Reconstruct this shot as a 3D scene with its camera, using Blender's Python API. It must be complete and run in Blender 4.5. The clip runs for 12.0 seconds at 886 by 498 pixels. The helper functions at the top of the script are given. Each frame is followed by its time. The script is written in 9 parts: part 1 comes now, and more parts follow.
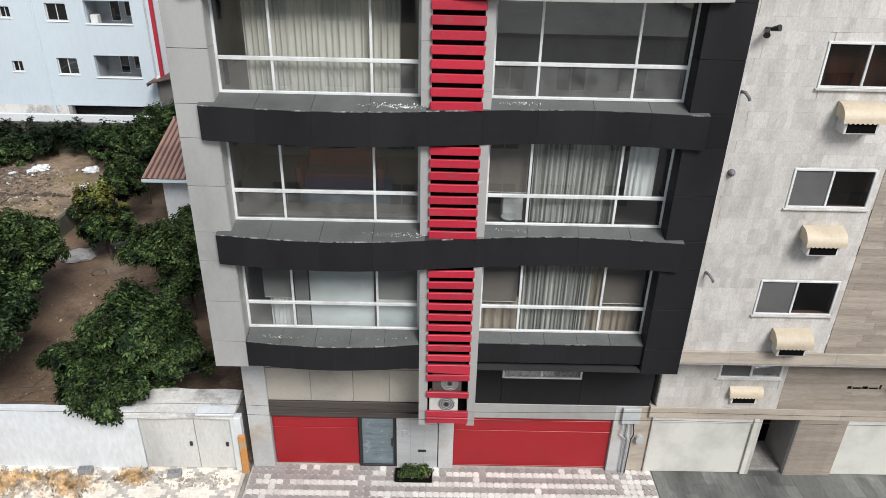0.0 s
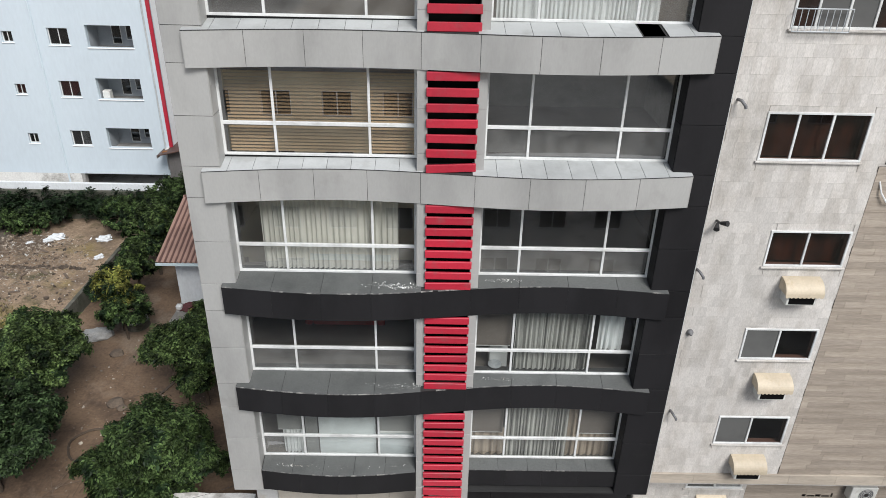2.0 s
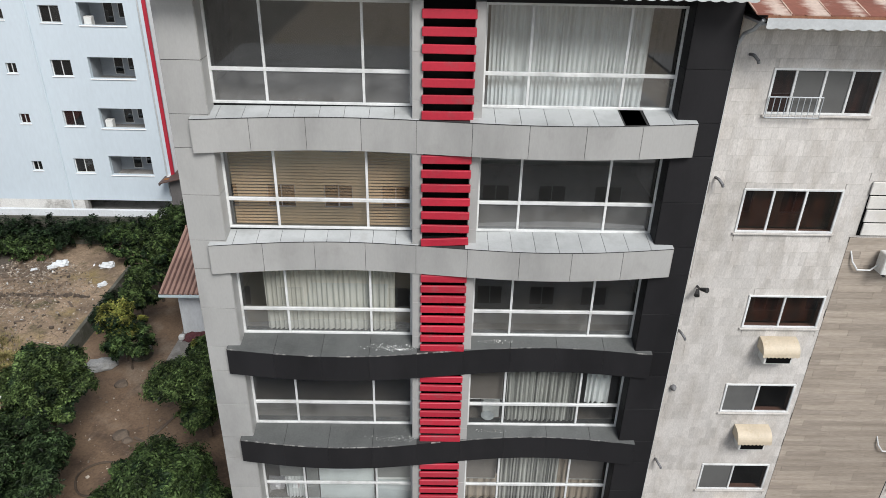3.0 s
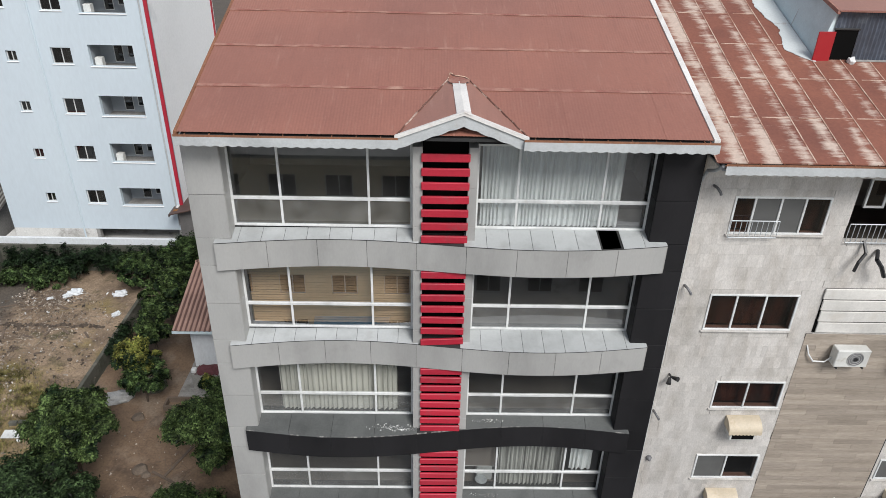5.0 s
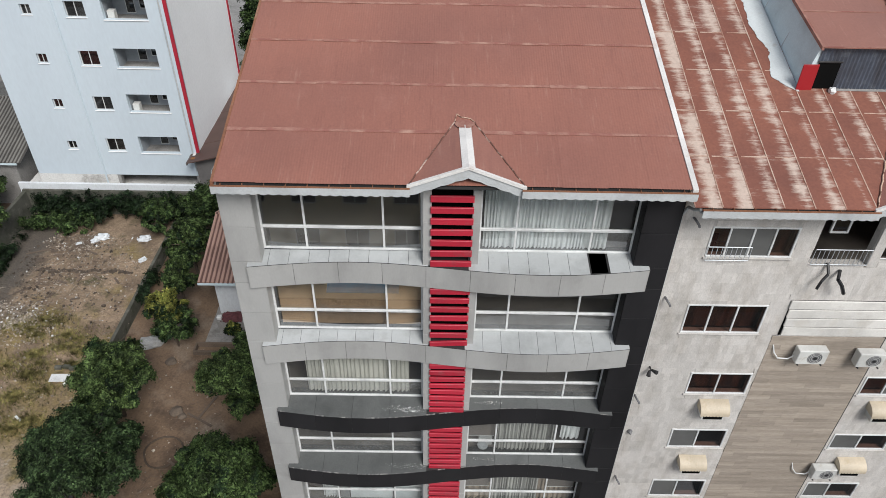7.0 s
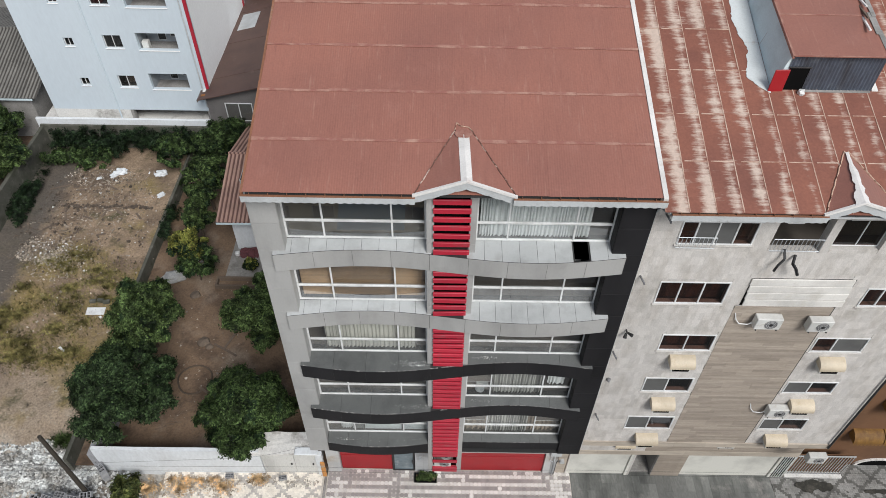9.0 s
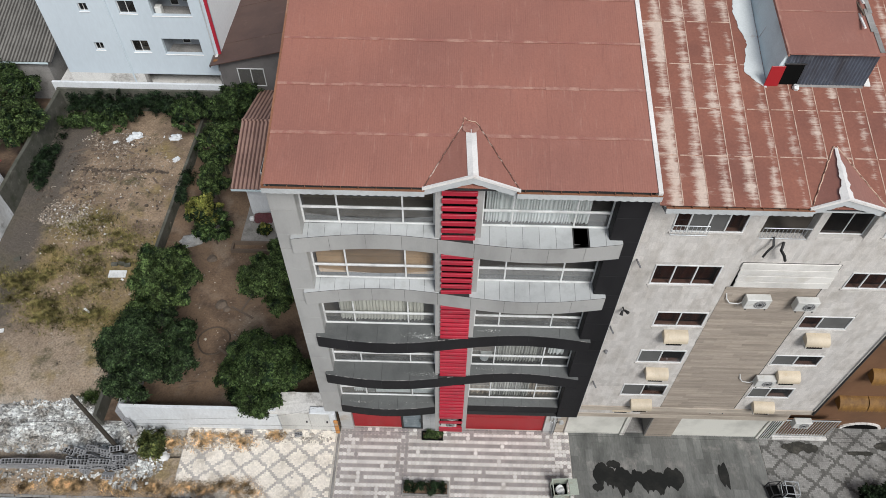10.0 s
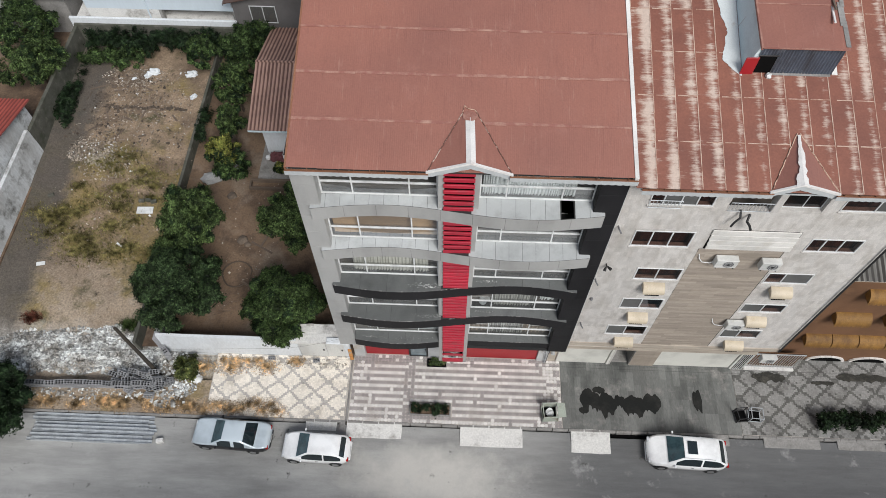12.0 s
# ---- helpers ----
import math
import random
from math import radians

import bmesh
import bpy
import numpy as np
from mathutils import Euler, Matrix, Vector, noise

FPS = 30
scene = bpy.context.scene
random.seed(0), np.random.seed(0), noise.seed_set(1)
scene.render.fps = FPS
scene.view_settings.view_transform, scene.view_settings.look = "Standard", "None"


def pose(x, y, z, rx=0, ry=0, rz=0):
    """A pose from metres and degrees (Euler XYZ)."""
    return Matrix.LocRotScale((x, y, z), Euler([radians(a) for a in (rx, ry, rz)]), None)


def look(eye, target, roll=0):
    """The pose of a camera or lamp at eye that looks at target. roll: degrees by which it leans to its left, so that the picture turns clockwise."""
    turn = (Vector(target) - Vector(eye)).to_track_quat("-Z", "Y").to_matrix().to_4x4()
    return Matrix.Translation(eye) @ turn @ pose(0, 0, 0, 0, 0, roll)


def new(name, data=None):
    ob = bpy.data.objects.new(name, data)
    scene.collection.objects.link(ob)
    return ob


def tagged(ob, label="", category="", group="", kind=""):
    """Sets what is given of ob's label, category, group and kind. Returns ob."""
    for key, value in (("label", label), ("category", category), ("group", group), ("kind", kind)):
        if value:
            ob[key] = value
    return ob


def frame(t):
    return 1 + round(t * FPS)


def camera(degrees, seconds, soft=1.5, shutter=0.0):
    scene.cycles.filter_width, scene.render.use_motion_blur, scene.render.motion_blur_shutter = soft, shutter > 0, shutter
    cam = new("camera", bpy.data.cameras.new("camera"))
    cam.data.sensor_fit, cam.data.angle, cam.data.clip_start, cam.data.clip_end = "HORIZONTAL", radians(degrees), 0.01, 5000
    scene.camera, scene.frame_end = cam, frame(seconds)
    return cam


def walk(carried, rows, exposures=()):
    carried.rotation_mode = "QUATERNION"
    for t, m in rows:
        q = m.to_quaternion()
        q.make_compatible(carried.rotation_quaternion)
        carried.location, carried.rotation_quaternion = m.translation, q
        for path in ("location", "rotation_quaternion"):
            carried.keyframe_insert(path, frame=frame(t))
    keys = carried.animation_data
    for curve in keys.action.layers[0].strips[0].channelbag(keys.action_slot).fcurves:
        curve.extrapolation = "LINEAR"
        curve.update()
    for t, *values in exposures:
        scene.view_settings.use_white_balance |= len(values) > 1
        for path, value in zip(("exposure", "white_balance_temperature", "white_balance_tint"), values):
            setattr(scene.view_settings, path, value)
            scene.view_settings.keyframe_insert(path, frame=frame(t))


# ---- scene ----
cam = camera(64.8, 12.0, soft=0.75)
PATH = [
    (0, (0.157, 0.753, 15.699), (0.174, 2.526, 14.775), 1.4),
    (0.5, (0.192, 0.727, 16.907), (0.211, 2.5, 15.982), 1.4),
    (1, (0.199, 0.726, 18.13), (0.218, 2.498, 17.202), 1.3),
    (1.5, (0.176, 0.698, 19.336), (0.198, 2.469, 18.407), 1.3),
    (2, (0.189, 0.677, 20.442), (0.212, 2.448, 19.512), 1.3),
    (2.5, (0.219, 0.676, 21.447), (0.244, 2.446, 20.516), 1.3),
    (3, (0.242, 0.663, 22.403), (0.271, 2.432, 21.471), 1.3),
    (3.5, (0.261, 0.573, 23.264), (0.29, 2.343, 22.332), 1.4),
    (5.5, (0.179, 0.462, 27.196), (0.211, 2.176, 26.165), 1.3),
    (6, (0.125, 0.444, 28.211), (0.144, 2.115, 27.112), 1.2),
    (6.5, (0.099, 0.471, 29.202), (0.115, 2.098, 28.038), 1.2),
    (7, (0.172, 0.522, 30.188), (0.185, 2.104, 28.965), 1.2),
    (9, (0.206, 0.518, 34.195), (0.211, 1.893, 32.742), 1.0),
    (9.5, (0.2, 0.504, 35.126), (0.198, 1.824, 33.623), 0.9),
    (10, (0.194, 0.496, 36.1), (0.179, 1.758, 34.549), 0.8),
    (10.5, (0.225, 0.499, 37.147), (0.198, 1.702, 35.55), 0.7),
    (11, (0.281, 0.526, 38.176), (0.249, 1.667, 36.534), 0.5),
    (11.5, (0.362, 0.565, 39.117), (0.332, 1.643, 37.433), 0.4),
    (12, (0.443, 0.618, 40.03), (0.409, 1.654, 38.319), 0.3),
]
walk(cam, [(t, look(eye, target, roll)) for t, eye, target, roll in PATH], exposures=((0.0, 0.68), (5.5, 0.46), (12.0, 0.38)))

# ---- world and sun: high overcast, a weak wide sun from high in the south-east ----
world = bpy.data.worlds.new("overcast_sky")
scene.world = world
world.use_nodes = True
wn, wl = world.node_tree.nodes, world.node_tree.links
sky = wn.new("ShaderNodeTexSky")
sky.sky_type = "NISHITA"
sky.sun_disc = False
sky.sun_elevation, sky.sun_rotation = radians(49), radians(154)
sky.air_density, sky.dust_density, sky.ozone_density = 1.0, 1.2, 1.5
grey = wn.new("ShaderNodeRGBToBW")
mixw = wn.new("ShaderNodeMix")
mixw.data_type = "RGBA"
mixw.inputs["Factor"].default_value = 0.6
wl.new(sky.outputs[0], grey.inputs[0])
wl.new(sky.outputs[0], mixw.inputs["A"])
wl.new(grey.outputs[0], mixw.inputs["B"])
bg = wn["Background"]
bg.inputs["Strength"].default_value = 0.106
wl.new(mixw.outputs["Result"], bg.inputs["Color"])
sun_data = bpy.data.lights.new("sun", "SUN")
sun_data.energy, sun_data.angle, sun_data.color = 2.3, radians(24), (1.0, 0.985, 0.965)
sun = new("sun", sun_data)
sun.matrix_world = look((24, -33, 66), (0, 16, 8))

# ---- mesh helpers ----


def world_of(ob):
    m = ob.matrix_parent_inverse @ ob.matrix_basis
    return world_of(ob.parent) @ m if ob.parent else m


def data_of(name, bm, mat, smooth=False):
    me = bpy.data.meshes.new(name)
    bm.to_mesh(me)
    bm.free()
    for m in mat if isinstance(mat, (list, tuple)) else [mat]:
        me.materials.append(m)
    if smooth:
        me.shade_smooth()
    return me


def data_raw(name, verts, faces, mat, smooth=False, index=None):
    me = bpy.data.meshes.new(name)
    me.from_pydata(verts, [], faces)
    for m in mat if isinstance(mat, (list, tuple)) else [mat]:
        me.materials.append(m)
    if index is not None:
        me.polygons.foreach_set("material_index", index)
    if smooth:
        me.shade_smooth()
    return me


def under(ob, parent, label=""):
    if parent is not None:
        ob.parent = parent
        ob.matrix_parent_inverse = world_of(parent).inverted()
    if label:
        ob["label"] = label
    return ob


def part(name, bm, material, parent, label="", smooth=False):
    """One mesh under a thing or a part, in world coordinates (or in those of a thing built at the origin)."""
    return under(new(name, data_of(name, bm, material, smooth)), parent, label)


def piece(name, me, parent, m):
    ob = new(name, me)
    under(ob, parent)
    ob.matrix_basis = m
    return ob


def thing(name, base, label, category, group="", kind=""):
    ob = new(name)
    ob.empty_display_size = 0.2
    ob.matrix_basis = Matrix.Translation(base)
    return tagged(ob, label, category, group, kind)


def box(x0, x1, y0, y1, z0, z1, bevel=0.0, bm=None):
    """A box with softened edges, added to bm."""
    one = bmesh.new()
    bmesh.ops.create_cube(one, size=1)
    for v in one.verts:
        v.co = Vector((x0 + (x1 - x0) * (v.co.x + 0.5), y0 + (y1 - y0) * (v.co.y + 0.5), z0 + (z1 - z0) * (v.co.z + 0.5)))
    if bevel:
        bmesh.ops.bevel(one, geom=one.edges[:], offset=bevel, segments=1, affect="EDGES", profile=0.5)
    if bm is None:
        return one
    add(bm, one)
    return bm


def add(bm, one):
    """Moves the faces of one into bm."""
    me = bpy.data.meshes.new("tmp")
    one.to_mesh(me)
    one.free()
    bm.from_mesh(me)
    bpy.data.meshes.remove(me)
    return bm


def cyl(p, q, r0, r1=None, seg=10, bm=None, caps=True):
    """A tapered rod from p to q."""
    bm = bm or bmesh.new()
    p, q = Vector(p), Vector(q)
    r1 = r0 if r1 is None else r1
    way = (q - p).normalized()
    side = way.orthogonal().normalized()
    other = way.cross(side)
    rings = []
    for c, r in ((p, r0), (q, r1)):
        rings.append([bm.verts.new(c + r * (math.cos(a) * side + math.sin(a) * other)) for a in (2 * math.pi * i / seg for i in range(seg))])
    for i in range(seg):
        bm.faces.new((rings[0][i], rings[0][(i + 1) % seg], rings[1][(i + 1) % seg], rings[1][i]))
    if caps:
        bm.faces.new(rings[0][::-1])
        bm.faces.new(rings[1])
    return bm


def tube(points, r, seg=6, bm=None):
    bm = bm or bmesh.new()
    for p, q in zip(points, points[1:]):
        cyl(p, q, r, r, seg, bm)
    return bm


def prism(outline, axis, a, b, bm=None):
    """A closed outline (2D, in the two other axes) drawn out along an axis from a to b."""
    bm = bm or bmesh.new()

    def at(u, v, w):
        return {"x": (w, u, v), "y": (u, w, v), "z": (u, v, w)}[axis]

    lo = [bm.verts.new(at(u, v, a)) for u, v in outline]
    hi = [bm.verts.new(at(u, v, b)) for u, v in outline]
    fs = [bm.faces.new(lo[::-1]), bm.faces.new(hi)]
    for i in range(len(outline)):
        j = (i + 1) % len(outline)
        fs.append(bm.faces.new((lo[i], lo[j], hi[j], hi[i])))
    bmesh.ops.recalc_face_normals(bm, faces=fs)
    return bm


def quad(bm, *ps):
    return bm.faces.new([bm.verts.new(p) for p in ps])


# ---- materials ----


def mat_nodes(name):
    m = bpy.data.materials.new(name)
    m.use_nodes = True
    nt = m.node_tree
    return m, nt.nodes, nt.links, nt.nodes["Principled BSDF"]


def noise_node(n, l, scale, detail=4.0, rough=0.55, stretch=None):
    pos = n.new("ShaderNodeNewGeometry")
    tex = n.new("ShaderNodeTexNoise")
    tex.inputs["Scale"].default_value, tex.inputs["Detail"].default_value, tex.inputs["Roughness"].default_value = scale, detail, rough
    src = pos.outputs["Position"]
    if stretch:
        mp = n.new("ShaderNodeMapping")
        mp.inputs["Scale"].default_value = stretch
        l.new(src, mp.inputs["Vector"])
        src = mp.outputs["Vector"]
    l.new(src, tex.inputs["Vector"])
    return tex.outputs["Fac"]


def span(n, l, src, a, b, lo=0.0, hi=1.0):
    mr = n.new("ShaderNodeMapRange")
    mr.clamp = True
    for key, v in (("From Min", a), ("From Max", b), ("To Min", lo), ("To Max", hi)):
        mr.inputs[key].default_value = v
    l.new(src, mr.inputs["Value"])
    return mr.outputs["Result"]


def calc(n, l, op, a, b):
    mt = n.new("ShaderNodeMath")
    mt.operation = op
    for i, v in enumerate((a, b)):
        if isinstance(v, (int, float)):
            mt.inputs[i].default_value = v
        else:
            l.new(v, mt.inputs[i])
    return mt.outputs[0]


def blend(n, l, fac, a, b, mode="MIX"):
    mx = n.new("ShaderNodeMix")
    mx.data_type, mx.blend_type = "RGBA", mode
    for key, v in (("Factor", fac), ("A", a), ("B", b)):
        if isinstance(v, (int, float)):
            mx.inputs[key].default_value = v
        elif isinstance(v, tuple):
            mx.inputs[key].default_value = (*v, 1.0)
        else:
            l.new(v, mx.inputs[key])
    return mx.outputs["Result"]


def material(name, col, dark=None, rough=0.6, metal=0.0, big=0.6, fine=18.0, amount=0.25, patch=(0.45, 0.7), bump=0.15, vary=0.0, island=0.0, stretch=None, spec=0.5, dirt=None, dirt_scale=1.5, dirt_span=(0.55, 0.75)):
    """A surface with stains at a large scale, grain at a small one, fine relief, and a shade of its own for each piece."""
    m, n, l, p = mat_nodes(name)
    dark = dark or tuple(c * 0.72 for c in col)
    c = blend(n, l, span(n, l, noise_node(n, l, big, 5, 0.6, stretch), *patch), col, dark)
    if dirt:
        c = blend(n, l, span(n, l, noise_node(n, l, dirt_scale, 6, 0.65), *dirt_span), c, dirt)
    grain = noise_node(n, l, fine, 3, 0.6, stretch)
    c = blend(n, l, 1.0, c, span(n, l, grain, 0.25, 0.75, 1 - amount, 1 + amount * 0.5), "MULTIPLY")
    if vary:
        info = n.new("ShaderNodeObjectInfo")
        c = blend(n, l, 1.0, c, span(n, l, info.outputs["Random"], 0, 1, 1 - vary, 1 + vary), "MULTIPLY")
    if island:
        geo = n.new("ShaderNodeNewGeometry")
        c = blend(n, l, 1.0, c, span(n, l, geo.outputs["Random Per Island"], 0, 1, 1 - island, 1 + island), "MULTIPLY")
    l.new(c, p.inputs["Base Color"])
    p.inputs["Metallic"].default_value = metal
    p.inputs["Specular IOR Level"].default_value = spec
    l.new(span(n, l, grain, 0.2, 0.8, max(0.02, rough - 0.08), min(1, rough + 0.1)), p.inputs["Roughness"])
    if bump:
        b = n.new("ShaderNodeBump")
        b.inputs["Strength"].default_value, b.inputs["Distance"].default_value = bump, 0.02
        l.new(grain, b.inputs["Height"])
        l.new(b.outputs["Normal"], p.inputs["Normal"])
    return m


def glass_material(name, tint, ior=1.5, rough=0.0, dust=0.03):
    """A thin pane, filmed with dust: it lets light through and mirrors by Fresnel."""
    m, n, l, p = mat_nodes(name)
    n.remove(p)
    tr, gl, fr, mx = n.new("ShaderNodeBsdfTransparent"), n.new("ShaderNodeBsdfGlossy"), n.new("ShaderNodeFresnel"), n.new("ShaderNodeMixShader")
    tr.inputs["Color"].default_value = (*tint, 1)
    gl.inputs["Roughness"].default_value = rough
    gl.inputs["Color"].default_value = (0.95, 0.97, 1, 1)
    fr.inputs["IOR"].default_value = ior
    wob = n.new("ShaderNodeBump")
    wob.inputs["Strength"].default_value, wob.inputs["Distance"].default_value = 0.02, 0.02
    l.new(noise_node(n, l, 1.3, 1), wob.inputs["Height"])
    l.new(wob.outputs["Normal"], gl.inputs["Normal"])
    df, mx2 = n.new("ShaderNodeBsdfDiffuse"), n.new("ShaderNodeMixShader")
    df.inputs["Color"].default_value = (0.6, 0.6, 0.58, 1)
    l.new(span(n, l, noise_node(n, l, 2.0, 4), 0.3, 0.8, dust * 0.4, dust * 1.6), mx2.inputs[0])
    l.new(tr.outputs[0], mx2.inputs[1])
    l.new(df.outputs[0], mx2.inputs[2])
    l.new(fr.outputs[0], mx.inputs[0])
    l.new(mx2.outputs[0], mx.inputs[1])
    l.new(gl.outputs[0], mx.inputs[2])
    l.new(mx.outputs[0], n["Material Output"].inputs["Surface"])
    return m


def leaf_material(name, col, light):
    """Waxy leaves: each of its own tone; noise also puts lit sprays and shaded gaps into the colour."""
    m, n, l, p = mat_nodes(name)
    geo = n.new("ShaderNodeNewGeometry")
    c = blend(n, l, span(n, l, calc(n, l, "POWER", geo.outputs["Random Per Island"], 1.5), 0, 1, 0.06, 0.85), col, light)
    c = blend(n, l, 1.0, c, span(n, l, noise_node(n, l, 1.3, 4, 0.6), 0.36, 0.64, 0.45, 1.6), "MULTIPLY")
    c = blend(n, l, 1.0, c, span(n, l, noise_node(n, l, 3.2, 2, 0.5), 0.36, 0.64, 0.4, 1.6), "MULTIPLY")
    l.new(c, p.inputs["Base Color"])
    p.inputs["Roughness"].default_value = 0.5
    p.inputs["Specular IOR Level"].default_value = 0.1
    return m


PANEL_LIGHT = material("composite_panel_light_grey", (0.375, 0.372, 0.36), rough=0.42, big=0.5, fine=25, amount=0.06, bump=0.02, vary=0.03, dirt=(0.24, 0.235, 0.22), dirt_scale=0.9, dirt_span=(0.58, 0.95), stretch=(1, 1, 0.35))
PANEL_DARK = material("composite_panel_charcoal", (0.0205, 0.02, 0.0215), rough=0.48, big=0.7, fine=25, amount=0.1, bump=0.02, vary=0.08, spec=0.12, dirt=(0.024, 0.024, 0.024), dirt_scale=1.4, dirt_span=(0.6, 0.95), stretch=(1, 1, 0.35))
JOINT = material("dark_joint", (0.03, 0.03, 0.03), rough=0.9, bump=0)
LEDGE_LIGHT = material("ledge_sheet_light", (0.425, 0.44, 0.438), rough=0.5, big=0.9, fine=22, amount=0.08, vary=0.05, bump=0.03, dirt=(0.34, 0.34, 0.33), dirt_scale=1.8, dirt_span=(0.55, 0.85))
LEDGE_DARK = material("ledge_sheet_dusty", (0.112, 0.117, 0.114), rough=0.6, big=0.9, fine=22, amount=0.2, vary=0.05, bump=0.04, spec=0.3, dirt=(0.12, 0.118, 0.115), dirt_scale=2.3, dirt_span=(0.58, 0.8))
FRAME_WHITE = material("white_window_frame", (0.70, 0.71, 0.70), rough=0.4, amount=0.08, bump=0.0, big=1.5, dirt=(0.55, 0.54, 0.5), dirt_scale=3, dirt_span=(0.6, 0.85))
SLAT_RED = material("red_slat_paint", (0.46, 0.022, 0.045), (0.36, 0.02, 0.04), rough=0.38, amount=0.1, vary=0.1, bump=0.02, dirt=(0.3, 0.06, 0.07), dirt_scale=3)
DOOR_RED = material("red_door_paint", (0.33, 0.010, 0.016), (0.28, 0.010, 0.016), rough=0.4, amount=0.08, bump=0.02)
GLASS = glass_material("window_glass", (0.80, 0.83, 0.82), 2.1)
# pane with a stronger pale diffuse veil than the plain glass
GLASS_LOW = glass_material("hazed_lower_sash_glass", (0.72, 0.76, 0.76), 2.3, dust=0.16)
MIRROR = glass_material("mirror_coated_window_glass", (0.5, 0.48, 0.44), 6.0, dust=0.04)
MIRROR_SOFT = glass_material("half_mirror_window_glass", (0.66, 0.64, 0.6), 3.4, dust=0.05)
GLASS_SMOKE = glass_material("smoked_window_glass", (0.20, 0.21, 0.22), 1.7, dust=0.02)
GLASS_DARK = glass_material("bronze_window_glass", (0.22, 0.125, 0.10), 1.5, dust=0.015)
SCREEN = material("grey_insect_mesh", (0.105, 0.105, 0.102), rough=0.75, amount=0.06, bump=0.0, big=0.8, fine=60)
STRIP_BROWN = material("dark_brown_strip", (0.075, 0.062, 0.055), rough=0.5, big=1.2, amount=0.12, bump=0.02, stretch=(0.3, 1, 3))
STEEL_DULL = material("dull_grey_trim", (0.16, 0.16, 0.165), rough=0.6, amount=0.15)
# white balcony plaster coloured grey-blue: the recess shade is put into it
BALCONY_SHADE = material("shaded_grey_plaster", (0.36, 0.39, 0.42), rough=0.85, big=0.4, amount=0.08, bump=0.1)
# opaque blue pane: its pale reflection is put into the colour
DOOR_GLASS = material("blue_door_glass_painted_reflection", (0.16, 0.21, 0.235), (0.12, 0.16, 0.18), rough=0.16, big=2.2, fine=9, amount=0.3, bump=0.01, spec=0.8, stretch=(0.5, 1, 5), dirt=(0.38, 0.42, 0.44), dirt_scale=3.0, dirt_span=(0.58, 0.8))
# black parts, and sheets that paint the unlit depth behind openings
BLACK = material("black_and_unlit_depth", (0.006, 0.006, 0.006), rough=0.9, bump=0, spec=0.05)
ROOM = material("room_plaster", (0.34, 0.32, 0.29), rough=0.9, amount=0.08)
ROOM_FLOOR = material("room_floor_tile", (0.17, 0.15, 0.13), rough=0.5, amount=0.1)
RENDER_WALL = material("cement_render", (0.33, 0.32, 0.30), rough=0.9, big=0.4, fine=12, amount=0.2, bump=0.25, dirt=(0.2, 0.19, 0.17))
CONCRETE = material("weathered_concrete", (0.30, 0.29, 0.275), (0.2, 0.195, 0.185), rough=0.85, big=0.8, fine=9, amount=0.25, bump=0.3, dirt=(0.13, 0.12, 0.105), dirt_scale=0.7)
CONCRETE_PALE = material("pale_concrete", (0.70, 0.69, 0.66), (0.56, 0.55, 0.53), rough=0.85, big=1.1, fine=10, amount=0.2, bump=0.25, dirt=(0.24, 0.22, 0.19), dirt_scale=1.1)
STONE = material("travertine_tile", (0.565, 0.54, 0.51), (0.455, 0.425, 0.39), rough=0.55, big=1.0, fine=14, amount=0.2, bump=0.06, vary=0.09, island=0.09, stretch=(2.5, 1, 1), dirt=(0.36, 0.335, 0.30), dirt_scale=0.7, dirt_span=(0.56, 0.82))
STONE_BEIGE = material("beige_stone_band", (0.47, 0.41, 0.34), rough=0.6, big=1.2, fine=12, amount=0.15, bump=0.05, vary=0.06, stretch=(0.4, 1, 3))
PLANK_TILE = material("wood_look_tile", (0.425, 0.365, 0.305), (0.31, 0.262, 0.212), rough=0.55, big=1.8, fine=16, amount=0.3, bump=0.05, vary=0.14, island=0.1, stretch=(0.25, 1, 4), patch=(0.35, 0.7))
BEIGE_PANEL = material("beige_cladding", (0.45, 0.42, 0.365), rough=0.5, big=0.6, amount=0.08, bump=0.02, vary=0.04)
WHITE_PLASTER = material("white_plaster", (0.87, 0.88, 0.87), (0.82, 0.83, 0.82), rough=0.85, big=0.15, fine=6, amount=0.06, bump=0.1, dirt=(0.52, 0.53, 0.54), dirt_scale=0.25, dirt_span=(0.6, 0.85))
# front of the white block: bluer and darker than its side walls
PALE_BLUE = material("bluer_front_plaster", (0.575, 0.65, 0.70), (0.53, 0.60, 0.65), rough=0.85, big=0.15, fine=6, amount=0.05, bump=0.1, dirt=(0.50, 0.56, 0.61), dirt_scale=0.25, dirt_span=(0.6, 0.85), stretch=(1, 1, 0.3))
WALL_WHITE = material("whitewashed_wall", (0.69, 0.72, 0.74), (0.61, 0.63, 0.64), rough=0.9, big=0.7, fine=8, amount=0.12, bump=0.3, dirt=(0.52, 0.50, 0.46), dirt_scale=1.0, dirt_span=(0.62, 0.9), stretch=(1, 1, 0.4))
GATE_METAL = material("pale_sheet_gate", (0.62, 0.62, 0.595), rough=0.6, amount=0.12, bump=0.05, dirt=(0.3, 0.22, 0.15), dirt_scale=1.8, dirt_span=(0.62, 0.85), stretch=(1, 1, 0.3))
CREAM_DOOR = material("cream_garage_door", (0.66, 0.655, 0.60), rough=0.5, amount=0.05, bump=0.02, dirt=(0.56, 0.545, 0.49), dirt_scale=1.2, dirt_span=(0.6, 0.9))
RUST = material("rust_stain", (0.36, 0.16, 0.05), (0.2, 0.08, 0.03), rough=0.85, amount=0.3, bump=0.3)
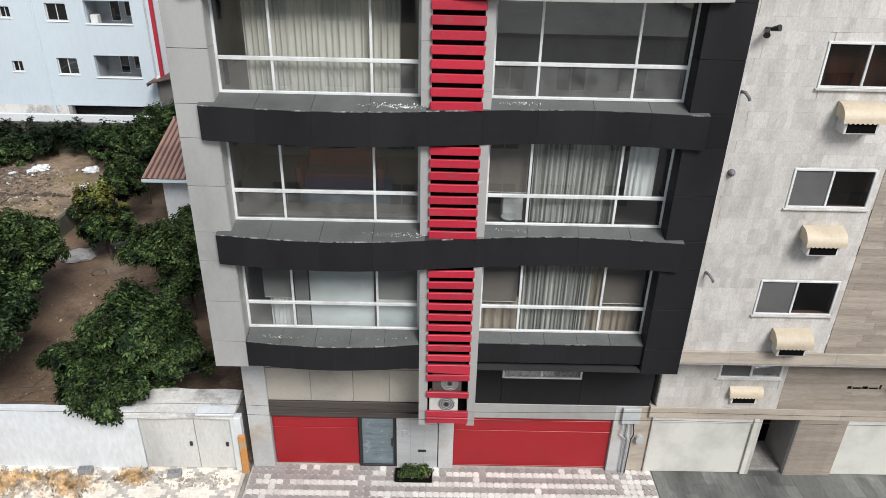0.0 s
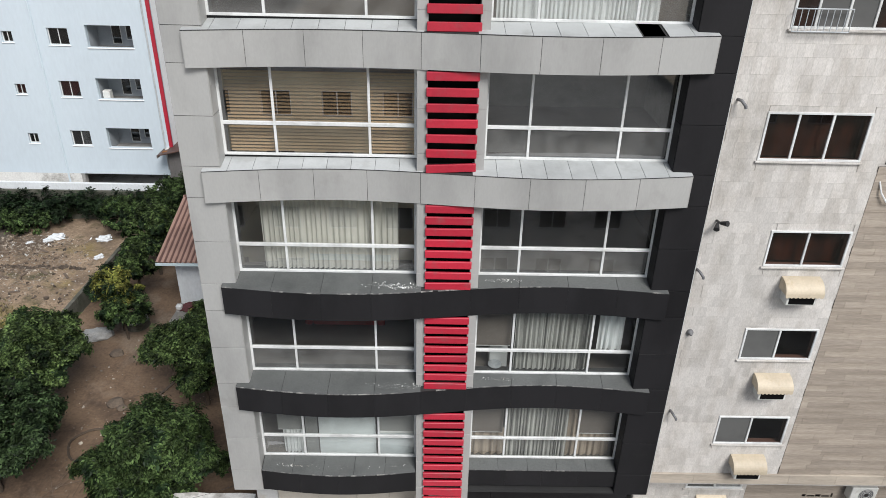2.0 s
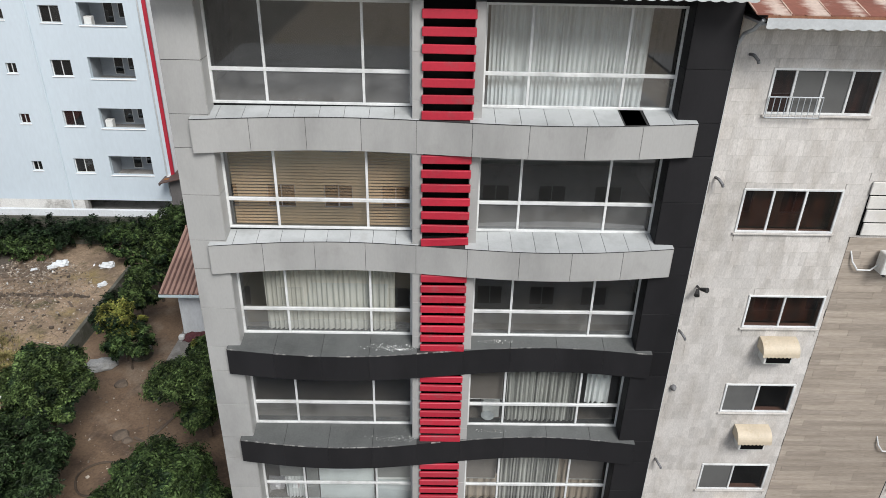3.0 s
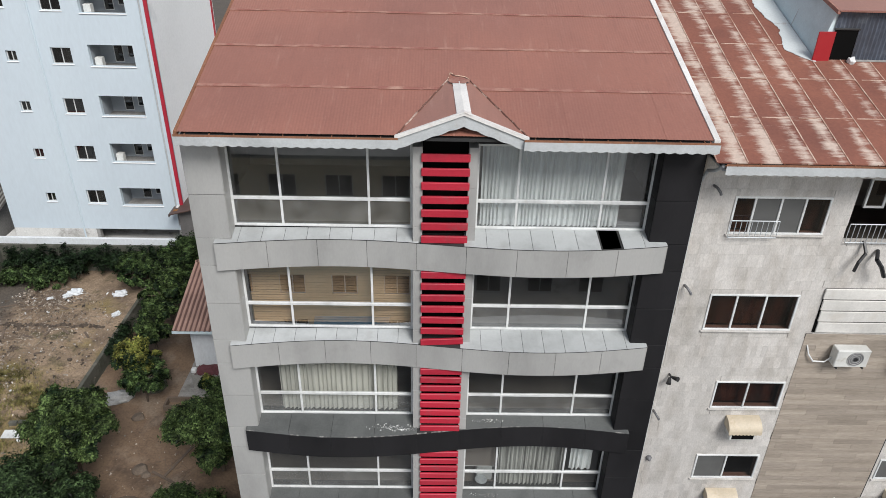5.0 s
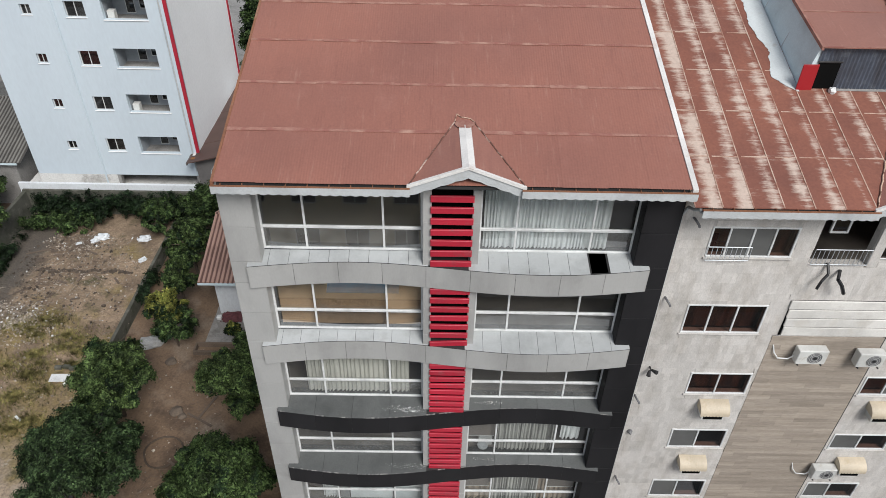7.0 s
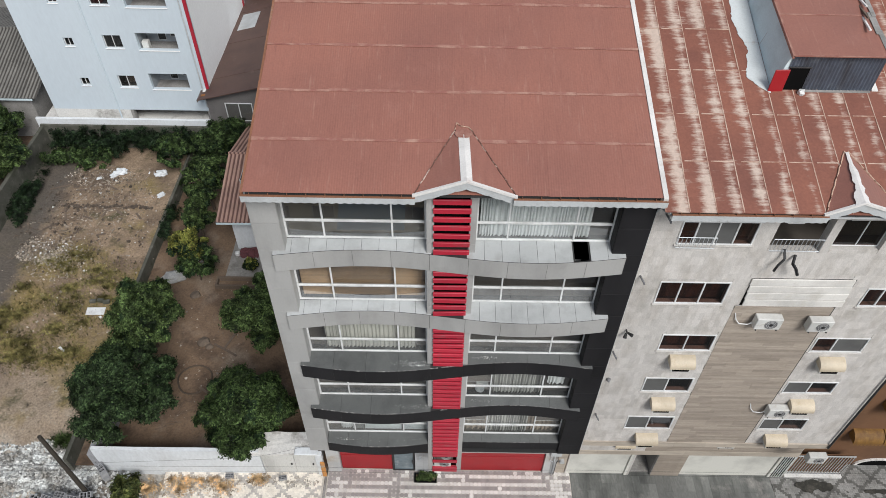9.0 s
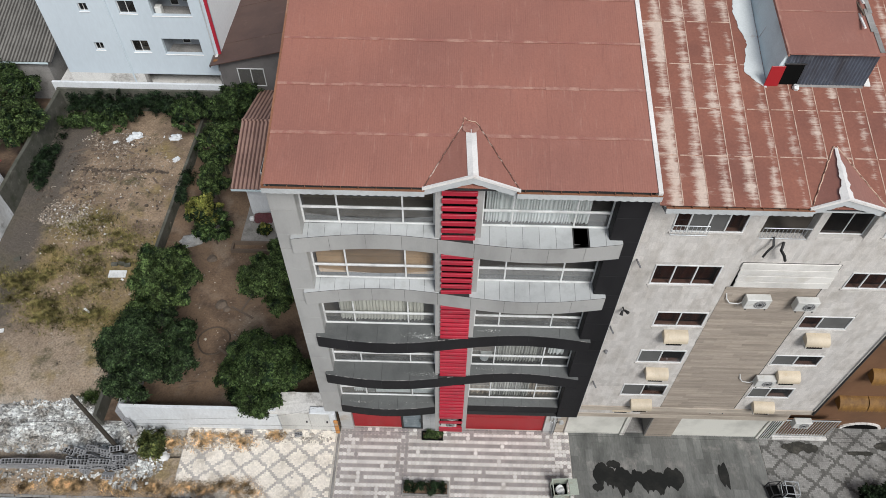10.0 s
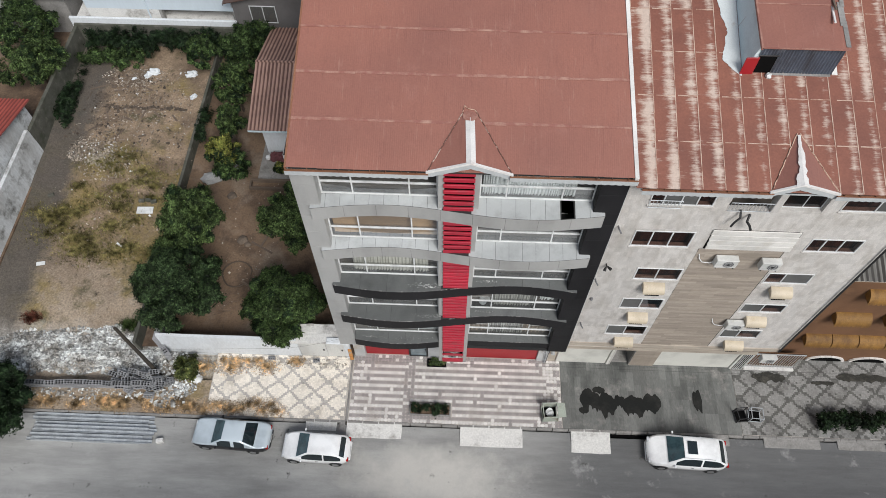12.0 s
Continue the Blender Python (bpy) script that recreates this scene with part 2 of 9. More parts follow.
RUST_ORANGE = material("bright_rust", (0.55, 0.25, 0.07), (0.42, 0.33, 0.24), rough=0.85, big=1.4, amount=0.25, bump=0.2, patch=(0.5, 0.62))
STEEL = material("galvanised_steel", (0.52, 0.55, 0.57), (0.36, 0.38, 0.4), rough=0.45, metal=0.25, big=2, fine=10, amount=0.2, bump=0.05, island=0.15)
DARK_STEEL = material("dark_iron", (0.05, 0.05, 0.052), rough=0.5, metal=0.5, amount=0.2)
COPPER = material("brown_gutter", (0.27, 0.12, 0.065), rough=0.6, amount=0.25, dirt=(0.30, 0.2, 0.15), dirt_scale=2)
FASCIA_GREY = material("painted_fascia", (0.50, 0.52, 0.525), rough=0.5, amount=0.1, bump=0.02, dirt=(0.4, 0.39, 0.36), dirt_scale=2)
CAP_WHITE = material("white_ridge_cap", (0.74, 0.72, 0.69), rough=0.6, amount=0.1, bump=0.05, dirt=(0.5, 0.4, 0.34), dirt_scale=2.2, dirt_span=(0.58, 0.85))
CREAM_AWNING = material("cream_cooler_hood", (0.58, 0.495, 0.37), rough=0.55, amount=0.1, bump=0.02, vary=0.06, dirt=(0.45, 0.36, 0.24), dirt_scale=3)
YELLOW_AWNING = material("ochre_awning", (0.23, 0.115, 0.024), (0.12, 0.055, 0.014), rough=0.7, big=1.6, amount=0.3, bump=0.1, vary=0.15, dirt=(0.30, 0.17, 0.045), dirt_scale=3, stretch=(1.5, 1, 0.5))
BROWN_WALL = material("ochre_brown_wall", (0.17, 0.085, 0.042), rough=0.8, big=0.4, amount=0.12, dirt=(0.19, 0.10, 0.05))
AC_WHITE = material("air_conditioner_shell", (0.66, 0.66, 0.63), rough=0.5, amount=0.08, dirt=(0.45, 0.42, 0.36), dirt_scale=4)
BARK = material("bark", (0.10, 0.075, 0.055), rough=0.95, fine=25, amount=0.4, bump=0.6, stretch=(1, 1, 0.3))
OLD_WOOD = material("old_wood", (0.16, 0.12, 0.09), rough=0.9, fine=20, amount=0.35, bump=0.4, vary=0.2)
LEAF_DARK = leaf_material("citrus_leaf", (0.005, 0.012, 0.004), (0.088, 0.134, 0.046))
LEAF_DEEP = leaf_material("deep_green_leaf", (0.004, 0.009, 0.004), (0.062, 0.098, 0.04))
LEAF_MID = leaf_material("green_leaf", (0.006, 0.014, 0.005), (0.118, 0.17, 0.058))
LEAF_YELLOW = leaf_material("yellowing_leaf", (0.06, 0.08, 0.02), (0.26, 0.24, 0.06))
# ivy and dark shrubs; also the painted shade inside tree crowns
IVY_AND_SHADE = leaf_material("ivy_and_inner_shade_leaf", (0.005, 0.011, 0.005), (0.024, 0.041, 0.018))
GRASS = leaf_material("dry_grass_blade", (0.10, 0.105, 0.035), (0.26, 0.20, 0.09))
WEED_GREEN = leaf_material("green_weed", (0.03, 0.045, 0.015), (0.14, 0.15, 0.05))
RED_WEED = leaf_material("dead_red_weed", (0.07, 0.025, 0.018), (0.17, 0.07, 0.045))
STRAW = leaf_material("straw_blade", (0.42, 0.28, 0.145), (0.54, 0.41, 0.25))
NB_PAVING = material("grey_stone_forecourt", (0.165, 0.168, 0.158), (0.075, 0.078, 0.073), rough=0.6, big=0.6, fine=8, amount=0.25, bump=0.08, vary=0.2, stretch=(1.5, 0.5, 1), dirt=(0.33, 0.31, 0.29), dirt_scale=0.8, dirt_span=(0.55, 0.8))
WET = material("dark_oil_stain", (0.012, 0.013, 0.012), (0.030, 0.029, 0.026), rough=0.6, amount=0.4, big=0.9, fine=7, spec=0.25)
PAVER_WHITE = material("pale_paver", (0.75, 0.72, 0.69), (0.64, 0.61, 0.585), rough=0.75, big=1.2, fine=14, amount=0.15, bump=0.1, vary=0.1, island=0.1, dirt=(0.46, 0.41, 0.37), dirt_scale=0.8)
PAVER_GREY = material("grey_pink_paver", (0.345, 0.315, 0.305), (0.28, 0.256, 0.25), rough=0.75, big=1.2, fine=14, amount=0.15, bump=0.1, vary=0.12, island=0.12, dirt=(0.32, 0.28, 0.25), dirt_scale=0.8)
PAVER_CREAM = material("cream_paver", (0.83, 0.77, 0.68), (0.74, 0.68, 0.59), rough=0.75, big=1.0, fine=14, amount=0.15, bump=0.1, island=0.1, dirt=(0.46, 0.40, 0.33), dirt_scale=0.5, dirt_span=(0.54, 0.77))
PAVER_ASH = material("ash_paver", (0.52, 0.485, 0.445), rough=0.8, big=1.0, fine=14, amount=0.2, bump=0.1, island=0.12, dirt=(0.33, 0.29, 0.24), dirt_scale=0.6)
MORTAR = material("sand_joint", (0.55, 0.51, 0.46), rough=0.95, amount=0.2, dirt=(0.22, 0.2, 0.17))
SOIL = material("bare_garden_soil", (0.188, 0.125, 0.08), (0.050, 0.033, 0.025), rough=0.95, big=0.5, fine=9, amount=0.35, bump=0.7, dirt=(0.27, 0.215, 0.165), dirt_scale=0.35, dirt_span=(0.52, 0.75))
SOIL_DARK = material("caked_dark_dirt", (0.035, 0.034, 0.028), (0.09, 0.083, 0.07), rough=0.95, big=2.0, fine=9, amount=0.4, bump=0.6)
WALL_PEELING = material("peeling_stained_whitewash", (0.66, 0.68, 0.69), (0.46, 0.46, 0.45), rough=0.9, big=0.6, fine=7, amount=0.2, bump=0.35, dirt=(0.15, 0.145, 0.13), dirt_scale=0.8, dirt_span=(0.5, 0.68), stretch=(1, 1, 0.4))
BLOCK = material("hollow_block", (0.34, 0.345, 0.355), rough=0.9, amount=0.25, bump=0.3, vary=0.15)
RUBBLE = material("broken_plaster", (0.66, 0.675, 0.66), (0.25, 0.235, 0.21), rough=0.9, amount=0.25, big=1.1, patch=(0.40, 0.62), bump=0.4, island=0.6)
CURTAIN = material("sheer_curtain", (0.62, 0.605, 0.555), rough=0.9, big=1.5, amount=0.08, bump=0.05, stretch=(6, 1, 0.3))
CURTAIN_BROWN = material("brown_curtain", (0.46, 0.38, 0.30), rough=0.9, big=1.5, amount=0.1, bump=0.05, stretch=(6, 1, 0.3))
CURTAIN_WHITE = material("white_net_curtain", (0.86, 0.88, 0.88), rough=0.9, big=1.5, amount=0.06, bump=0.05, stretch=(6, 1, 0.3))
BLIND_TAN = material("tan_blind_slat", (0.62, 0.45, 0.28), rough=0.6, amount=0.1, vary=0.12)
ROLLER = material("grey_roller_blind", (0.27, 0.275, 0.265), rough=0.9, amount=0.05, big=0.5)
CREAM_WALL = material("cream_facade", (0.86, 0.74, 0.51), rough=0.8, big=0.3, amount=0.08)
TIN_BLUE = material("blue_grey_sheet", (0.62, 0.735, 0.76), rough=0.6, amount=0.08, dirt=(0.68, 0.75, 0.76), dirt_scale=0.8)
TIN_RIB = material("dark_ribbed_sheet", (0.088, 0.105, 0.138), (0.05, 0.05, 0.058), rough=0.6, metal=0.2, big=1.5, amount=0.3, dirt=(0.16, 0.18, 0.205), dirt_scale=2.2, stretch=(1, 1, 0.3))
TYRE = material("tyre_rubber", (0.02, 0.02, 0.02), rough=0.85, bump=0.1)
RIM = material("alloy_rim", (0.5, 0.5, 0.5), rough=0.35, metal=0.8, bump=0)
CAR_WHITE = material("white_car_paint", (0.94, 0.95, 0.95), rough=0.15, amount=0.03, bump=0)
CAR_SILVER = material("silver_blue_car_paint", (0.60, 0.68, 0.73), rough=0.2, metal=0.15, amount=0.04, bump=0)
CAR_BLACK = material("black_car_trim", (0.016, 0.016, 0.018), rough=0.4, bump=0)
CAR_GLASS = material("car_glass", (0.014, 0.024, 0.028), rough=0.03, bump=0, amount=0.0, spec=0.8)
LAMP_CLEAR = material("clear_lamp", (0.6, 0.62, 0.64), rough=0.1, bump=0)
LAMP_RED = material("red_lamp", (0.4, 0.01, 0.01), rough=0.15, bump=0)
CLOD = material("earth_clod", (0.11, 0.085, 0.065), (0.055, 0.042, 0.032), rough=0.95, amount=0.3, island=0.4, bump=0.3)
DEBRIS = material("lot_scraps", (0.40, 0.35, 0.29), (0.17, 0.13, 0.095), rough=0.9, amount=0.3, island=0.45, bump=0.3)
POLE_DARK = material("tarred_pole", (0.045, 0.037, 0.028), rough=0.9, fine=20, amount=0.35, bump=0.4, stretch=(1, 1, 0.3))
SLAT_CREAM = material("cream_slat_paint", (0.72, 0.70, 0.66), rough=0.5, amount=0.1, bump=0.02, vary=0.05, dirt=(0.55, 0.52, 0.47), dirt_scale=2)
CLOTH_RED = material("maroon_cloth", (0.12, 0.04, 0.045), rough=0.95, amount=0.25)


def roof_red_material():
    """Oxide-red corrugated sheet: faded patches, pale dust at the sheets' ends, a few scratches."""
    m, n, l, p = mat_nodes("red_roof_sheet")
    c = blend(n, l, span(n, l, noise_node(n, l, 0.22, 4), 0.35, 0.7), (0.325, 0.137, 0.099), (0.258, 0.112, 0.085))
    c = blend(n, l, span(n, l, noise_node(n, l, 1.1, 6, 0.65), 0.55, 0.9), c, (0.33, 0.155, 0.12))
    c = blend(n, l, span(n, l, noise_node(n, l, 1.0, 3, 0.7, (9, 0.8, 1)), 0.60, 0.84), c, (0.39, 0.215, 0.165))
    c = blend(n, l, calc(n, l, "MULTIPLY", span(n, l, noise_node(n, l, 1.3, 4, 0.7, (6, 0.5, 1)), 0.56, 0.74), 0.6), c, (0.225, 0.092, 0.07))
    g = noise_node(n, l, 14, 3)
    c = blend(n, l, 1.0, c, span(n, l, g, 0.25, 0.75, 0.88, 1.07), "MULTIPLY")
    info = n.new("ShaderNodeObjectInfo")
    c = blend(n, l, 1.0, c, span(n, l, info.outputs["Random"], 0, 1, 0.985, 1.015), "MULTIPLY")
    l.new(c, p.inputs["Base Color"])
    p.inputs["Roughness"].default_value = 0.33
    p.inputs["Specular IOR Level"].default_value = 0.75
    p.inputs["Sheen Weight"].default_value, p.inputs["Sheen Roughness"].default_value = 0.95, 0.35
    p.inputs["Sheen Tint"].default_value = (1.0, 0.74, 0.58, 1.0)
    return m


def roof_peel_material():
    """Old red paint that peels to pale zinc in brushed patches beside the ribs."""
    m, n, l, p = mat_nodes("peeling_red_roof")
    c = blend(n, l, span(n, l, noise_node(n, l, 0.5, 5, 0.6), 0.35, 0.7), (0.258, 0.098, 0.064), (0.178, 0.068, 0.048))
    pos = n.new("ShaderNodeNewGeometry")
    sep = n.new("ShaderNodeSeparateXYZ")
    l.new(pos.outputs["Position"], sep.inputs[0])
    saw = calc(n, l, "FRACT", calc(n, l, "DIVIDE", calc(n, l, "SUBTRACT", sep.outputs["X"], 6.70), 0.80), 0)
    side = noise_node(n, l, 0.9, 2, 0.5, (1, 0.45, 1))
    off = calc(n, l, "ADD", 0.62, calc(n, l, "MULTIPLY", side, 0.3))
    rib = span(n, l, calc(n, l, "ABSOLUTE", calc(n, l, "SUBTRACT", saw, off), 0), 0.0, 0.46, 0.17, -0.20)
    big = noise_node(n, l, 0.55, 3, 0.6, (1, 0.8, 1))
    mid = noise_node(n, l, 1.0, 4, 0.7, (1.6, 3.4, 1))
    fine = noise_node(n, l, 1.0, 5, 0.8, (1.5, 15.0, 1))
    fade = calc(n, l, "ADD", calc(n, l, "ADD", span(n, l, sep.outputs["X"], 8.0, 12.0, 0.09, -0.09), span(n, l, sep.outputs["X"], 13.3, 15.0, 0.0, 0.13)), span(n, l, sep.outputs["X"], 7.4, 7.6, 0.05, 0.0))
    sheet = n.new("ShaderNodeObjectInfo")
    fade = calc(n, l, "ADD", fade, span(n, l, sheet.outputs["Random"], 0, 1, -0.10, 0.07))
    mask = calc(n, l, "ADD", calc(n, l, "ADD", calc(n, l, "ADD", calc(n, l, "MULTIPLY", big, 0.55), calc(n, l, "MULTIPLY", mid, 0.72)), calc(n, l, "MULTIPLY", fine, 0.78)), calc(n, l, "ADD", rib, fade))
    c = blend(n, l, span(n, l, mask, 1.02, 1.28, 0.0, 0.92), c, (0.57, 0.46, 0.385))
    c = blend(n, l, 1.0, c, span(n, l, noise_node(n, l, 12, 3), 0.25, 0.75, 0.85, 1.1), "MULTIPLY")
    l.new(c, p.inputs["Base Color"])
    p.inputs["Roughness"].default_value = 0.65
    return m


def lot_material():
    """Vacant ground: trodden earth, stony dust, thin yellow-green grass."""
    m, n, l, p = mat_nodes("vacant_lot_earth")
    c = blend(n, l, span(n, l, noise_node(n, l, 0.5, 6, 0.65), 0.35, 0.7), (0.355, 0.26, 0.175), (0.12, 0.083, 0.057))
    pos = n.new("ShaderNodeNewGeometry")
    sep = n.new("ShaderNodeSeparateXYZ")
    l.new(pos.outputs["Position"], sep.inputs[0])
    c = blend(n, l, calc(n, l, "MULTIPLY", span(n, l, sep.outputs["Y"], 25.5, 21.0), span(n, l, noise_node(n, l, 0.7, 5, 0.65), 0.3, 0.6, 0.35, 0.9)), c, (0.37, 0.30, 0.225))
    zone = calc(n, l, "MULTIPLY", span(n, l, sep.outputs["Y"], 22.0, 25.5), span(n, l, sep.outputs["Y"], 35.0, 28.0))
    g = calc(n, l, "ADD", noise_node(n, l, 0.32, 5, 0.62), calc(n, l, "MULTIPLY", zone, 0.14))
    c = blend(n, l, span(n, l, g, 0.54, 0.70), c, (0.26, 0.195, 0.078))
    c = blend(n, l, span(n, l, noise_node(n, l, 0.55, 5, 0.7), 0.55, 0.70), c, (0.075, 0.07, 0.03))
    c = blend(n, l, span(n, l, noise_node(n, l, 3.0, 6, 0.7), 0.60, 0.72), c, (0.40, 0.36, 0.30))
    c = blend(n, l, span(n, l, noise_node(n, l, 2.3, 6, 0.75), 0.58, 0.70), c, (0.06, 0.046, 0.034))
    strip = calc(n, l, "ADD", sep.outputs["X"], calc(n, l, "MULTIPLY", noise_node(n, l, 0.8, 5, 0.7), 3.0))
    c = blend(n, l, calc(n, l, "MULTIPLY", span(n, l, strip, -24.9, -26.2), 0.85), c, (0.085, 0.077, 0.068))
    heap = calc(n, l, "MULTIPLY", span(n, l, sep.outputs["Y"], 15.3, 16.2), span(n, l, calc(n, l, "ADD", sep.outputs["Y"], calc(n, l, "MULTIPLY", noise_node(n, l, 0.6, 4, 0.6), 2.0)), 20.2, 18.6))
    c = blend(n, l, calc(n, l, "MULTIPLY", heap, span(n, l, noise_node(n, l, 1.6, 5, 0.7), 0.32, 0.55, 0.2, 0.9)), c, (0.50, 0.475, 0.43))
    gr = noise_node(n, l, 9, 5, 0.7)
    c = blend(n, l, 1.0, c, span(n, l, gr, 0.28, 0.72, 0.5, 1.3), "MULTIPLY")
    l.new(c, p.inputs["Base Color"])
    p.inputs["Roughness"].default_value = 0.95
    b = n.new("ShaderNodeBump")
    b.inputs["Strength"].default_value, b.inputs["Distance"].default_value = 0.7, 0.06
    l.new(gr, b.inputs["Height"])
    l.new(b.outputs["Normal"], p.inputs["Normal"])
    return m


def asphalt_material():
    """Worn grey asphalt: a wide bloom of pale dust before the block, a darker stretch to the east."""
    m, n, l, p = mat_nodes("worn_asphalt")
    c = blend(n, l, span(n, l, noise_node(n, l, 0.25, 5, 0.6, (0.6, 1.2, 1)), 0.4, 0.7), (0.365, 0.363, 0.35), (0.255, 0.255, 0.246))
    pos = n.new("ShaderNodeNewGeometry")
    sep = n.new("ShaderNodeSeparateXYZ")
    l.new(pos.outputs["Position"], sep.inputs[0])
    c = blend(n, l, calc(n, l, "MULTIPLY", span(n, l, sep.outputs["X"], 3.0, 9.0), 0.85), c, (0.118, 0.12, 0.122))
    c = blend(n, l, 1.0, c, span(n, l, noise_node(n, l, 0.9, 6, 0.7, (0.25, 1.6, 1)), 0.3, 0.7, 0.78, 1.16), "MULTIPLY")
    dx = calc(n, l, "DIVIDE", calc(n, l, "SUBTRACT", sep.outputs["X"], -0.5), 5.0)
    dy = calc(n, l, "DIVIDE", calc(n, l, "SUBTRACT", sep.outputs["Y"], 10.2), 1.9)
    r = calc(n, l, "ADD", calc(n, l, "MULTIPLY", dx, dx), calc(n, l, "MULTIPLY", dy, dy))
    bloom = calc(n, l, "ADD", span(n, l, r, 0.0, 1.6, 0.75, 0.0), calc(n, l, "SUBTRACT", noise_node(n, l, 0.7, 5, 0.65), 0.62))
    c = blend(n, l, span(n, l, bloom, 0.05, 0.6), c, (0.52, 0.505, 0.47))
    c = blend(n, l, span(n, l, noise_node(n, l, 0.4, 6, 0.7), 0.6, 0.75), c, (0.42, 0.42, 0.41))
    c = blend(n, l, span(n, l, noise_node(n, l, 1.3, 5, 0.7), 0.64, 0.74), c, (0.085, 0.084, 0.08))
    g = noise_node(n, l, 30, 3, 0.6)
    c = blend(n, l, 1.0, c, span(n, l, g, 0.25, 0.75, 0.84, 1.1), "MULTIPLY")
    l.new(c, p.inputs["Base Color"])
    p.inputs["Roughness"].default_value = 0.88
    b = n.new("ShaderNodeBump")
    b.inputs["Strength"].default_value, b.inputs["Distance"].default_value = 0.3, 0.02
    l.new(g, b.inputs["Height"])
    l.new(b.outputs["Normal"], p.inputs["Normal"])
    return m


ASPHALT = asphalt_material()
ROOF_RED = roof_red_material()
ROOF_PEEL = roof_peel_material()
LOT = lot_material()


def tin_material(name, col, valley, pitch=0.27):
    """Corrugated sheet: the shade of its valleys is put into the colour, broken by noise."""
    m, n, l, p = mat_nodes(name)
    where = n.new("ShaderNodeTexCoord")
    sep = n.new("ShaderNodeSeparateXYZ")
    l.new(where.outputs["Object"], sep.inputs[0])
    wave_ = calc(n, l, "SINE", calc(n, l, "MULTIPLY", sep.outputs["X"], 2 * math.pi / pitch), 0)
    valley_shade = calc(n, l, "ADD", wave_, calc(n, l, "MULTIPLY", calc(n, l, "SUBTRACT", noise_node(n, l, 1.2, 5, 0.7, (1, 0.4, 1)), 0.5), 2.4))
    c = blend(n, l, span(n, l, valley_shade, 0.35, -0.45), col, valley)
    c = blend(n, l, 1.0, c, span(n, l, noise_node(n, l, 0.8, 4), 0.3, 0.7, 0.82, 1.1), "MULTIPLY")
    info = n.new("ShaderNodeObjectInfo")
    c = blend(n, l, 1.0, c, span(n, l, info.outputs["Random"], 0, 1, 0.9, 1.1), "MULTIPLY")
    l.new(c, p.inputs["Base Color"])
    p.inputs["Roughness"].default_value = 0.65
    return m


TIN_OLD = tin_material("old_grey_tin", (0.19, 0.182, 0.165), (0.055, 0.05, 0.044))
TIN_RED = tin_material("red_brown_corrugated", (0.38, 0.235, 0.185), (0.12, 0.062, 0.048))
TIN_BRIGHT = tin_material("bright_red_corrugated", (0.36, 0.075, 0.055), (0.20, 0.04, 0.03))
LAP_DUST = material("pale_lap_edge", (0.27, 0.11, 0.085), (0.27, 0.11, 0.085), rough=0.7, amount=0.1, dirt=(0.41, 0.24, 0.185), dirt_scale=2.2, dirt_span=(0.42, 0.66))

# ---- ground, road, pavements ----
WIN_Y = 16.5        # plane of the flats' windows
PILLAR_Y = 16.02    # front of the tall corner pillars
KERB_Y = 12.95
MID = [5.82 + 3.19 * k for k in range(5)]       # height of each storey's window rail


def slab(name, x0, x1, y0, y1, z0, z1, mat, label, category, bevel=0.0):
    ob = new(name, data_of(name, box(x0, x1, y0, y1, z0, z1, bevel), mat))
    return tagged(ob, label, category, kind="structure")


def grid_sheet(name, x0, x1, y0, y1, step, height, mat):
    nx, ny = max(2, int((x1 - x0) / step)), max(2, int((y1 - y0) / step))
    vs = [(x0 + (x1 - x0) * i / nx, y0 + (y1 - y0) * j / ny, height(x0 + (x1 - x0) * i / nx, y0 + (y1 - y0) * j / ny)) for j in range(ny + 1) for i in range(nx + 1)]
    fs = [(j * (nx + 1) + i, j * (nx + 1) + i + 1, (j + 1) * (nx + 1) + i + 1, (j + 1) * (nx + 1) + i) for j in range(ny) for i in range(nx)]
    return new(name, data_raw(name, vs, fs, mat, True))


bm = bmesh.new()
quad(bm, (-1500, -1500, -0.35), (1500, -1500, -0.35), (1500, 1500, -0.35), (-1500, 1500, -0.35))
tagged(new("ground", data_of("ground", bm, LOT)), "dusty brown town ground spreading to the horizon", "ground", kind="structure")
slab("road", -200, 200, 2.2, 12.52, -0.33, -0.12, ASPHALT, "worn grey asphalt street with dusty pale patches", "road")
slab("pavement_far", -200, 200, -1.6, 2.0, -0.34, 0.0, CONCRETE, "plain grey concrete pavement across the street", "pavement")


def lot_height(x, y):
    h = 0.10 * noise.noise(Vector((x * 0.35, y * 0.35, 1.0))) + 0.05 * noise.noise(Vector((x * 1.3, y * 1.3, 4.0)))
    d = math.hypot((x + 24.0) / 5.5, (y - 16.6) / 1.6)
    u = min(1.0, max(0.0, (20.5 - y) / 3.5))
    w = min(1.0, max(0.0, (y - 26.0) / 11.0))
    return h + max(0.0, 0.45 * (1 - d * d)) - 0.6 * u * u * (3 - 2 * u) + 0.4 * w * w * (3 - 2 * w) - 0.1


def garden_height(x, y):
    return -0.38 + 0.10 * noise.noise(Vector((x * 0.5, y * 0.5, 7.0))) + 0.04 * noise.noise(Vector((x * 2.1, y * 2.1, 9.0)))


tagged(grid_sheet("ground_lot", -29.85, -18.95, 15.1, 44.0, 0.35, lot_height, LOT), "vacant lot of trodden earth with thin yellowing grass", "ground", kind="structure")
tagged(grid_sheet("ground_garden", -18.95, -5.6, 17.28, 44.0, 0.35, garden_height, SOIL), "bare dark brown garden soil between trees", "ground", kind="structure")
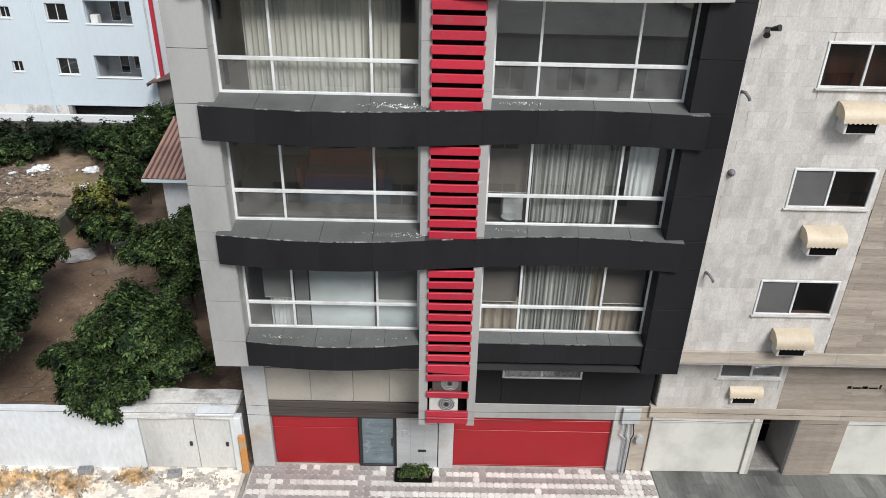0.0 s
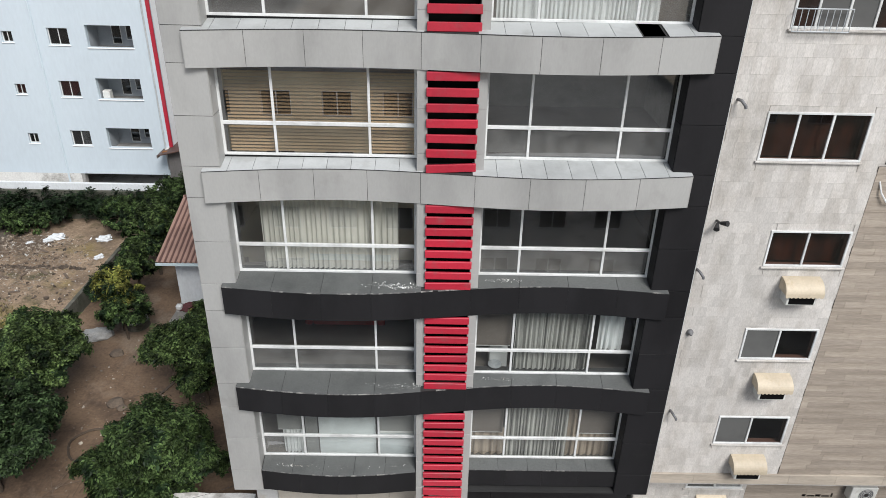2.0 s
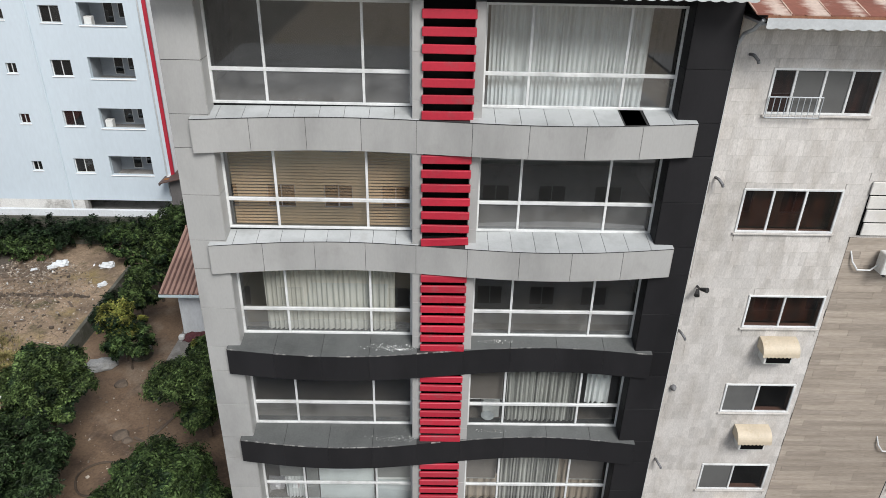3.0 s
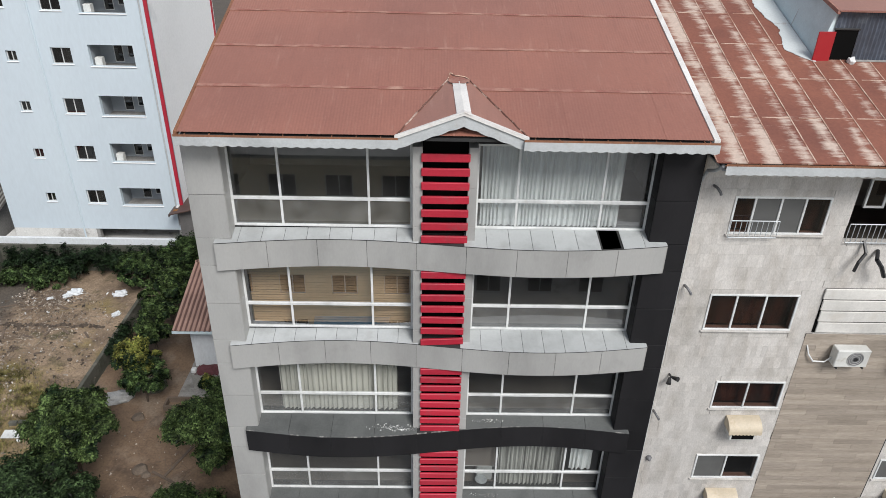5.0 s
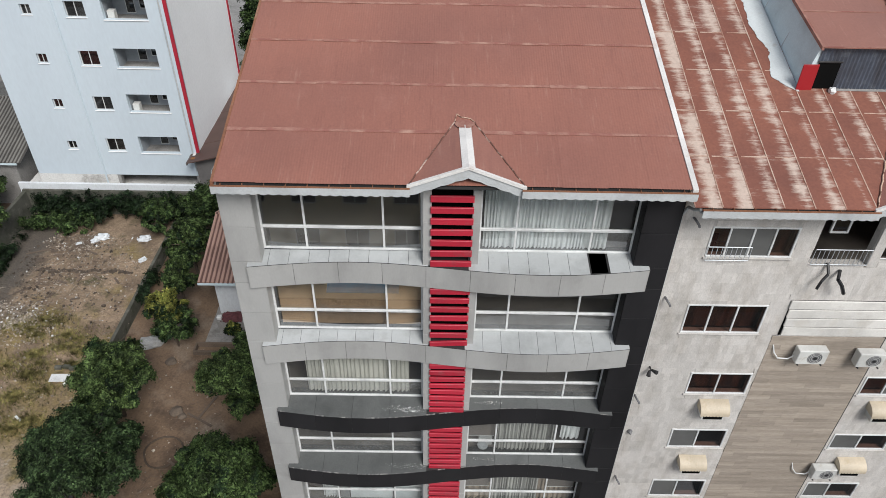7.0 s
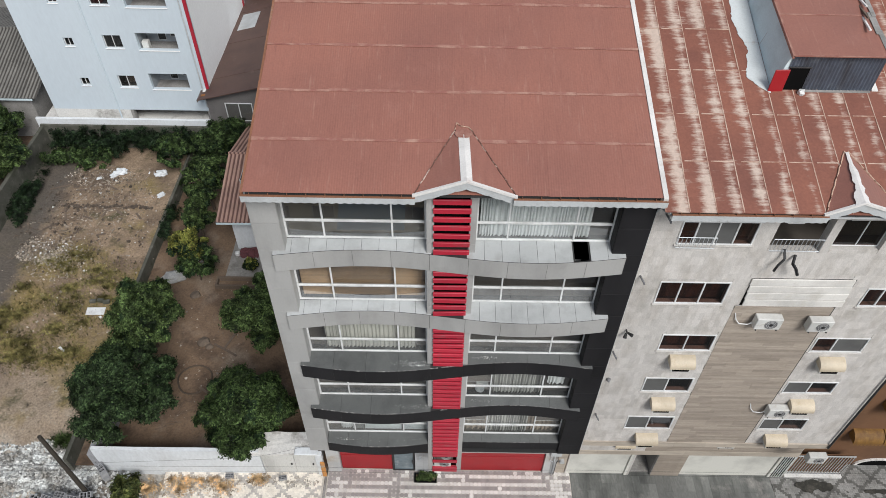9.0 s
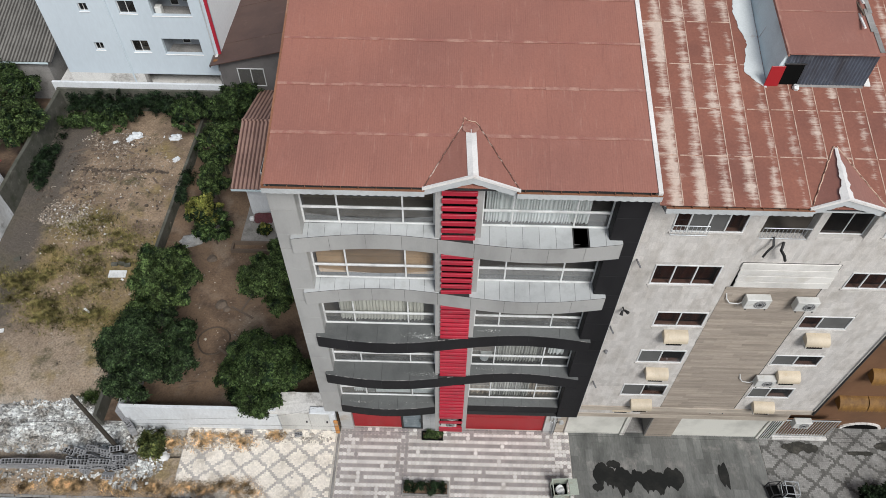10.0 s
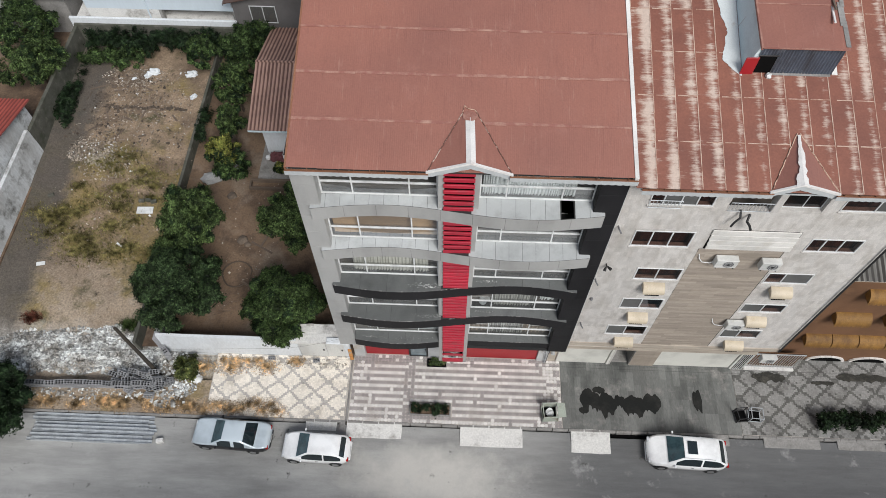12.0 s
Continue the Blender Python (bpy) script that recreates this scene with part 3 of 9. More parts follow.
tagged(grid_sheet("ground_path", -13.9, -10.6, 30.5, 34.3, 0.35, lambda x, y: garden_height(x, y) + 0.035, CONCRETE), "dusty grey concrete apron beside the small house", "ground", kind="structure")
slab("ground_yard", -60, -29.6, 13.2, 60, -0.34, -0.02, SOIL, "dark earth yard behind the boundary wall", "ground")
slab("ground_back", -29.6, 40, 44.0, 110, -0.34, -0.01, CONCRETE, "grey concrete yard behind the white block", "ground")
tagged(grid_sheet("verge", -60, -13.9, 12.95, 15.1, 0.3, lambda x, y: -0.02 + 0.07 * noise.noise(Vector((x * 0.9, y * 0.9, 3.0))), LOT), "strip of dusty earth and dry weeds along the kerb", "verge", kind="structure")
slab("pavement_left", -13.9, -5.62, KERB_Y, 17.2, -0.34, -0.035, MORTAR, "sandy bed under a patterned paver pavement", "pavement")
slab("pavement_middle", -5.5, 7.05, KERB_Y, 17.35, -0.34, -0.035, MORTAR, "sandy bed under striped octagonal pavers", "pavement")
slab("pavement_divider", -5.62, -5.5, KERB_Y, 16.8, -0.34, 0.03, CONCRETE, "low worn concrete edging between two pavements", "kerb", 0.02)
forecourt = slab("pavement_right", 7.05, 17.4, KERB_Y, 17.6, -0.34, -0.03, CONCRETE, "grey stone forecourt with dark wet stains", "pavement")
slab("pavement_far_right", 17.4, 60, KERB_Y, 17.9, -0.34, -0.035, MORTAR, "sandy bed under a weathered patterned pavement", "pavement")


# kerb stones and the open street drain
def kerb_row(x0, x1):
    kerb = thing("kerb", ((x0 + x1) / 2, KERB_Y, 0), "row of worn grey concrete kerb stones", "kerb", kind="structure")
    count = int((x1 - x0) / 0.9)
    me = data_of("kerb_stone", box(-0.44, 0.44, -0.07, 0.07, -0.34, 0.015, 0.02), CONCRETE)
    for i in range(count):
        piece("kerb_stone", me, kerb, pose(x0 + (i + 0.5) * (x1 - x0) / count, KERB_Y - 0.06 + random.uniform(-0.01, 0.01), random.uniform(-0.015, 0.01), 0, 0, random.uniform(-1, 1)))


kerb_row(-40, -5.6)
kerb_row(-5.5, 34)
slab("drain_lip", 12.2, 60, 12.52, 12.74, -0.33, -0.118, ASPHALT, "asphalt edge along the kerb", "road")
slab("drain_lip", -60, 9.0, 12.52, 12.74, -0.33, -0.118, ASPHALT, "asphalt edge along the kerb", "road")
slab("drain", -60, 60, 12.52, 12.83, -0.34, -0.3, BLACK, "dark open street drain beside the kerb", "drain")


def ramp(x0, x1, y0, y1, mat=CONCRETE_PALE):
    one = prism([(y0, -0.16), (y0, -0.10), (y1, 0.0), (y1, -0.16)], "x", x0, x1)
    bmesh.ops.subdivide_edges(one, edges=one.edges[:], cuts=3, use_grid_fill=True)
    for v in one.verts:
        v.co += Vector((0.03 * noise.noise(v.co * 3), 0.05 * noise.noise(v.co * 2 + Vector((5, 5, 5))), 0))
    tagged(new("driveway_ramp", data_of("driveway_ramp", one, mat)), "pale poured concrete ramp bridging the street drain", "ramp", "driveway ramps", "structure")


ramp(-5.5, -2.3, 12.0, KERB_Y)
ramp(1.1, 4.7, 11.75, KERB_Y)
ramp(7.5, 9.75, 11.6, KERB_Y)
ramp(-7.9, -6.1, 12.35, KERB_Y)
ramp(-5.95, -5.6, 12.3, KERB_Y, CONCRETE)
ramp(18.6, 21.8, 12.3, KERB_Y, CONCRETE)
ramp(22.8, 25.5, 12.35, KERB_Y, CONCRETE)
ramp(13.2, 16.6, 12.3, KERB_Y, CONCRETE)

# ---- the main apartment block ----
block = thing("apartment_building", (0.5, 16.6, 0), "five-storey flats clad in grey and charcoal panels with red louvres", "building")
LX, RX = -5.75, 6.75     # outer faces of the block
ROOF_SLOPE = 0.319
EAVE_Y, EAVE_Z = 15.47, 20.635
RIDGE_Y = 26.6


def roof_z(y):
    return EAVE_Z + ROOF_SLOPE * (y - EAVE_Y)


# side and back walls, floor slabs, inner partitions
part("wall", box(LX, LX + 0.22, 16.7, 37.5, 4.0, 20.45), RENDER_WALL, block, "bare cement rendered side wall")
part("wall", box(RX - 0.22, RX, 16.7, 37.5, 4.0, 20.45), RENDER_WALL, block)
part("wall", box(LX + 0.22, RX - 0.22, 37.28, 37.5, -1.2, 20.45), RENDER_WALL, block)
part("wall", box(LX + 0.35, LX + 0.55, 18.02, 37.28, -1.2, 4.0), RENDER_WALL, block)
part("wall", box(RX - 0.55, RX - 0.35, 18.3, 37.28, -1.2, 4.0), RENDER_WALL, block)
for k in range(5):
    part("floor_slab", box(LX + 0.22, RX - 0.22, 16.62, 37.28, MID[k] - 1.35, MID[k] - 0.98), ROOM_FLOOR, block)
    part("partition", box(-0.25, 1.25, 16.62, 22.0, MID[k] - 0.98, MID[k] + 1.84), ROOM, block)
    for x0, x1 in ((LX + 0.22, -0.25), (1.25, RX - 0.22)):
        part("inner_wall", box(x0, x1, 21.0 + 0.7 * (k % 2), 21.2 + 0.7 * (k % 2), MID[k] - 0.98, MID[k] + 1.84), ROOM, block)
part("ceiling", box(LX + 0.22, RX - 0.22, 16.62, 37.28, 20.3, 20.44), ROOM, block)


# corner pillars, panel by panel
def clad_pillar(name, x0, x1, joints, mat, label, return_x):
    core = part(name, box(x0 + 0.01, x1 - 0.01, PILLAR_Y + 0.012, WIN_Y + 0.3, joints[0], joints[-1]), JOINT, block, label)
    outer = x0 if return_x > (x0 + x1) / 2 else x1
    for a, b in zip(joints, joints[1:]):
        part("cladding_panel", box(x0, x1, PILLAR_Y - 0.012, PILLAR_Y + 0.02, a + 0.007, b - 0.007, 0.003), mat, core)
        part("cladding_panel", box(return_x - 0.012, return_x + 0.012, PILLAR_Y + 0.02, WIN_Y - 0.02, a + 0.007, b - 0.007, 0.003), mat, core)
        part("cladding_panel", box(outer - 0.012, outer + 0.012, PILLAR_Y + 0.02, 17.3, a + 0.007, b - 0.007, 0.003), mat, core)
    return core


JOINTS = [4.04, 4.86] + [z for m in MID for z in (m + 0.28, m + 1.46, m + 2.26)][:-2] + [20.62]
clad_pillar("left_pillar", LX, -4.87, JOINTS, PANEL_LIGHT, "light grey panel-clad corner pillar", -4.87)
clad_pillar("right_pillar", 5.74, RX, JOINTS, PANEL_DARK, "charcoal panel-clad corner pillar", 5.74)


CHIP = material("chipped_dusty_edge", (0.10, 0.10, 0.10), (0.36, 0.35, 0.33), rough=0.8, big=7.0, fine=30, amount=0.3, patch=(0.45, 0.6), bump=0)


# wavy ledges between the storeys
def wave(kind):
    sign = -1 if kind == "dark" else 1
    return lambda x: 15.87 + sign * 0.26 * math.sin(2 * math.pi * (x + 5.2) / 11.38)


def ledge(k, x0, x1, front, mat, sheet, label, panels, tiles, back=WIN_Y, hole=None):
    zt, zb, zw = MID[k] - 0.93, MID[k] - (1.73 if k else 1.68 if x0 < 0 else 1.54), MID[k] - 0.79
    n = 48
    xs = [x0 + (x1 - x0) * i / n for i in range(n + 1)]
    one = bmesh.new()
    rows = [[one.verts.new(c) for c in ((x, front(x) + 0.018, zb + 0.006), (x, front(x) + 0.018, zt - 0.012), (x, back + 0.02, zw - 0.014), (x, back + 0.02, zb + 0.006))] for x in xs]
    for i in range(n):
        if hole and hole[0] < (xs[i] + xs[i + 1]) / 2 < hole[1]:
            js = (0, 2, 3)
        else:
            js = range(4)
        for j in js:
            one.faces.new((rows[i][j], rows[i][(j + 1) % 4], rows[i + 1][(j + 1) % 4], rows[i + 1][j]))
    one.faces.new(rows[0])
    one.faces.new(rows[-1][::-1])
    bmesh.ops.recalc_face_normals(one, faces=one.faces[:])
    core = part("ledge", one, JOINT, block, label)
    gap = 0.0015 if mat is PANEL_DARK else 0.005
    for i in range(panels):
        a, b = x0 + (x1 - x0) * i / panels + gap, x0 + (x1 - x0) * (i + 1) / panels - gap
        one = bmesh.new()
        rings = []
        for j in range(7):
            x = a + (b - a) * j / 6
            y = front(x)
            rings.append([one.verts.new(c) for c in ((x, y, zb), (x, y, zt), (x, y + 0.014, zt), (x, y + 0.014, zb))])
        for p, q in zip(rings, rings[1:]):
            for j in range(4):
                one.faces.new((p[j], p[(j + 1) % 4], q[(j + 1) % 4], q[j]))
        one.faces.new(rings[0])
        one.faces.new(rings[-1])
        bmesh.ops.recalc_face_normals(one, faces=one.faces[:])
        part("fascia_panel", one, mat, core)
    if mat is not PANEL_DARK:
        one = bmesh.new()
        rings = [[one.verts.new((x, front(x) + dy, zt + dz)) for dy, dz in ((-0.006, -0.014), (-0.006, 0.004), (0.02, 0.010))] for x in xs]
        for p, q in zip(rings, rings[1:]):
            for j in range(2):
                one.faces.new((p[j], p[j + 1], q[j + 1], q[j]))
        part("edge_seal", one, JOINT, core)
    if mat is PANEL_DARK:
        for i in range(panels * 3):
            if random.random() < 0.25:
                continue
            a, b = x0 + (x1 - x0) * i / panels / 3, x0 + (x1 - x0) * (i + random.uniform(0.6, 1.0)) / panels / 3
            one = bmesh.new()
            rings = [[one.verts.new((x, front(x) - dy, zt + dz)) for dy, dz in ((0.004, -0.012), (0.004, 0.012), (-0.03, 0.012))] for x in (a, (a + b) / 2, b)]
            for p, q in zip(rings, rings[1:]):
                for j in range(2):
                    one.faces.new((p[j], p[j + 1], q[j + 1], q[j]))
            part("chipped_edge", one, CHIP, core)
    # end cheeks
    for x, s in ((x0, -0.008), (x1, 0.008)):
        part("end_panel", prism([(front(x) + 0.002, zb), (front(x) + 0.002, zt), (back, zw), (back, zb)], "x", x + min(0, s), x + max(0, s)), mat, core)
    for i in range(tiles):
        a, b = x0 + (x1 - x0) * i / tiles + 0.005, x0 + (x1 - x0) * (i + 1) / tiles - 0.005
        m = (a + b) / 2
        if -0.25 < m < 1.28:
            continue
        if hole and hole[0] < m < hole[1]:
            continue
        one = bmesh.new()
        rings = []
        for j in range(4):
            x = a + (b - a) * j / 3
            rings.append([one.verts.new(c) for c in ((x, front(x) - 0.004, zt - 0.002), (x, front(x) - 0.004, zt + 0.008), (x, back, zw + 0.008), (x, back, zw - 0.002))])
        for p, q in zip(rings, rings[1:]):
            for j in range(4):
                one.faces.new((p[j], p[(j + 1) % 4], q[(j + 1) % 4], q[j]))
        one.faces.new(rings[0])
        one.faces.new(rings[-1])
        bmesh.ops.recalc_face_normals(one, faces=one.faces[:])
        part("ledge_sheet", one, sheet, core)
    if k > 2:      # the upper two ledges hang a little low at their west end
        for ob in (core, *core.children):
            for v in ob.data.vertices:
                v.co.z += -0.075 + 0.10 * (v.co.x + 5.27) / 11.45
    return core


ledge(0, -4.84, -0.28, lambda x: 15.98 - 0.2 * math.sin(math.pi * (x + 4.84) / 4.56), PANEL_DARK, LEDGE_DARK, "charcoal curved ledge with dusty top", 4, 5)
ledge(0, 1.31, 5.72, lambda x: 16.10, PANEL_DARK, LEDGE_DARK, "charcoal straight ledge with dusty top", 4, 5)
ledge(1, -5.2, 6.18, wave("dark"), PANEL_DARK, LEDGE_DARK, "charcoal wavy ledge with dusty top", 9, 9)
ledge(2, -5.2, 6.18, wave("dark"), PANEL_DARK, LEDGE_DARK, "charcoal wavy ledge with dusty top", 9, 9)
ledge(3, -5.27, 6.19, wave("light"), PANEL_LIGHT, LEDGE_LIGHT, "light grey wavy ledge with sheet top", 9, 20)
ledge(4, -5.27, 6.19, wave("light"), PANEL_LIGHT, LEDGE_LIGHT, "light grey wavy ledge with one sheet missing", 9, 20, hole=(4.46, 5.02))


# windows of the flats
def window_unit(parent, x0, x1, y, z0, z1, posts, rail, glass, name="window", depth=0.07, bar=0.06, low=None):
    """White frame with posts at the given x and one rail, and a pane in each field."""
    one = bmesh.new()
    box(x0, x1, y - depth, y, z0, z0 + bar, 0.006, one)
    box(x0, x1, y - depth, y, z1 - bar, z1, 0.006, one)
    for x in (x0, x1 - bar):
        box(x, x + bar, y - depth, y, z0 + bar, z1 - bar, 0.006, one)
    unit = part(name, one, FRAME_WHITE, parent)
    cuts = [z0 + bar, rail - bar * 0.7, rail + bar * 0.7, z1 - bar] if rail else [z0 + bar, z1 - bar]
    for x in posts:
        for a, b in zip(cuts[::2], cuts[1::2]):
            part("mullion", box(x - bar / 2, x + bar / 2, y - depth + 0.008, y - 0.004, a, b, 0.006), FRAME_WHITE, unit)
    if rail:
        part("transom", box(x0 + bar, x1 - bar, y - depth - 0.004, y - 0.002, rail - bar * 0.7, rail + bar * 0.7, 0.006), FRAME_WHITE, unit)
    xs = [x0 + bar] + [v for x in posts for v in (x - bar / 2, x + bar / 2)] + [x1 - bar]
    zs = [z0 + bar] + ([rail - bar * 0.7, rail + bar * 0.7] if rail else []) + [z1 - bar]
    for i in range(0, len(xs), 2):
        for j in range(0, len(zs), 2):
            g = glass[(i // 2) % len(glass)] if isinstance(glass, (list, tuple)) else glass
            if low and j == 0:
                g = low
            one = bmesh.new()
            quad(one, (xs[i], y - depth * 0.5, zs[j]), (xs[i + 1], y - depth * 0.5, zs[j]), (xs[i + 1], y - depth * 0.5, zs[j + 1]), (xs[i], y - depth * 0.5, zs[j + 1]))
            pane = part("pane", one, g, unit)
            pane.visible_shadow = False
    return unit


for k in range(5):
    top = 20.12 if k == 4 else MID[k] + 1.48
    window_unit(block, -4.86, -0.28, WIN_Y + 0.03, MID[k] - 0.79, top, (-3.61, -1.39), MID[k], [MIRROR_SOFT, MIRROR, MIRROR_SOFT] if k == 3 else GLASS, low=None if k == 3 else GLASS_LOW)
    window_unit(block, 1.31, 5.74, WIN_Y + 0.03, MID[k] - 0.79, top, (2.36, 4.52), MID[k], GLASS, low=None if k < 2 else GLASS_LOW)
    if k < 4:
        part("lintel", box(-4.86, 5.74, WIN_Y + 0.02, WIN_Y + 0.3, top, MID[k + 1] - 0.80), JOINT, block)
part("lintel", box(-4.86, -0.28, WIN_Y - 0.06, WIN_Y + 0.3, 20.12, 20.66), PANEL_LIGHT, block)
part("lintel", box(1.31, 5.74, WIN_Y - 0.06, WIN_Y + 0.3, 20.12, 20.66), PANEL_DARK, block)

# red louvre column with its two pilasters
# a black sheet paints the shade behind and between the slats
column = part("louvre_column", box(-0.03, 1.08, 16.34, 16.42, 2.1, 20.5), BLACK, block, "black sheet painting the dark depth behind red louvres")
for x0, x1 in ((-0.27, -0.03), (1.08, 1.30)):
    zs = [2.12 + 1.063 * i for i in range(18)]
    for a, b in zip(zs, zs[1:]):
        if b < 20.6:
            part("pilaster_panel", box(x0, x1, 16.0, 16.44, a + 0.002, b - 0.002, 0.004), PANEL_LIGHT, column)
slat = data_of("slat", box(-0.585, 0.585, -0.045, 0.03, -0.098, 0.098, 0.012), SLAT_RED)
SPANS = [(7.22, 4.12, 10), (MID[2] - 1.75, MID[1] - 0.9, 8), (MID[3] - 1.75, MID[2] - 0.9, 8), (MID[4] - 1.75, MID[3] - 0.9, 7), (20.08, MID[4] - 0.9, 7)]
for top, low, count in SPANS:
    for i in range(count):
        z = top - 0.14 - (top - low - 0.2) * i / (count - 1)
        tilt = -3.0 if count == 7 and i == 6 and top < 18 else random.uniform(-0.35, 0.35)
        piece("slat", slat, column, pose(0.525, 15.955, z, 0, tilt, 0))
for z, tilt in ((4.10, 3.0), (3.84, -1.5), (3.26, 0.5), (2.59, 0.3), (2.36, 0.0)):
    piece("slat", slat, column, pose(0.525, 15.955, z, 0, tilt, 0))

# ground floor of the block, set back under the flats
GF, STREET_Z = 17.52, -1.0
PALE_RENDER = material("pale_grey_render", (0.50, 0.505, 0.50), rough=0.85, big=0.5, fine=12, amount=0.1, bump=0.12, dirt=(0.38, 0.31, 0.23), dirt_scale=0.9, dirt_span=(0.55, 0.8))
part("plinth_pillar", box(-5.58, -4.90, GF - 0.10, GF + 0.5, STREET_Z, 4.05, 0.015), PALE_RENDER, block, "grey rendered ground-floor pillar")
soffit = part("soffit", box(LX, RX, 16.03, GF + 0.4, 4.06, 4.14), JOINT, block)
for x0, x1 in ((-4.90, -3.58), (-3.58, -2.30), (-2.30, -1.20), (-1.20, 0.30)):
    part("beige_panel", box(x0 + 0.004, x1 - 0.004, GF, GF + 0.15, 1.66, 4.06, 0.005), BEIGE_PANEL, block)
part("panel_joint", box(-4.90, 0.30, GF - 0.004, GF + 0.02, 2.86, 2.875), JOINT, block)
part("canopy_strip", box(-4.90, 0.30, GF - 0.05, GF + 0.16, 1.06, 1.65, 0.01), STRIP_BROWN, block, "dark brown strip over the doors")
part("canopy_lip", box(-4.90, 0.30, GF - 0.09, GF - 0.05, 1.24, 1.28, 0.005), STRIP_BROWN, block)
gl = part("garage_door", box(-4.87, -2.20, GF + 0.08, GF + 0.13, STREET_Z + 0.02, 1.10, 0.01), DOOR_RED, block, "red painted sheet garage door")
for z in (-0.95, 0.50, 0.88):
    part("door_rail", box(-4.85, -2.22, GF + 0.06, GF + 0.08, z, z + 0.035, 0.008), DOOR_RED, gl)
entry = part("entrance_door", box(-2.18, -2.08, GF, GF + 0.12, STREET_Z, 1.08, 0.006, box(-1.10, -1.03, GF, GF + 0.12, STREET_Z, 1.08, 0.006, box(-2.08, -1.10, GF, GF + 0.12, 1.0, 1.08, 0.004, box(-2.08, -1.10, GF, GF + 0.12, STREET_Z, -0.93, 0.004)))), DARK_STEEL, block, "black framed glass entrance door")
one = bmesh.new()
quad(one, (-2.08, GF + 0.05, -0.93), (-1.10, GF + 0.05, -0.93), (-1.10, GF + 0.05, 1.0), (-2.08, GF + 0.05, 1.0))
part("pane", one, DOOR_GLASS, entry)
part("door_handle", box(-1.16, -1.12, GF - 0.05, GF, -0.12, 0.22, 0.01), DARK_STEEL, entry)
front = part("front_wall", box(-1.02, 0.30, GF, GF + 0.2, STREET_Z, 1.06), JOINT, block, "grey tiled wall beside the entrance")
me = data_of("wall_tile", box(0.002, 0.430, -0.012, 0.02, 0.002, 0.256, 0.002), material("grey_wall_tile", (0.46, 0.47, 0.475), (0.40, 0.41, 0.415), rough=0.5, amount=0.1, vary=0.05, stretch=(0.6, 1, 3)))
for i in range(3):
    for j in range(8):
        piece("wall_tile", me, front, Matrix.Translation((-1.0 + i * 0.432, GF, STREET_Z + j * 0.258)))
part("letter_slot", box(-0.32, -0.06, GF - 0.03, GF, -0.34, -0.25, 0.005), DARK_STEEL, front)
part("intercom", box(-0.80, -0.66, GF - 0.04, GF - 0.012, 0.26, 0.56, 0.02), STEEL, front)
part("plinth_pillar", box(0.32, 0.79, GF - 0.04, GF + 0.3, STREET_Z, 1.66, 0.012), PALE_RENDER, block)
part("back_wall", box(-4.9, 6.55, GF + 0.6, GF + 0.75, STREET_Z, 4.06), ROOM, block)
gr = part("garage_door", box(0.80, 5.73, GF + 0.08, GF + 0.13, STREET_Z + 0.02, 1.11, 0.01), DOOR_RED, block, "wide red painted sheet garage door")
for z in (-0.95, 0.50, 0.93):
    part("door_rail", box(0.82, 5.71, GF + 0.06, GF + 0.08, z, z + 0.035, 0.008), DOOR_RED, gr)
part("plinth_pillar", box(5.74, 6.40, GF - 0.03, GF + 0.4, STREET_Z, 1.66, 0.012), PALE_RENDER, block)
part("plinth_pillar", box(6.40, 6.92, GF + 0.0, GF + 0.4, STREET_Z, 1.66, 0.012), STONE_BEIGE, block)
part("lintel_beam", box(0.80, 6.40, GF - 0.02, GF + 0.15, 1.11, 1.665, 0.008), PANEL_LIGHT, block, "grey panel beam over the garage")
for x0, x1 in ((0.30, 2.19), (2.19, 4.58), (4.58, 6.76)):
    part("black_panel", box(x0, x1 - 0.006, GF, GF + 0.12, 1.67, 2.62 if x0 == 2.19 else 4.06, 0.005), PANEL_DARK, block)
window_unit(block, 2.19, 4.575, GF + 0.06, 2.64, 3.75, (3.36,), None, GLASS)
part("black_panel", box(2.19, 4.575, GF, GF + 0.12, 3.76, 4.06), PANEL_DARK, block)
part("service_box", box(5.95, 6.50, GF - 0.16, GF - 0.052, 1.08, 1.66, 0.01), FASCIA_GREY, block, "grey meter box")
for i in range(3):
    x = 6.02 + 0.16 * i
    one = tube([(x, GF - 0.10, 1.1), (x + 0.02, GF - 0.12, 0.86), (x - 0.04 + 0.05 * i, GF - 0.12, 0.62), (6.16 + 0.09 * i, GF - 0.12, 0.44), (6.16 + 0.09 * i, GF - 0.10, STREET_Z)], (0.018, 0.032, 0.02)[i], 8)
    part("service_pipe", one, (STEEL, STEEL, DARK_STEEL)[i], block, "grey service pipe")
part("gas_meter", cyl((6.62, GF - 0.16, 0.42), (6.62, GF, 0.42), 0.13, 0.13, 14), FASCIA_GREY, block, "round grey meter")

# ---- main roof ----
roof = part("roof", prism([(EAVE_Y + 0.05, EAVE_Z - 0.12), (EAVE_Y + 0.05, EAVE_Z - 0.05), (RIDGE_Y, roof_z(RIDGE_Y) - 0.06), (37.6, EAVE_Z - 0.05), (37.6, EAVE_Z - 0.12)], "x", -5.5, 6.38), JOINT, block, "oxide-red corrugated roof")


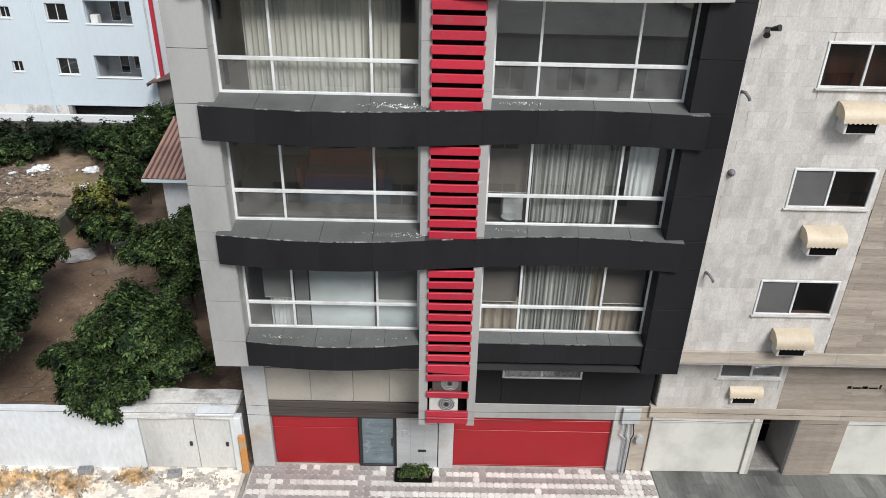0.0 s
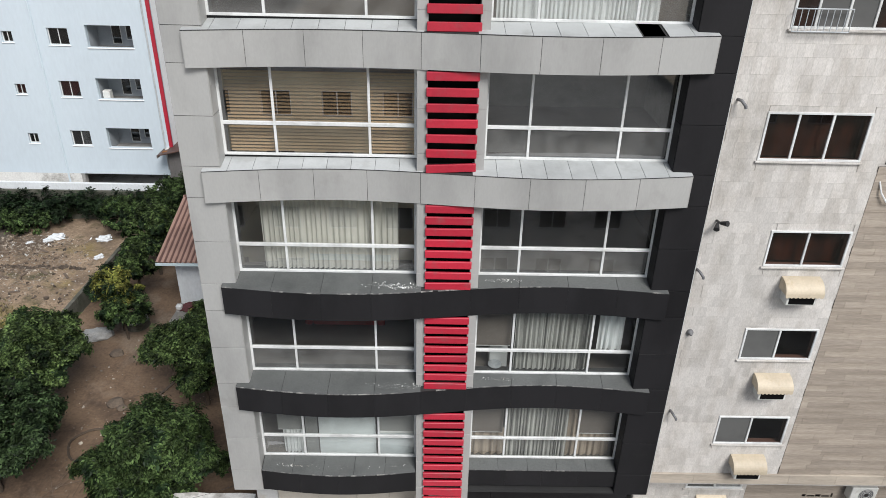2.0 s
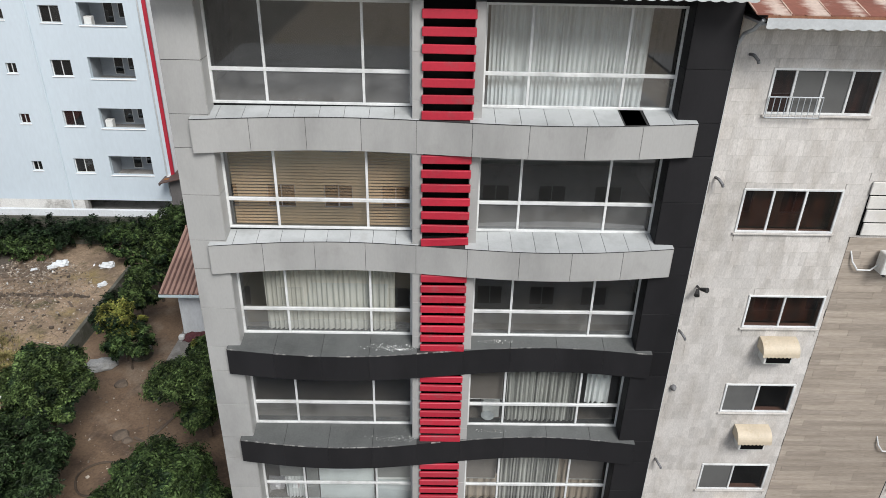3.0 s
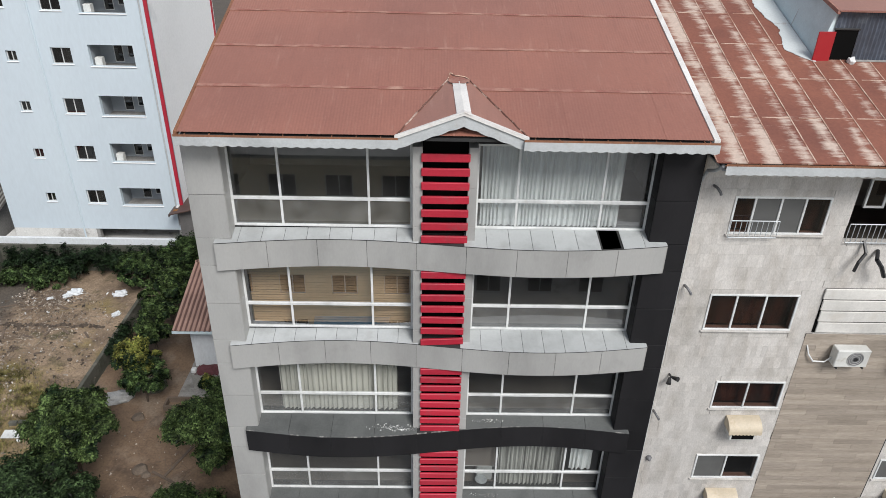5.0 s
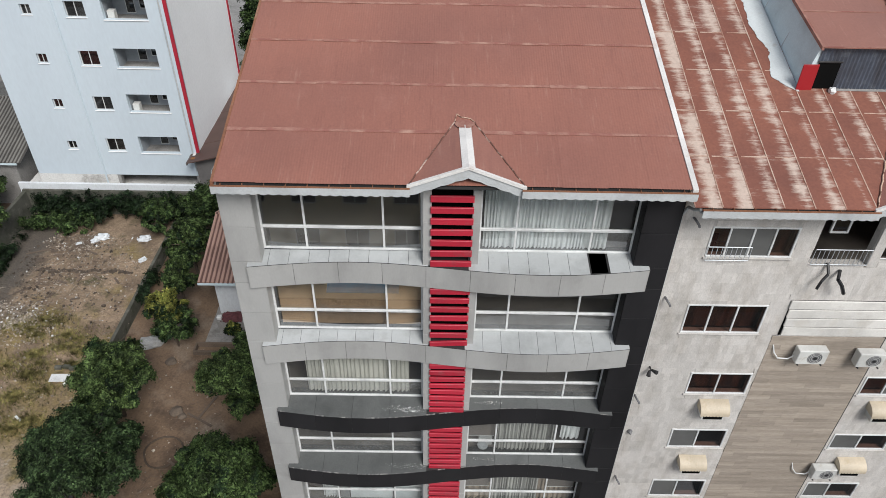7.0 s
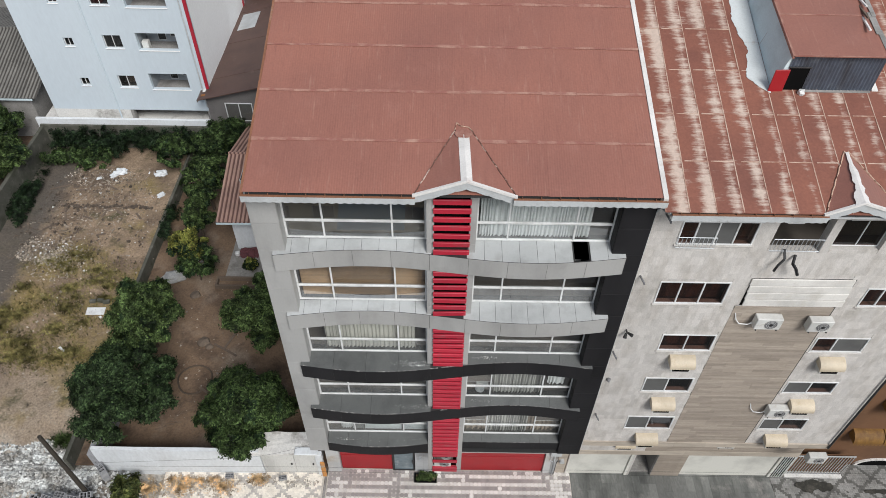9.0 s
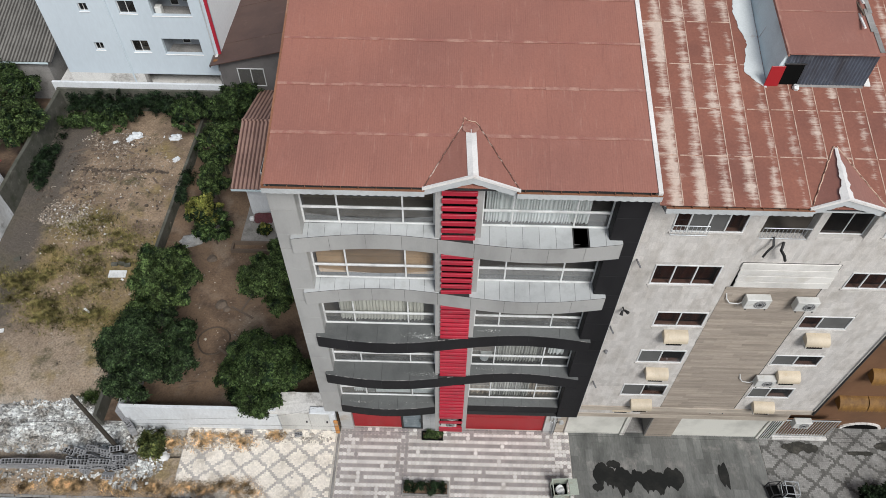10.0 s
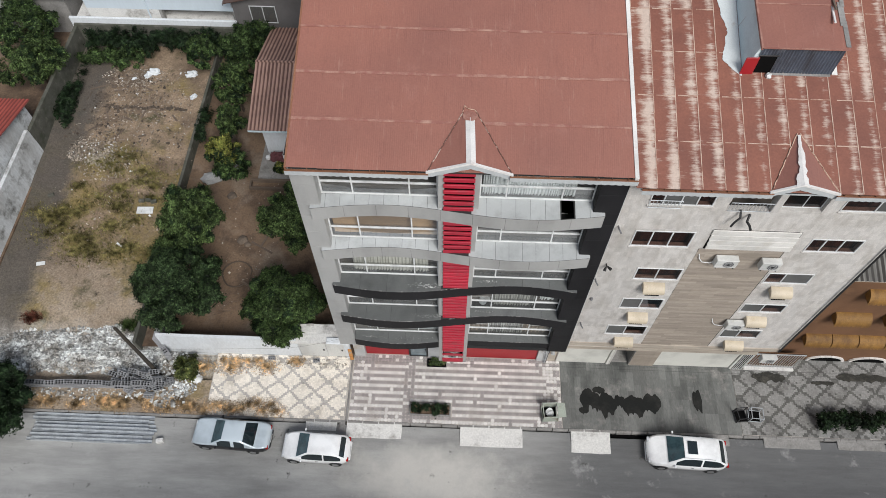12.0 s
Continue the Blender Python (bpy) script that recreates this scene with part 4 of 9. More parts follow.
def along_slope(y0, y1, x0, x1, dz0, dz1, zf):
    """A strip on a roof slope, from x0 to x1 and dz0 to dz1 above it."""
    one = bmesh.new()
    vs = [one.verts.new((x(y) if callable(x) else x, y, zf(y) + dz)) for y in (y0, y1) for x, dz in ((x0, dz0), (x1, dz0), (x1, dz1), (x0, dz1))]
    for f in ((0, 1, 2, 3), (7, 6, 5, 4), (0, 4, 5, 1), (1, 5, 6, 2), (2, 6, 7, 3), (3, 7, 4, 0)):
        one.faces.new([vs[i] for i in f])
    bmesh.ops.recalc_face_normals(one, faces=one.faces[:])
    return one


def corrugated(width, length, slope, pitch, amp, segs=4):
    """One sheet, its lower front edge at the origin, rising along +y."""
    n = max(2, int(width / pitch * segs))
    one = bmesh.new()
    lo, hi = [], []
    for i in range(n + 1):
        x = width * i / n
        z = amp * math.sin(2 * math.pi * x / pitch)
        lo.append(one.verts.new((x, 0, z + 0.012)))
        hi.append(one.verts.new((x, length, z + slope * length)))
    for i in range(n):
        one.faces.new((lo[i], lo[i + 1], hi[i + 1], hi[i]))
    return one


def roof_left(y):
    return -5.60 + 0.012 * (y - 15.5)


def roof_right(y):
    return 6.62 - 0.025 * (y - 15.5)


ROWS_Y = [EAVE_Y + 1.75 * i for i in range(7)]
for j, y in enumerate(ROWS_Y):
    length = min(1.82, RIDGE_Y - y)
    sheet_w = (roof_right(y + 0.9) - roof_left(y + 0.9) + 0.04) / 11
    me = data_of("roof_sheet", corrugated(sheet_w + 0.5 * sheet_w / 15, length, ROOF_SLOPE, sheet_w / 15, 0.0026), ROOF_RED, True)
    for i in range(11):
        piece("roof_sheet", me, roof, pose(roof_left(y + 0.9) + i * sheet_w, y + random.uniform(-0.012, 0.012), roof_z(y) + 0.014 + 0.0006 * (i % 2)))
    if j:
        for i in range(11):
            a = roof_left(y) + i * sheet_w
            part("lap_edge", along_slope(y - 0.03 + random.uniform(-0.012, 0.012), y + random.uniform(0.04, 0.09), a + 0.01, a + sheet_w - 0.002, 0.028, 0.032, roof_z), LAP_DUST, roof)
one = bmesh.new()
n = 164 * 2
lo = [one.verts.new((LX + (RX - LX) * i / n, RIDGE_Y, roof_z(RIDGE_Y) + 0.01 * (-1) ** i)) for i in range(n + 1)]
hi = [one.verts.new((LX + (RX - LX) * i / n, 37.7, EAVE_Z + 0.01 * (-1) ** i)) for i in range(n + 1)]
for i in range(n):
    one.faces.new((lo[i], lo[i + 1], hi[i + 1], hi[i]))
part("back_slope", one, ROOF_RED, roof)
part("ridge_cap", prism([(RIDGE_Y - 0.22, roof_z(RIDGE_Y) - 0.03), (RIDGE_Y, roof_z(RIDGE_Y) + 0.06), (RIDGE_Y + 0.22, roof_z(RIDGE_Y) - 0.03), (RIDGE_Y, roof_z(RIDGE_Y) + 0.03)], "x", LX, RX), ROOF_RED, roof)


for a, b in zip(np.linspace(EAVE_Y - 0.04, RIDGE_Y, 7), np.linspace(EAVE_Y - 0.04, RIDGE_Y, 7)[1:]):
    part("verge_cap", along_slope(a + 0.004, b, lambda q: roof_right(q) - 0.02, lambda q: roof_right(q) + 0.12, -0.1, 0.06, roof_z), CAP_WHITE, roof, "white painted verge cap")
part("verge_trim", along_slope(EAVE_Y, RIDGE_Y, lambda q: roof_left(q) - 0.03, lambda q: roof_left(q) + 0.04, -0.1, 0.035, roof_z), COPPER, roof)


def scallop(x0, x1, y, z_top, drop, pitch, lip=0.035):
    """A hanging metal valance with a scalloped lower edge."""
    n = int((x1 - x0) / pitch * 6)
    one = bmesh.new()
    f, b = [], []
    for i in range(n + 1):
        x = x0 + (x1 - x0) * i / n
        z = z_top - drop - lip * abs(math.sin(math.pi * x / pitch))
        f.append((one.verts.new((x, y, z_top)), one.verts.new((x, y, z))))
        b.append((one.verts.new((x, y + 0.006, z_top)), one.verts.new((x, y + 0.006, z))))
    for i in range(n):
        one.faces.new((f[i][0], f[i][1], f[i + 1][1], f[i + 1][0]))
        one.faces.new((b[i][0], b[i + 1][0], b[i + 1][1], b[i][1]))
        one.faces.new((f[i][1], b[i][1], b[i + 1][1], f[i + 1][1]))
    return one


def gutter(parent, x0, x1, y, z):
    trough = part("gutter", prism([(y, z - 0.065), (y, z), (y - 0.010, z), (y - 0.010, z - 0.075), (y + 0.10, z - 0.075), (y + 0.10, z - 0.065)], "x", x0, x1), COPPER, parent, "stained brown roof gutter")
    me = data_of("gutter_bracket", box(-0.008, 0.008, -0.014, 0.10, -0.082, 0.004, 0.002), COPPER)
    for i in range(int((x1 - x0) / 0.55)):
        piece("gutter_bracket", me, trough, Matrix.Translation((x0 + 0.25 + i * 0.55, y, z)))


for x0, x1 in ((-5.62, -0.58), (2.28, 6.74)):
    gutter(roof, x0, x1, EAVE_Y - 0.1, EAVE_Z - 0.0)
    part("valance", scallop(x0, x1, EAVE_Y - 0.118, EAVE_Z - 0.05, 0.19, 0.26), FASCIA_GREY, roof, "grey scalloped metal valance")


DARK_SEAM = material("dark_mastic", (0.13, 0.06, 0.045), (0.5, 0.38, 0.32), rough=0.8, big=4.0, amount=0.3, patch=(0.5, 0.6))
WORN_SEAM = material("worn_mastic", (0.58, 0.40, 0.30), (0.17, 0.08, 0.055), rough=0.8, big=5.0, amount=0.3, patch=(0.5, 0.62))


def gable(parent, xl, cx, xr, bx, wide, y, z0, z1, zf, deep, mat, seam_mat, cap_mat=CAP_WHITE, worn=False):
    """A small gablet over the eave: two slopes, white barge boards and a ridge cap. Feet at xl and xr, front peak at cx, back end at bx."""
    back = y + deep
    zb_ = zf(back) + 0.035
    top = part("gablet", prism([(xl, z0), (cx, z1), (xr, z0), (xr, z0 - 0.06), (cx, z1 - 0.06), (xl, z0 - 0.06)], "y", y + 0.02, y + 0.10), FASCIA_GREY, parent, "small white gablet over the eave")
    for s, foot in ((-1, xl), (1, xr)):
        end = bx + s * wide
        one = bmesh.new()
        n = 16
        for i in range(n):
            ps = []
            for u in (i / n, (i + 1) / n):
                p = Vector((foot + (cx - foot) * u, y - 0.02, z0 + 0.012 + (z1 - z0) * u))
                q = Vector((foot + (end - foot) * u, y + deep * u + 0.02, zf(y + deep * u) + 0.04))
                ps.append((p, q))
            quad(one, ps[0][0], ps[1][0], ps[1][1], ps[0][1])
        quad(one, (cx, y - 0.02, z1 + 0.012), (bx, back + 0.02, zb_ + 0.005), (end, back + 0.02, zb_ + 0.005))
        part("gablet_slope", one, mat, top)
        one = bmesh.new()
        vs = []
        for yy in (y - 0.05, y + 0.03):
            for x, z in ((foot + s * 0.06, z0 - 0.06), (cx, z1 - 0.03), (cx, z1 + 0.06), (foot + s * 0.06, z0 + 0.03)):
                vs.append(one.verts.new((x, yy, z)))
        for f in ((0, 1, 2, 3), (4, 5, 6, 7), (0, 1, 5, 4), (1, 2, 6, 5), (2, 3, 7, 6), (3, 0, 4, 7)):
            one.faces.new([vs[i] for i in f])
        bmesh.ops.recalc_face_normals(one, faces=one.faces[:])
        part("barge_board", one, cap_mat, top)
        # barge face below the board, with a scalloped edge
        one = bmesh.new()
        n = 24
        pr = None
        for i in range(n + 1):
            u = i / n
            x = foot + (cx - foot) * u
            zt = z0 + (z1 - z0) * u - 0.04
            zb = zt - 0.24 - 0.03 * abs(math.sin(u * 12))
            cur = (one.verts.new((x, y - 0.01, zt)), one.verts.new((x, y - 0.01, zb)))
            if pr:
                one.faces.new((pr[0], pr[1], cur[1], cur[0]))
            pr = cur
        part("barge_face", one, FASCIA_GREY, top)
        # seam of mastic where the gablet meets the main slope
        seam = [(foot + (end - foot) * u + 0.012 * math.sin(33 * u), y + deep * u + 0.02, zf(y + deep * u) + 0.045 + 0.006 * math.sin(40 * u)) for u in (i / 14 for i in range(15))]
        part("mastic_seam", tube(seam, 0.024, 5), seam_mat, top)
    one = bmesh.new()
    pr = None
    n = 26
    for i in range(n + 1):
        v = -0.03 + (1.0 if worn else 0.93) * i / n
        x, yy, z = cx + (bx - cx) * max(0, v), y + deep * v, z1 + 0.045 + (zb_ - z1) * v
        half = 0.165
        spread = [half, half]
        if worn:
            half = 0.05 + 0.17 * (1 - v) ** 1.6
            spread = [half * (1 + 0.55 * noise.noise(Vector((4.0 * v, k, 0.0))) + 0.5 * noise.noise(Vector((13.0 * v, k + 5.0, 0.0)))) for k in (1.3, 8.7)]
        drop = (z1 - z0) / (xr - xl) * 2 * (1 - max(0, v))
        cur = [one.verts.new(p) for p in ((x - spread[0], yy, z - drop * spread[0] - 0.012), (x - spread[0], yy, z - drop * spread[0]), (x, yy, z + 0.006), (x + spread[1], yy, z - drop * spread[1]), (x + spread[1], yy, z - drop * spread[1] - 0.012))]
        if pr:
            for k in range(4):
                one.faces.new((pr[k], pr[k + 1], cur[k + 1], cur[k]))
        pr = cur
    part("gablet_ridge", one, cap_mat, top)
    if not worn:
        one = bmesh.new()
        ring = []
        for k in range(18):
            a = 2 * math.pi * k / 18
            r = 1 + 0.25 * noise.noise(Vector((2 * math.cos(a), 2 * math.sin(a), 3.0)))
            x, yy = bx + 0.27 * r * math.cos(a), back - 0.16 + 0.20 * r * math.sin(a)
            ring.append(one.verts.new((x, yy, z1 + 0.05 + (zb_ - z1) * (yy - y) / deep)))
        one.faces.new(ring)
        part("ridge_patch", one, LAP_DUST, top)
        part("mastic_string", tube([(bx - 0.26, back + 0.02, zf(back) + 0.05), (bx - 0.2, back + 0.28, zf(back + 0.28) + 0.05), (bx - 0.1, back + 0.16, zf(back + 0.16) + 0.06), (bx + 0.16, back + 0.12, zf(back + 0.12) + 0.05), (bx + 0.28, back - 0.02, zf(back) + 0.05)], 0.014, 5), WORN_SEAM, top)
    return top


gable(roof, -0.60, 0.90, 2.33, 0.82, 0.25, EAVE_Y, EAVE_Z, 21.19, roof_z, 2.12, ROOF_RED, DARK_SEAM)

# ---- the stone-faced neighbour ----
NBY = 16.44
NX0, NX1 = 6.78, 18.55
NB_EAVE_Y, NB_EAVE_Z, NB_SLOPE = 15.45, 20.13, 0.294
stone_block = thing("stone_apartment_building", (12.6, 16.6, 0), "pale travertine-faced flats with a wood-look tile strip", "building")


def nb_roof_z(y):
    return NB_EAVE_Z + NB_SLOPE * (y - NB_EAVE_Y)


DRAPE = material("red_brown_drape", (0.17, 0.08, 0.05), (0.04, 0.025, 0.02), rough=0.9, big=1.6, amount=0.3, patch=(0.42, 0.6), stretch=(2.5, 1, 0.5))
WIN_L = [(8.58, 10.66, 5.75, 6.81, (9.56,)), (8.67, 10.68, 8.86, 9.89, (9.64,)), (8.66, 10.73, 11.82, 12.85, (9.65,)), (7.85, 10.34, 14.70, 15.90, (8.62, 9.43)), (7.88, 10.38, 17.76, 18.84, (8.42, 9.10, 9.72))]
WIN_R = [(14.60, 16.62, 5.82, 6.75, (15.51,)), (14.58, 16.68, 8.87, 9.73, (15.60,)), (14.57, 16.60, 11.86, 12.77, (15.37,)), (15.18, 17.36, 14.68, 15.68, (15.80, 16.55)), (15.25, 18.0, 17.70, 18.72, (16.6,))]
OPEN = [(10.97, 12.66, 17.55, 19.35), (12.97, 14.65, 17.6, 18.95)]
STRIP = (10.84, 14.48, 4.55, 14.60)
HOLES = [w[:4] for w in WIN_L + WIN_R] + OPEN


def pierced_wall(x0, x1, y0, y1, z0, z1, holes):
    """A wall with rectangular openings right through it."""
    xs = sorted({x0, x1, *[v for h in holes for v in h[:2] if x0 < v < x1]})
    zs = sorted({z0, z1, *[v for h in holes for v in h[2:] if z0 < v < z1]})
    one = bmesh.new()

    def solid(i, j):
        if not (0 <= i < len(xs) - 1 and 0 <= j < len(zs) - 1):
            return False
        cx, cz = (xs[i] + xs[i + 1]) / 2, (zs[j] + zs[j + 1]) / 2
        return not any(h[0] < cx < h[1] and h[2] < cz < h[3] for h in holes)

    for i in range(len(xs) - 1):
        for j in range(len(zs) - 1):
            if not solid(i, j):
                continue
            a, b, c, d = xs[i], xs[i + 1], zs[j], zs[j + 1]
            quad(one, (a, y0, c), (b, y0, c), (b, y0, d), (a, y0, d))
            quad(one, (b, y1, c), (a, y1, c), (a, y1, d), (b, y1, d))
            if not solid(i - 1, j):
                quad(one, (a, y1, c), (a, y0, c), (a, y0, d), (a, y1, d))
            if not solid(i + 1, j):
                quad(one, (b, y0, c), (b, y1, c), (b, y1, d), (b, y0, d))
            if not solid(i, j - 1):
                quad(one, (a, y1, c), (b, y1, c), (b, y0, c), (a, y0, c))
            if not solid(i, j + 1):
                quad(one, (a, y0, d), (b, y0, d), (b, y1, d), (a, y1, d))
    return one


nb_wall = part("wall", pierced_wall(NX0, NX1, NBY + 0.02, NBY + 0.25, 4.15, 19.95, HOLES), STONE, stone_block, "pale travertine tiled front wall")
LOW = 17.45
LOW_WIN = (8.58, 10.47, 2.87, 3.75)
nb_low = part("wall", pierced_wall(6.93, NX1, LOW, LOW + 0.16, -1.0, 4.15, [LOW_WIN, (6.98, 10.22, -1.1, 1.30), (10.34, 11.48, -1.1, 1.30), (13.0, 17.9, -1.1, 1.30)]), STONE, stone_block, "travertine ground-floor wall")
part("side_wall", box(NX0, NX0 + 0.2, NBY + 0.25, 36, 4.15, 19.9), RENDER_WALL, stone_block)
part("side_wall", box(NX1 - 0.2, NX1, NBY + 0.25, 36, 4.15, 19.9), RENDER_WALL, stone_block)
part("back_wall", box(NX0 + 0.2, NX1 - 0.2, 35.8, 36, -1.2, 19.9), RENDER_WALL, stone_block)
for x in (6.93, NX1 - 0.2):
    part("side_wall", box(x, x + 0.2, LOW + 0.16, 35.8, -1.2, 4.15), RENDER_WALL, stone_block)
part("soffit", box(NX0, NX1, NBY + 0.02, LOW + 0.1, 4.06, 4.15), STONE, stone_block)
for k in range(6):
    part("floor_slab", box(NX0 + 0.2, NX1 - 0.2, NBY + 0.25, 35.8, 4.6 + 3.04 * k - 0.3, 4.6 + 3.04 * k), ROOM_FLOOR, stone_block)
    if k < 5:
        part("inner_wall", box(NX0 + 0.2, NX1 - 0.2, 20.4, 20.55, 4.6 + 3.04 * k, 4.6 + 3.04 * k + 2.74), ROOM, stone_block)
# black sheet painting the dark ground-floor interior
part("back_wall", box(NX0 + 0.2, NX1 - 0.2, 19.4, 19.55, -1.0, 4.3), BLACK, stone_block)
for z0, z1, face, d in ((4.16, 4.54, NBY, 0.05), (1.31, 1.72, LOW, 0.03)):
    for i in range(8):
        a = NX0 + (NX1 - NX0) * i / 8
        part("string_course", box(a + 0.001, a + (NX1 - NX0) / 8, face - d, face + 0.1, z0, z1, 0.006), STONE_BEIGE, stone_block, "beige stone string course")
part("edge_trim", box(NX0, NX0 + 0.17, NBY - 0.03, NBY + 0.02, 4.54, 19.9, 0.006), STONE_BEIGE, stone_block)

for i, (x0, x1, z0, z1, posts) in enumerate(WIN_L + WIN_R):
    right = i >= len(WIN_L)
    tinted = [GLASS_DARK]
    if i in (0, 1, 5, 6):
        tinted = [SCREEN, GLASS_DARK]
    if i == 7:
        tinted = [GLASS_DARK, SCREEN]
    if i in (4, 9):
        tinted = [GLASS_DARK, SCREEN, SCREEN, GLASS_DARK]
    unit = window_unit(stone_block, x0, x1, NBY + 0.06, z0, z1, posts, None, tinted, bar=0.055, depth=0.08)
    part("window_sill", box(x0 - 0.05, x1 + 0.05, NBY - 0.06, NBY + 0.02, z0 - 0.05, z0 - 0.002, 0.008), STONE, unit)
    if i not in (0, 1, 5, 6):
        part("drape", box(x0 + 0.06, x1 - 0.06, NBY + 0.30, NBY + 0.32, z0 + 0.02, z1 - 0.02), DRAPE, unit, "dark red-brown drape")

unit = window_unit(stone_block, *LOW_WIN[:2], LOW + 0.04, *LOW_WIN[2:], (9.55,), None, [SCREEN, GLASS_LOW], bar=0.07, depth=0.08)
part("window_sill", box(8.52, 10.53, LOW - 0.06, LOW, 2.81, 2.868, 0.008), STONE, unit)


def railing(parent, x0, x1, y, z0, z1):
    rail = part("guard_rail", tube([(x0, y, z1), (x1, y, z1)], 0.016, 6, tube([(x0, y, z0), (x1, y, z0)], 0.016, 6)), STEEL, parent, "grey metal guard rail")
    n = max(4, int((x1 - x0) / 0.13))
    me = data_of("baluster", cyl((0, 0, z0), (0, 0, z1), 0.010, 0.010, 6), STEEL)
    for i in range(n + 1):
        piece("baluster", me, rail, Matrix.Translation((x0 + (x1 - x0) * i / n, y, 0)))
    return rail


railing(stone_block, 7.86, 9.12, NBY - 0.12, 17.72, 18.20)
railing(stone_block, 11.0, 12.64, NBY - 0.06, 17.58, 18.12)
part("balcony_post", box(12.67, 12.96, NBY - 0.05, NBY + 0.2, 17.5, 19.5, 0.01), STONE, stone_block)
window_unit(stone_block, 11.5, 12.05, NBY + 0.5, 18.35, 19.2, (), None, GLASS_DARK)
window_unit(stone_block, 12.98, 14.64, NBY + 0.22, 17.64, 18.9, (13.9,), None, GLASS_DARK, bar=0.03)
# white slatted panel under the balcony
panel = part("slatted_panel", box(10.98, 14.6, NBY + 0.0, NBY + 0.05, 14.66, 16.12), BLACK, stone_block, "white slatted metal panel")
me = data_of("slat_board", box(11.05, 14.64, -0.05, 0.0, 0.012, 0.345, 0.01), SLAT_CREAM)
for i in range(4):
    piece("slat_board", me, panel, Matrix.Translation((-0.03 * i, NBY, 14.67 + 0.37 * i)))


# cooler hoods, air conditioners
def hood(x, z, w=1.0, face=NBY):
    """A barrel-vaulted metal hood over a wall cooler, its lower edge scalloped."""
    h = thing("cooler_hood", (x, face, z), "cream painted barrel hood over a wall cooler", "awning", "cooler hoods under the windows")
    one = bmesh.new()
    pts = [(0.44 * math.cos(a), 0.34 * math.sin(a)) for a in (math.pi / 2 * i / 10 for i in range(11))]
    rows = [[one.verts.new((sx * w / 2, -u, v)) for u, v in pts] for sx in (-1, 1)]
    for i in range(10):
        one.faces.new((rows[0][i], rows[1][i], rows[1][i + 1], rows[0][i + 1]))
    for s, r in enumerate(rows):
        base = one.verts.new(((-1, 1)[s] * w / 2, 0, 0))
        one.faces.new(r + [base] if s else (r + [base])[::-1])
    bmesh.ops.recalc_face_normals(one, faces=one.faces[:])
    shell = new("hood_shell", data_of("hood_shell", one, CREAM_AWNING))
    shell.parent = h
    one = bmesh.new()
    n = 36
    pr = None
    for i in range(n + 1):
        xx = -w / 2 + w * i / n
        cur = (one.verts.new((xx, -0.442, 0.004)), one.verts.new((xx, -0.442, -0.05 - 0.03 * abs(math.sin(math.pi * i / 4)))))
        if pr:
            one.faces.new((pr[0], pr[1], cur[1], cur[0]))
        pr = cur
    sk = new("scalloped_skirt", data_of("scalloped_skirt", one, CREAM_AWNING))
    sk.parent = h
    cb = new("cooler_body", data_of("cooler_body", box(-w / 2 + 0.1, w / 2 - 0.12, -0.36, 0.02, -0.34, 0.06, 0.015), AC_WHITE))
    cb.parent = h
    gr_ = new("cooler_grille", data_of("cooler_grille", box(-w / 2 + 0.16, w / 2 - 0.18, -0.375, -0.355, -0.30, -0.04, 0.005), BLACK))
    gr_.parent = h
    return h


for x, z in ((9.72, 5.0), (9.73, 8.06), (9.74, 11.2)):
    hood(x, z)
hood(9.52, 2.3, 1.0, LOW + 0.26)
for x, z in ((15.62, 5.05), (15.66, 8.05), (15.62, 11.2)):
    hood(x, z)


def air_conditioner(x, y, z, w=0.85, hoses=True, sx=-1, shell=AC_WHITE):
    a = thing("air_conditioner", (x, y, z), "dusty white outdoor air conditioning unit on brackets", "air conditioner", "outdoor air conditioners")
    d, h = 0.32, 0.58

    def put(name, bm, mat):
        ob = new(name, data_of(name, bm, mat))
        ob.parent = a
        return ob

    put("shell", box(-w / 2, w / 2, -d, 0, 0, h, 0.02), shell)
    put("fan_guard", cyl((0.08, -d - 0.012, h / 2), (0.08, -d, h / 2), 0.235, 0.235, 24), STEEL_DULL)
    one = bmesh.new()
    for r in (0.11, 0.17, 0.225):
        tube([(0.08 + r * math.cos(t), -d - 0.02, h / 2 + r * math.sin(t)) for t in (2 * math.pi * i / 20 for i in range(21))], 0.005, 4, one)
    put("guard_wire", one, AC_WHITE)
    put("fan_hub", cyl((0.08, -d - 0.03, h / 2), (0.08, -d - 0.01, h / 2), 0.06, 0.06, 12), DARK_STEEL)
    for bx in (-w / 2 + 0.1, w / 2 - 0.1):
        put("bracket", box(bx - 0.02, bx + 0.02, -d - 0.02, 0.08, -0.05, -0.002, 0.004), DARK_STEEL)
    if hoses:
        one = bmesh.new()
        tube([(sx * w / 2, -0.12, 0.2), (sx * (w / 2 + 0.15), -0.10, 0.02), (sx * (w / 2 + 0.45), -0.05, 0.0), (sx * (w / 2 + 0.62), -0.02, 0.22), (sx * (w / 2 + 0.7), 0.06, 0.5)], 0.022, 6, one)
        put("hose", one, FRAME_WHITE)
    return a


air_conditioner(12.15, NBY - 0.06, 13.72, 0.95)
air_conditioner(14.08, NBY - 0.06, 13.62, hoses=False)
air_conditioner(14.72, NBY - 0.06, 7.5)
air_conditioner(14.3, LOW - 0.06, 2.75, hoses=False)
air_conditioner(18.1, NBY - 0.05, 3.3, hoses=False)
air_conditioner(0.42, 16.30, 2.62, 0.8, False)
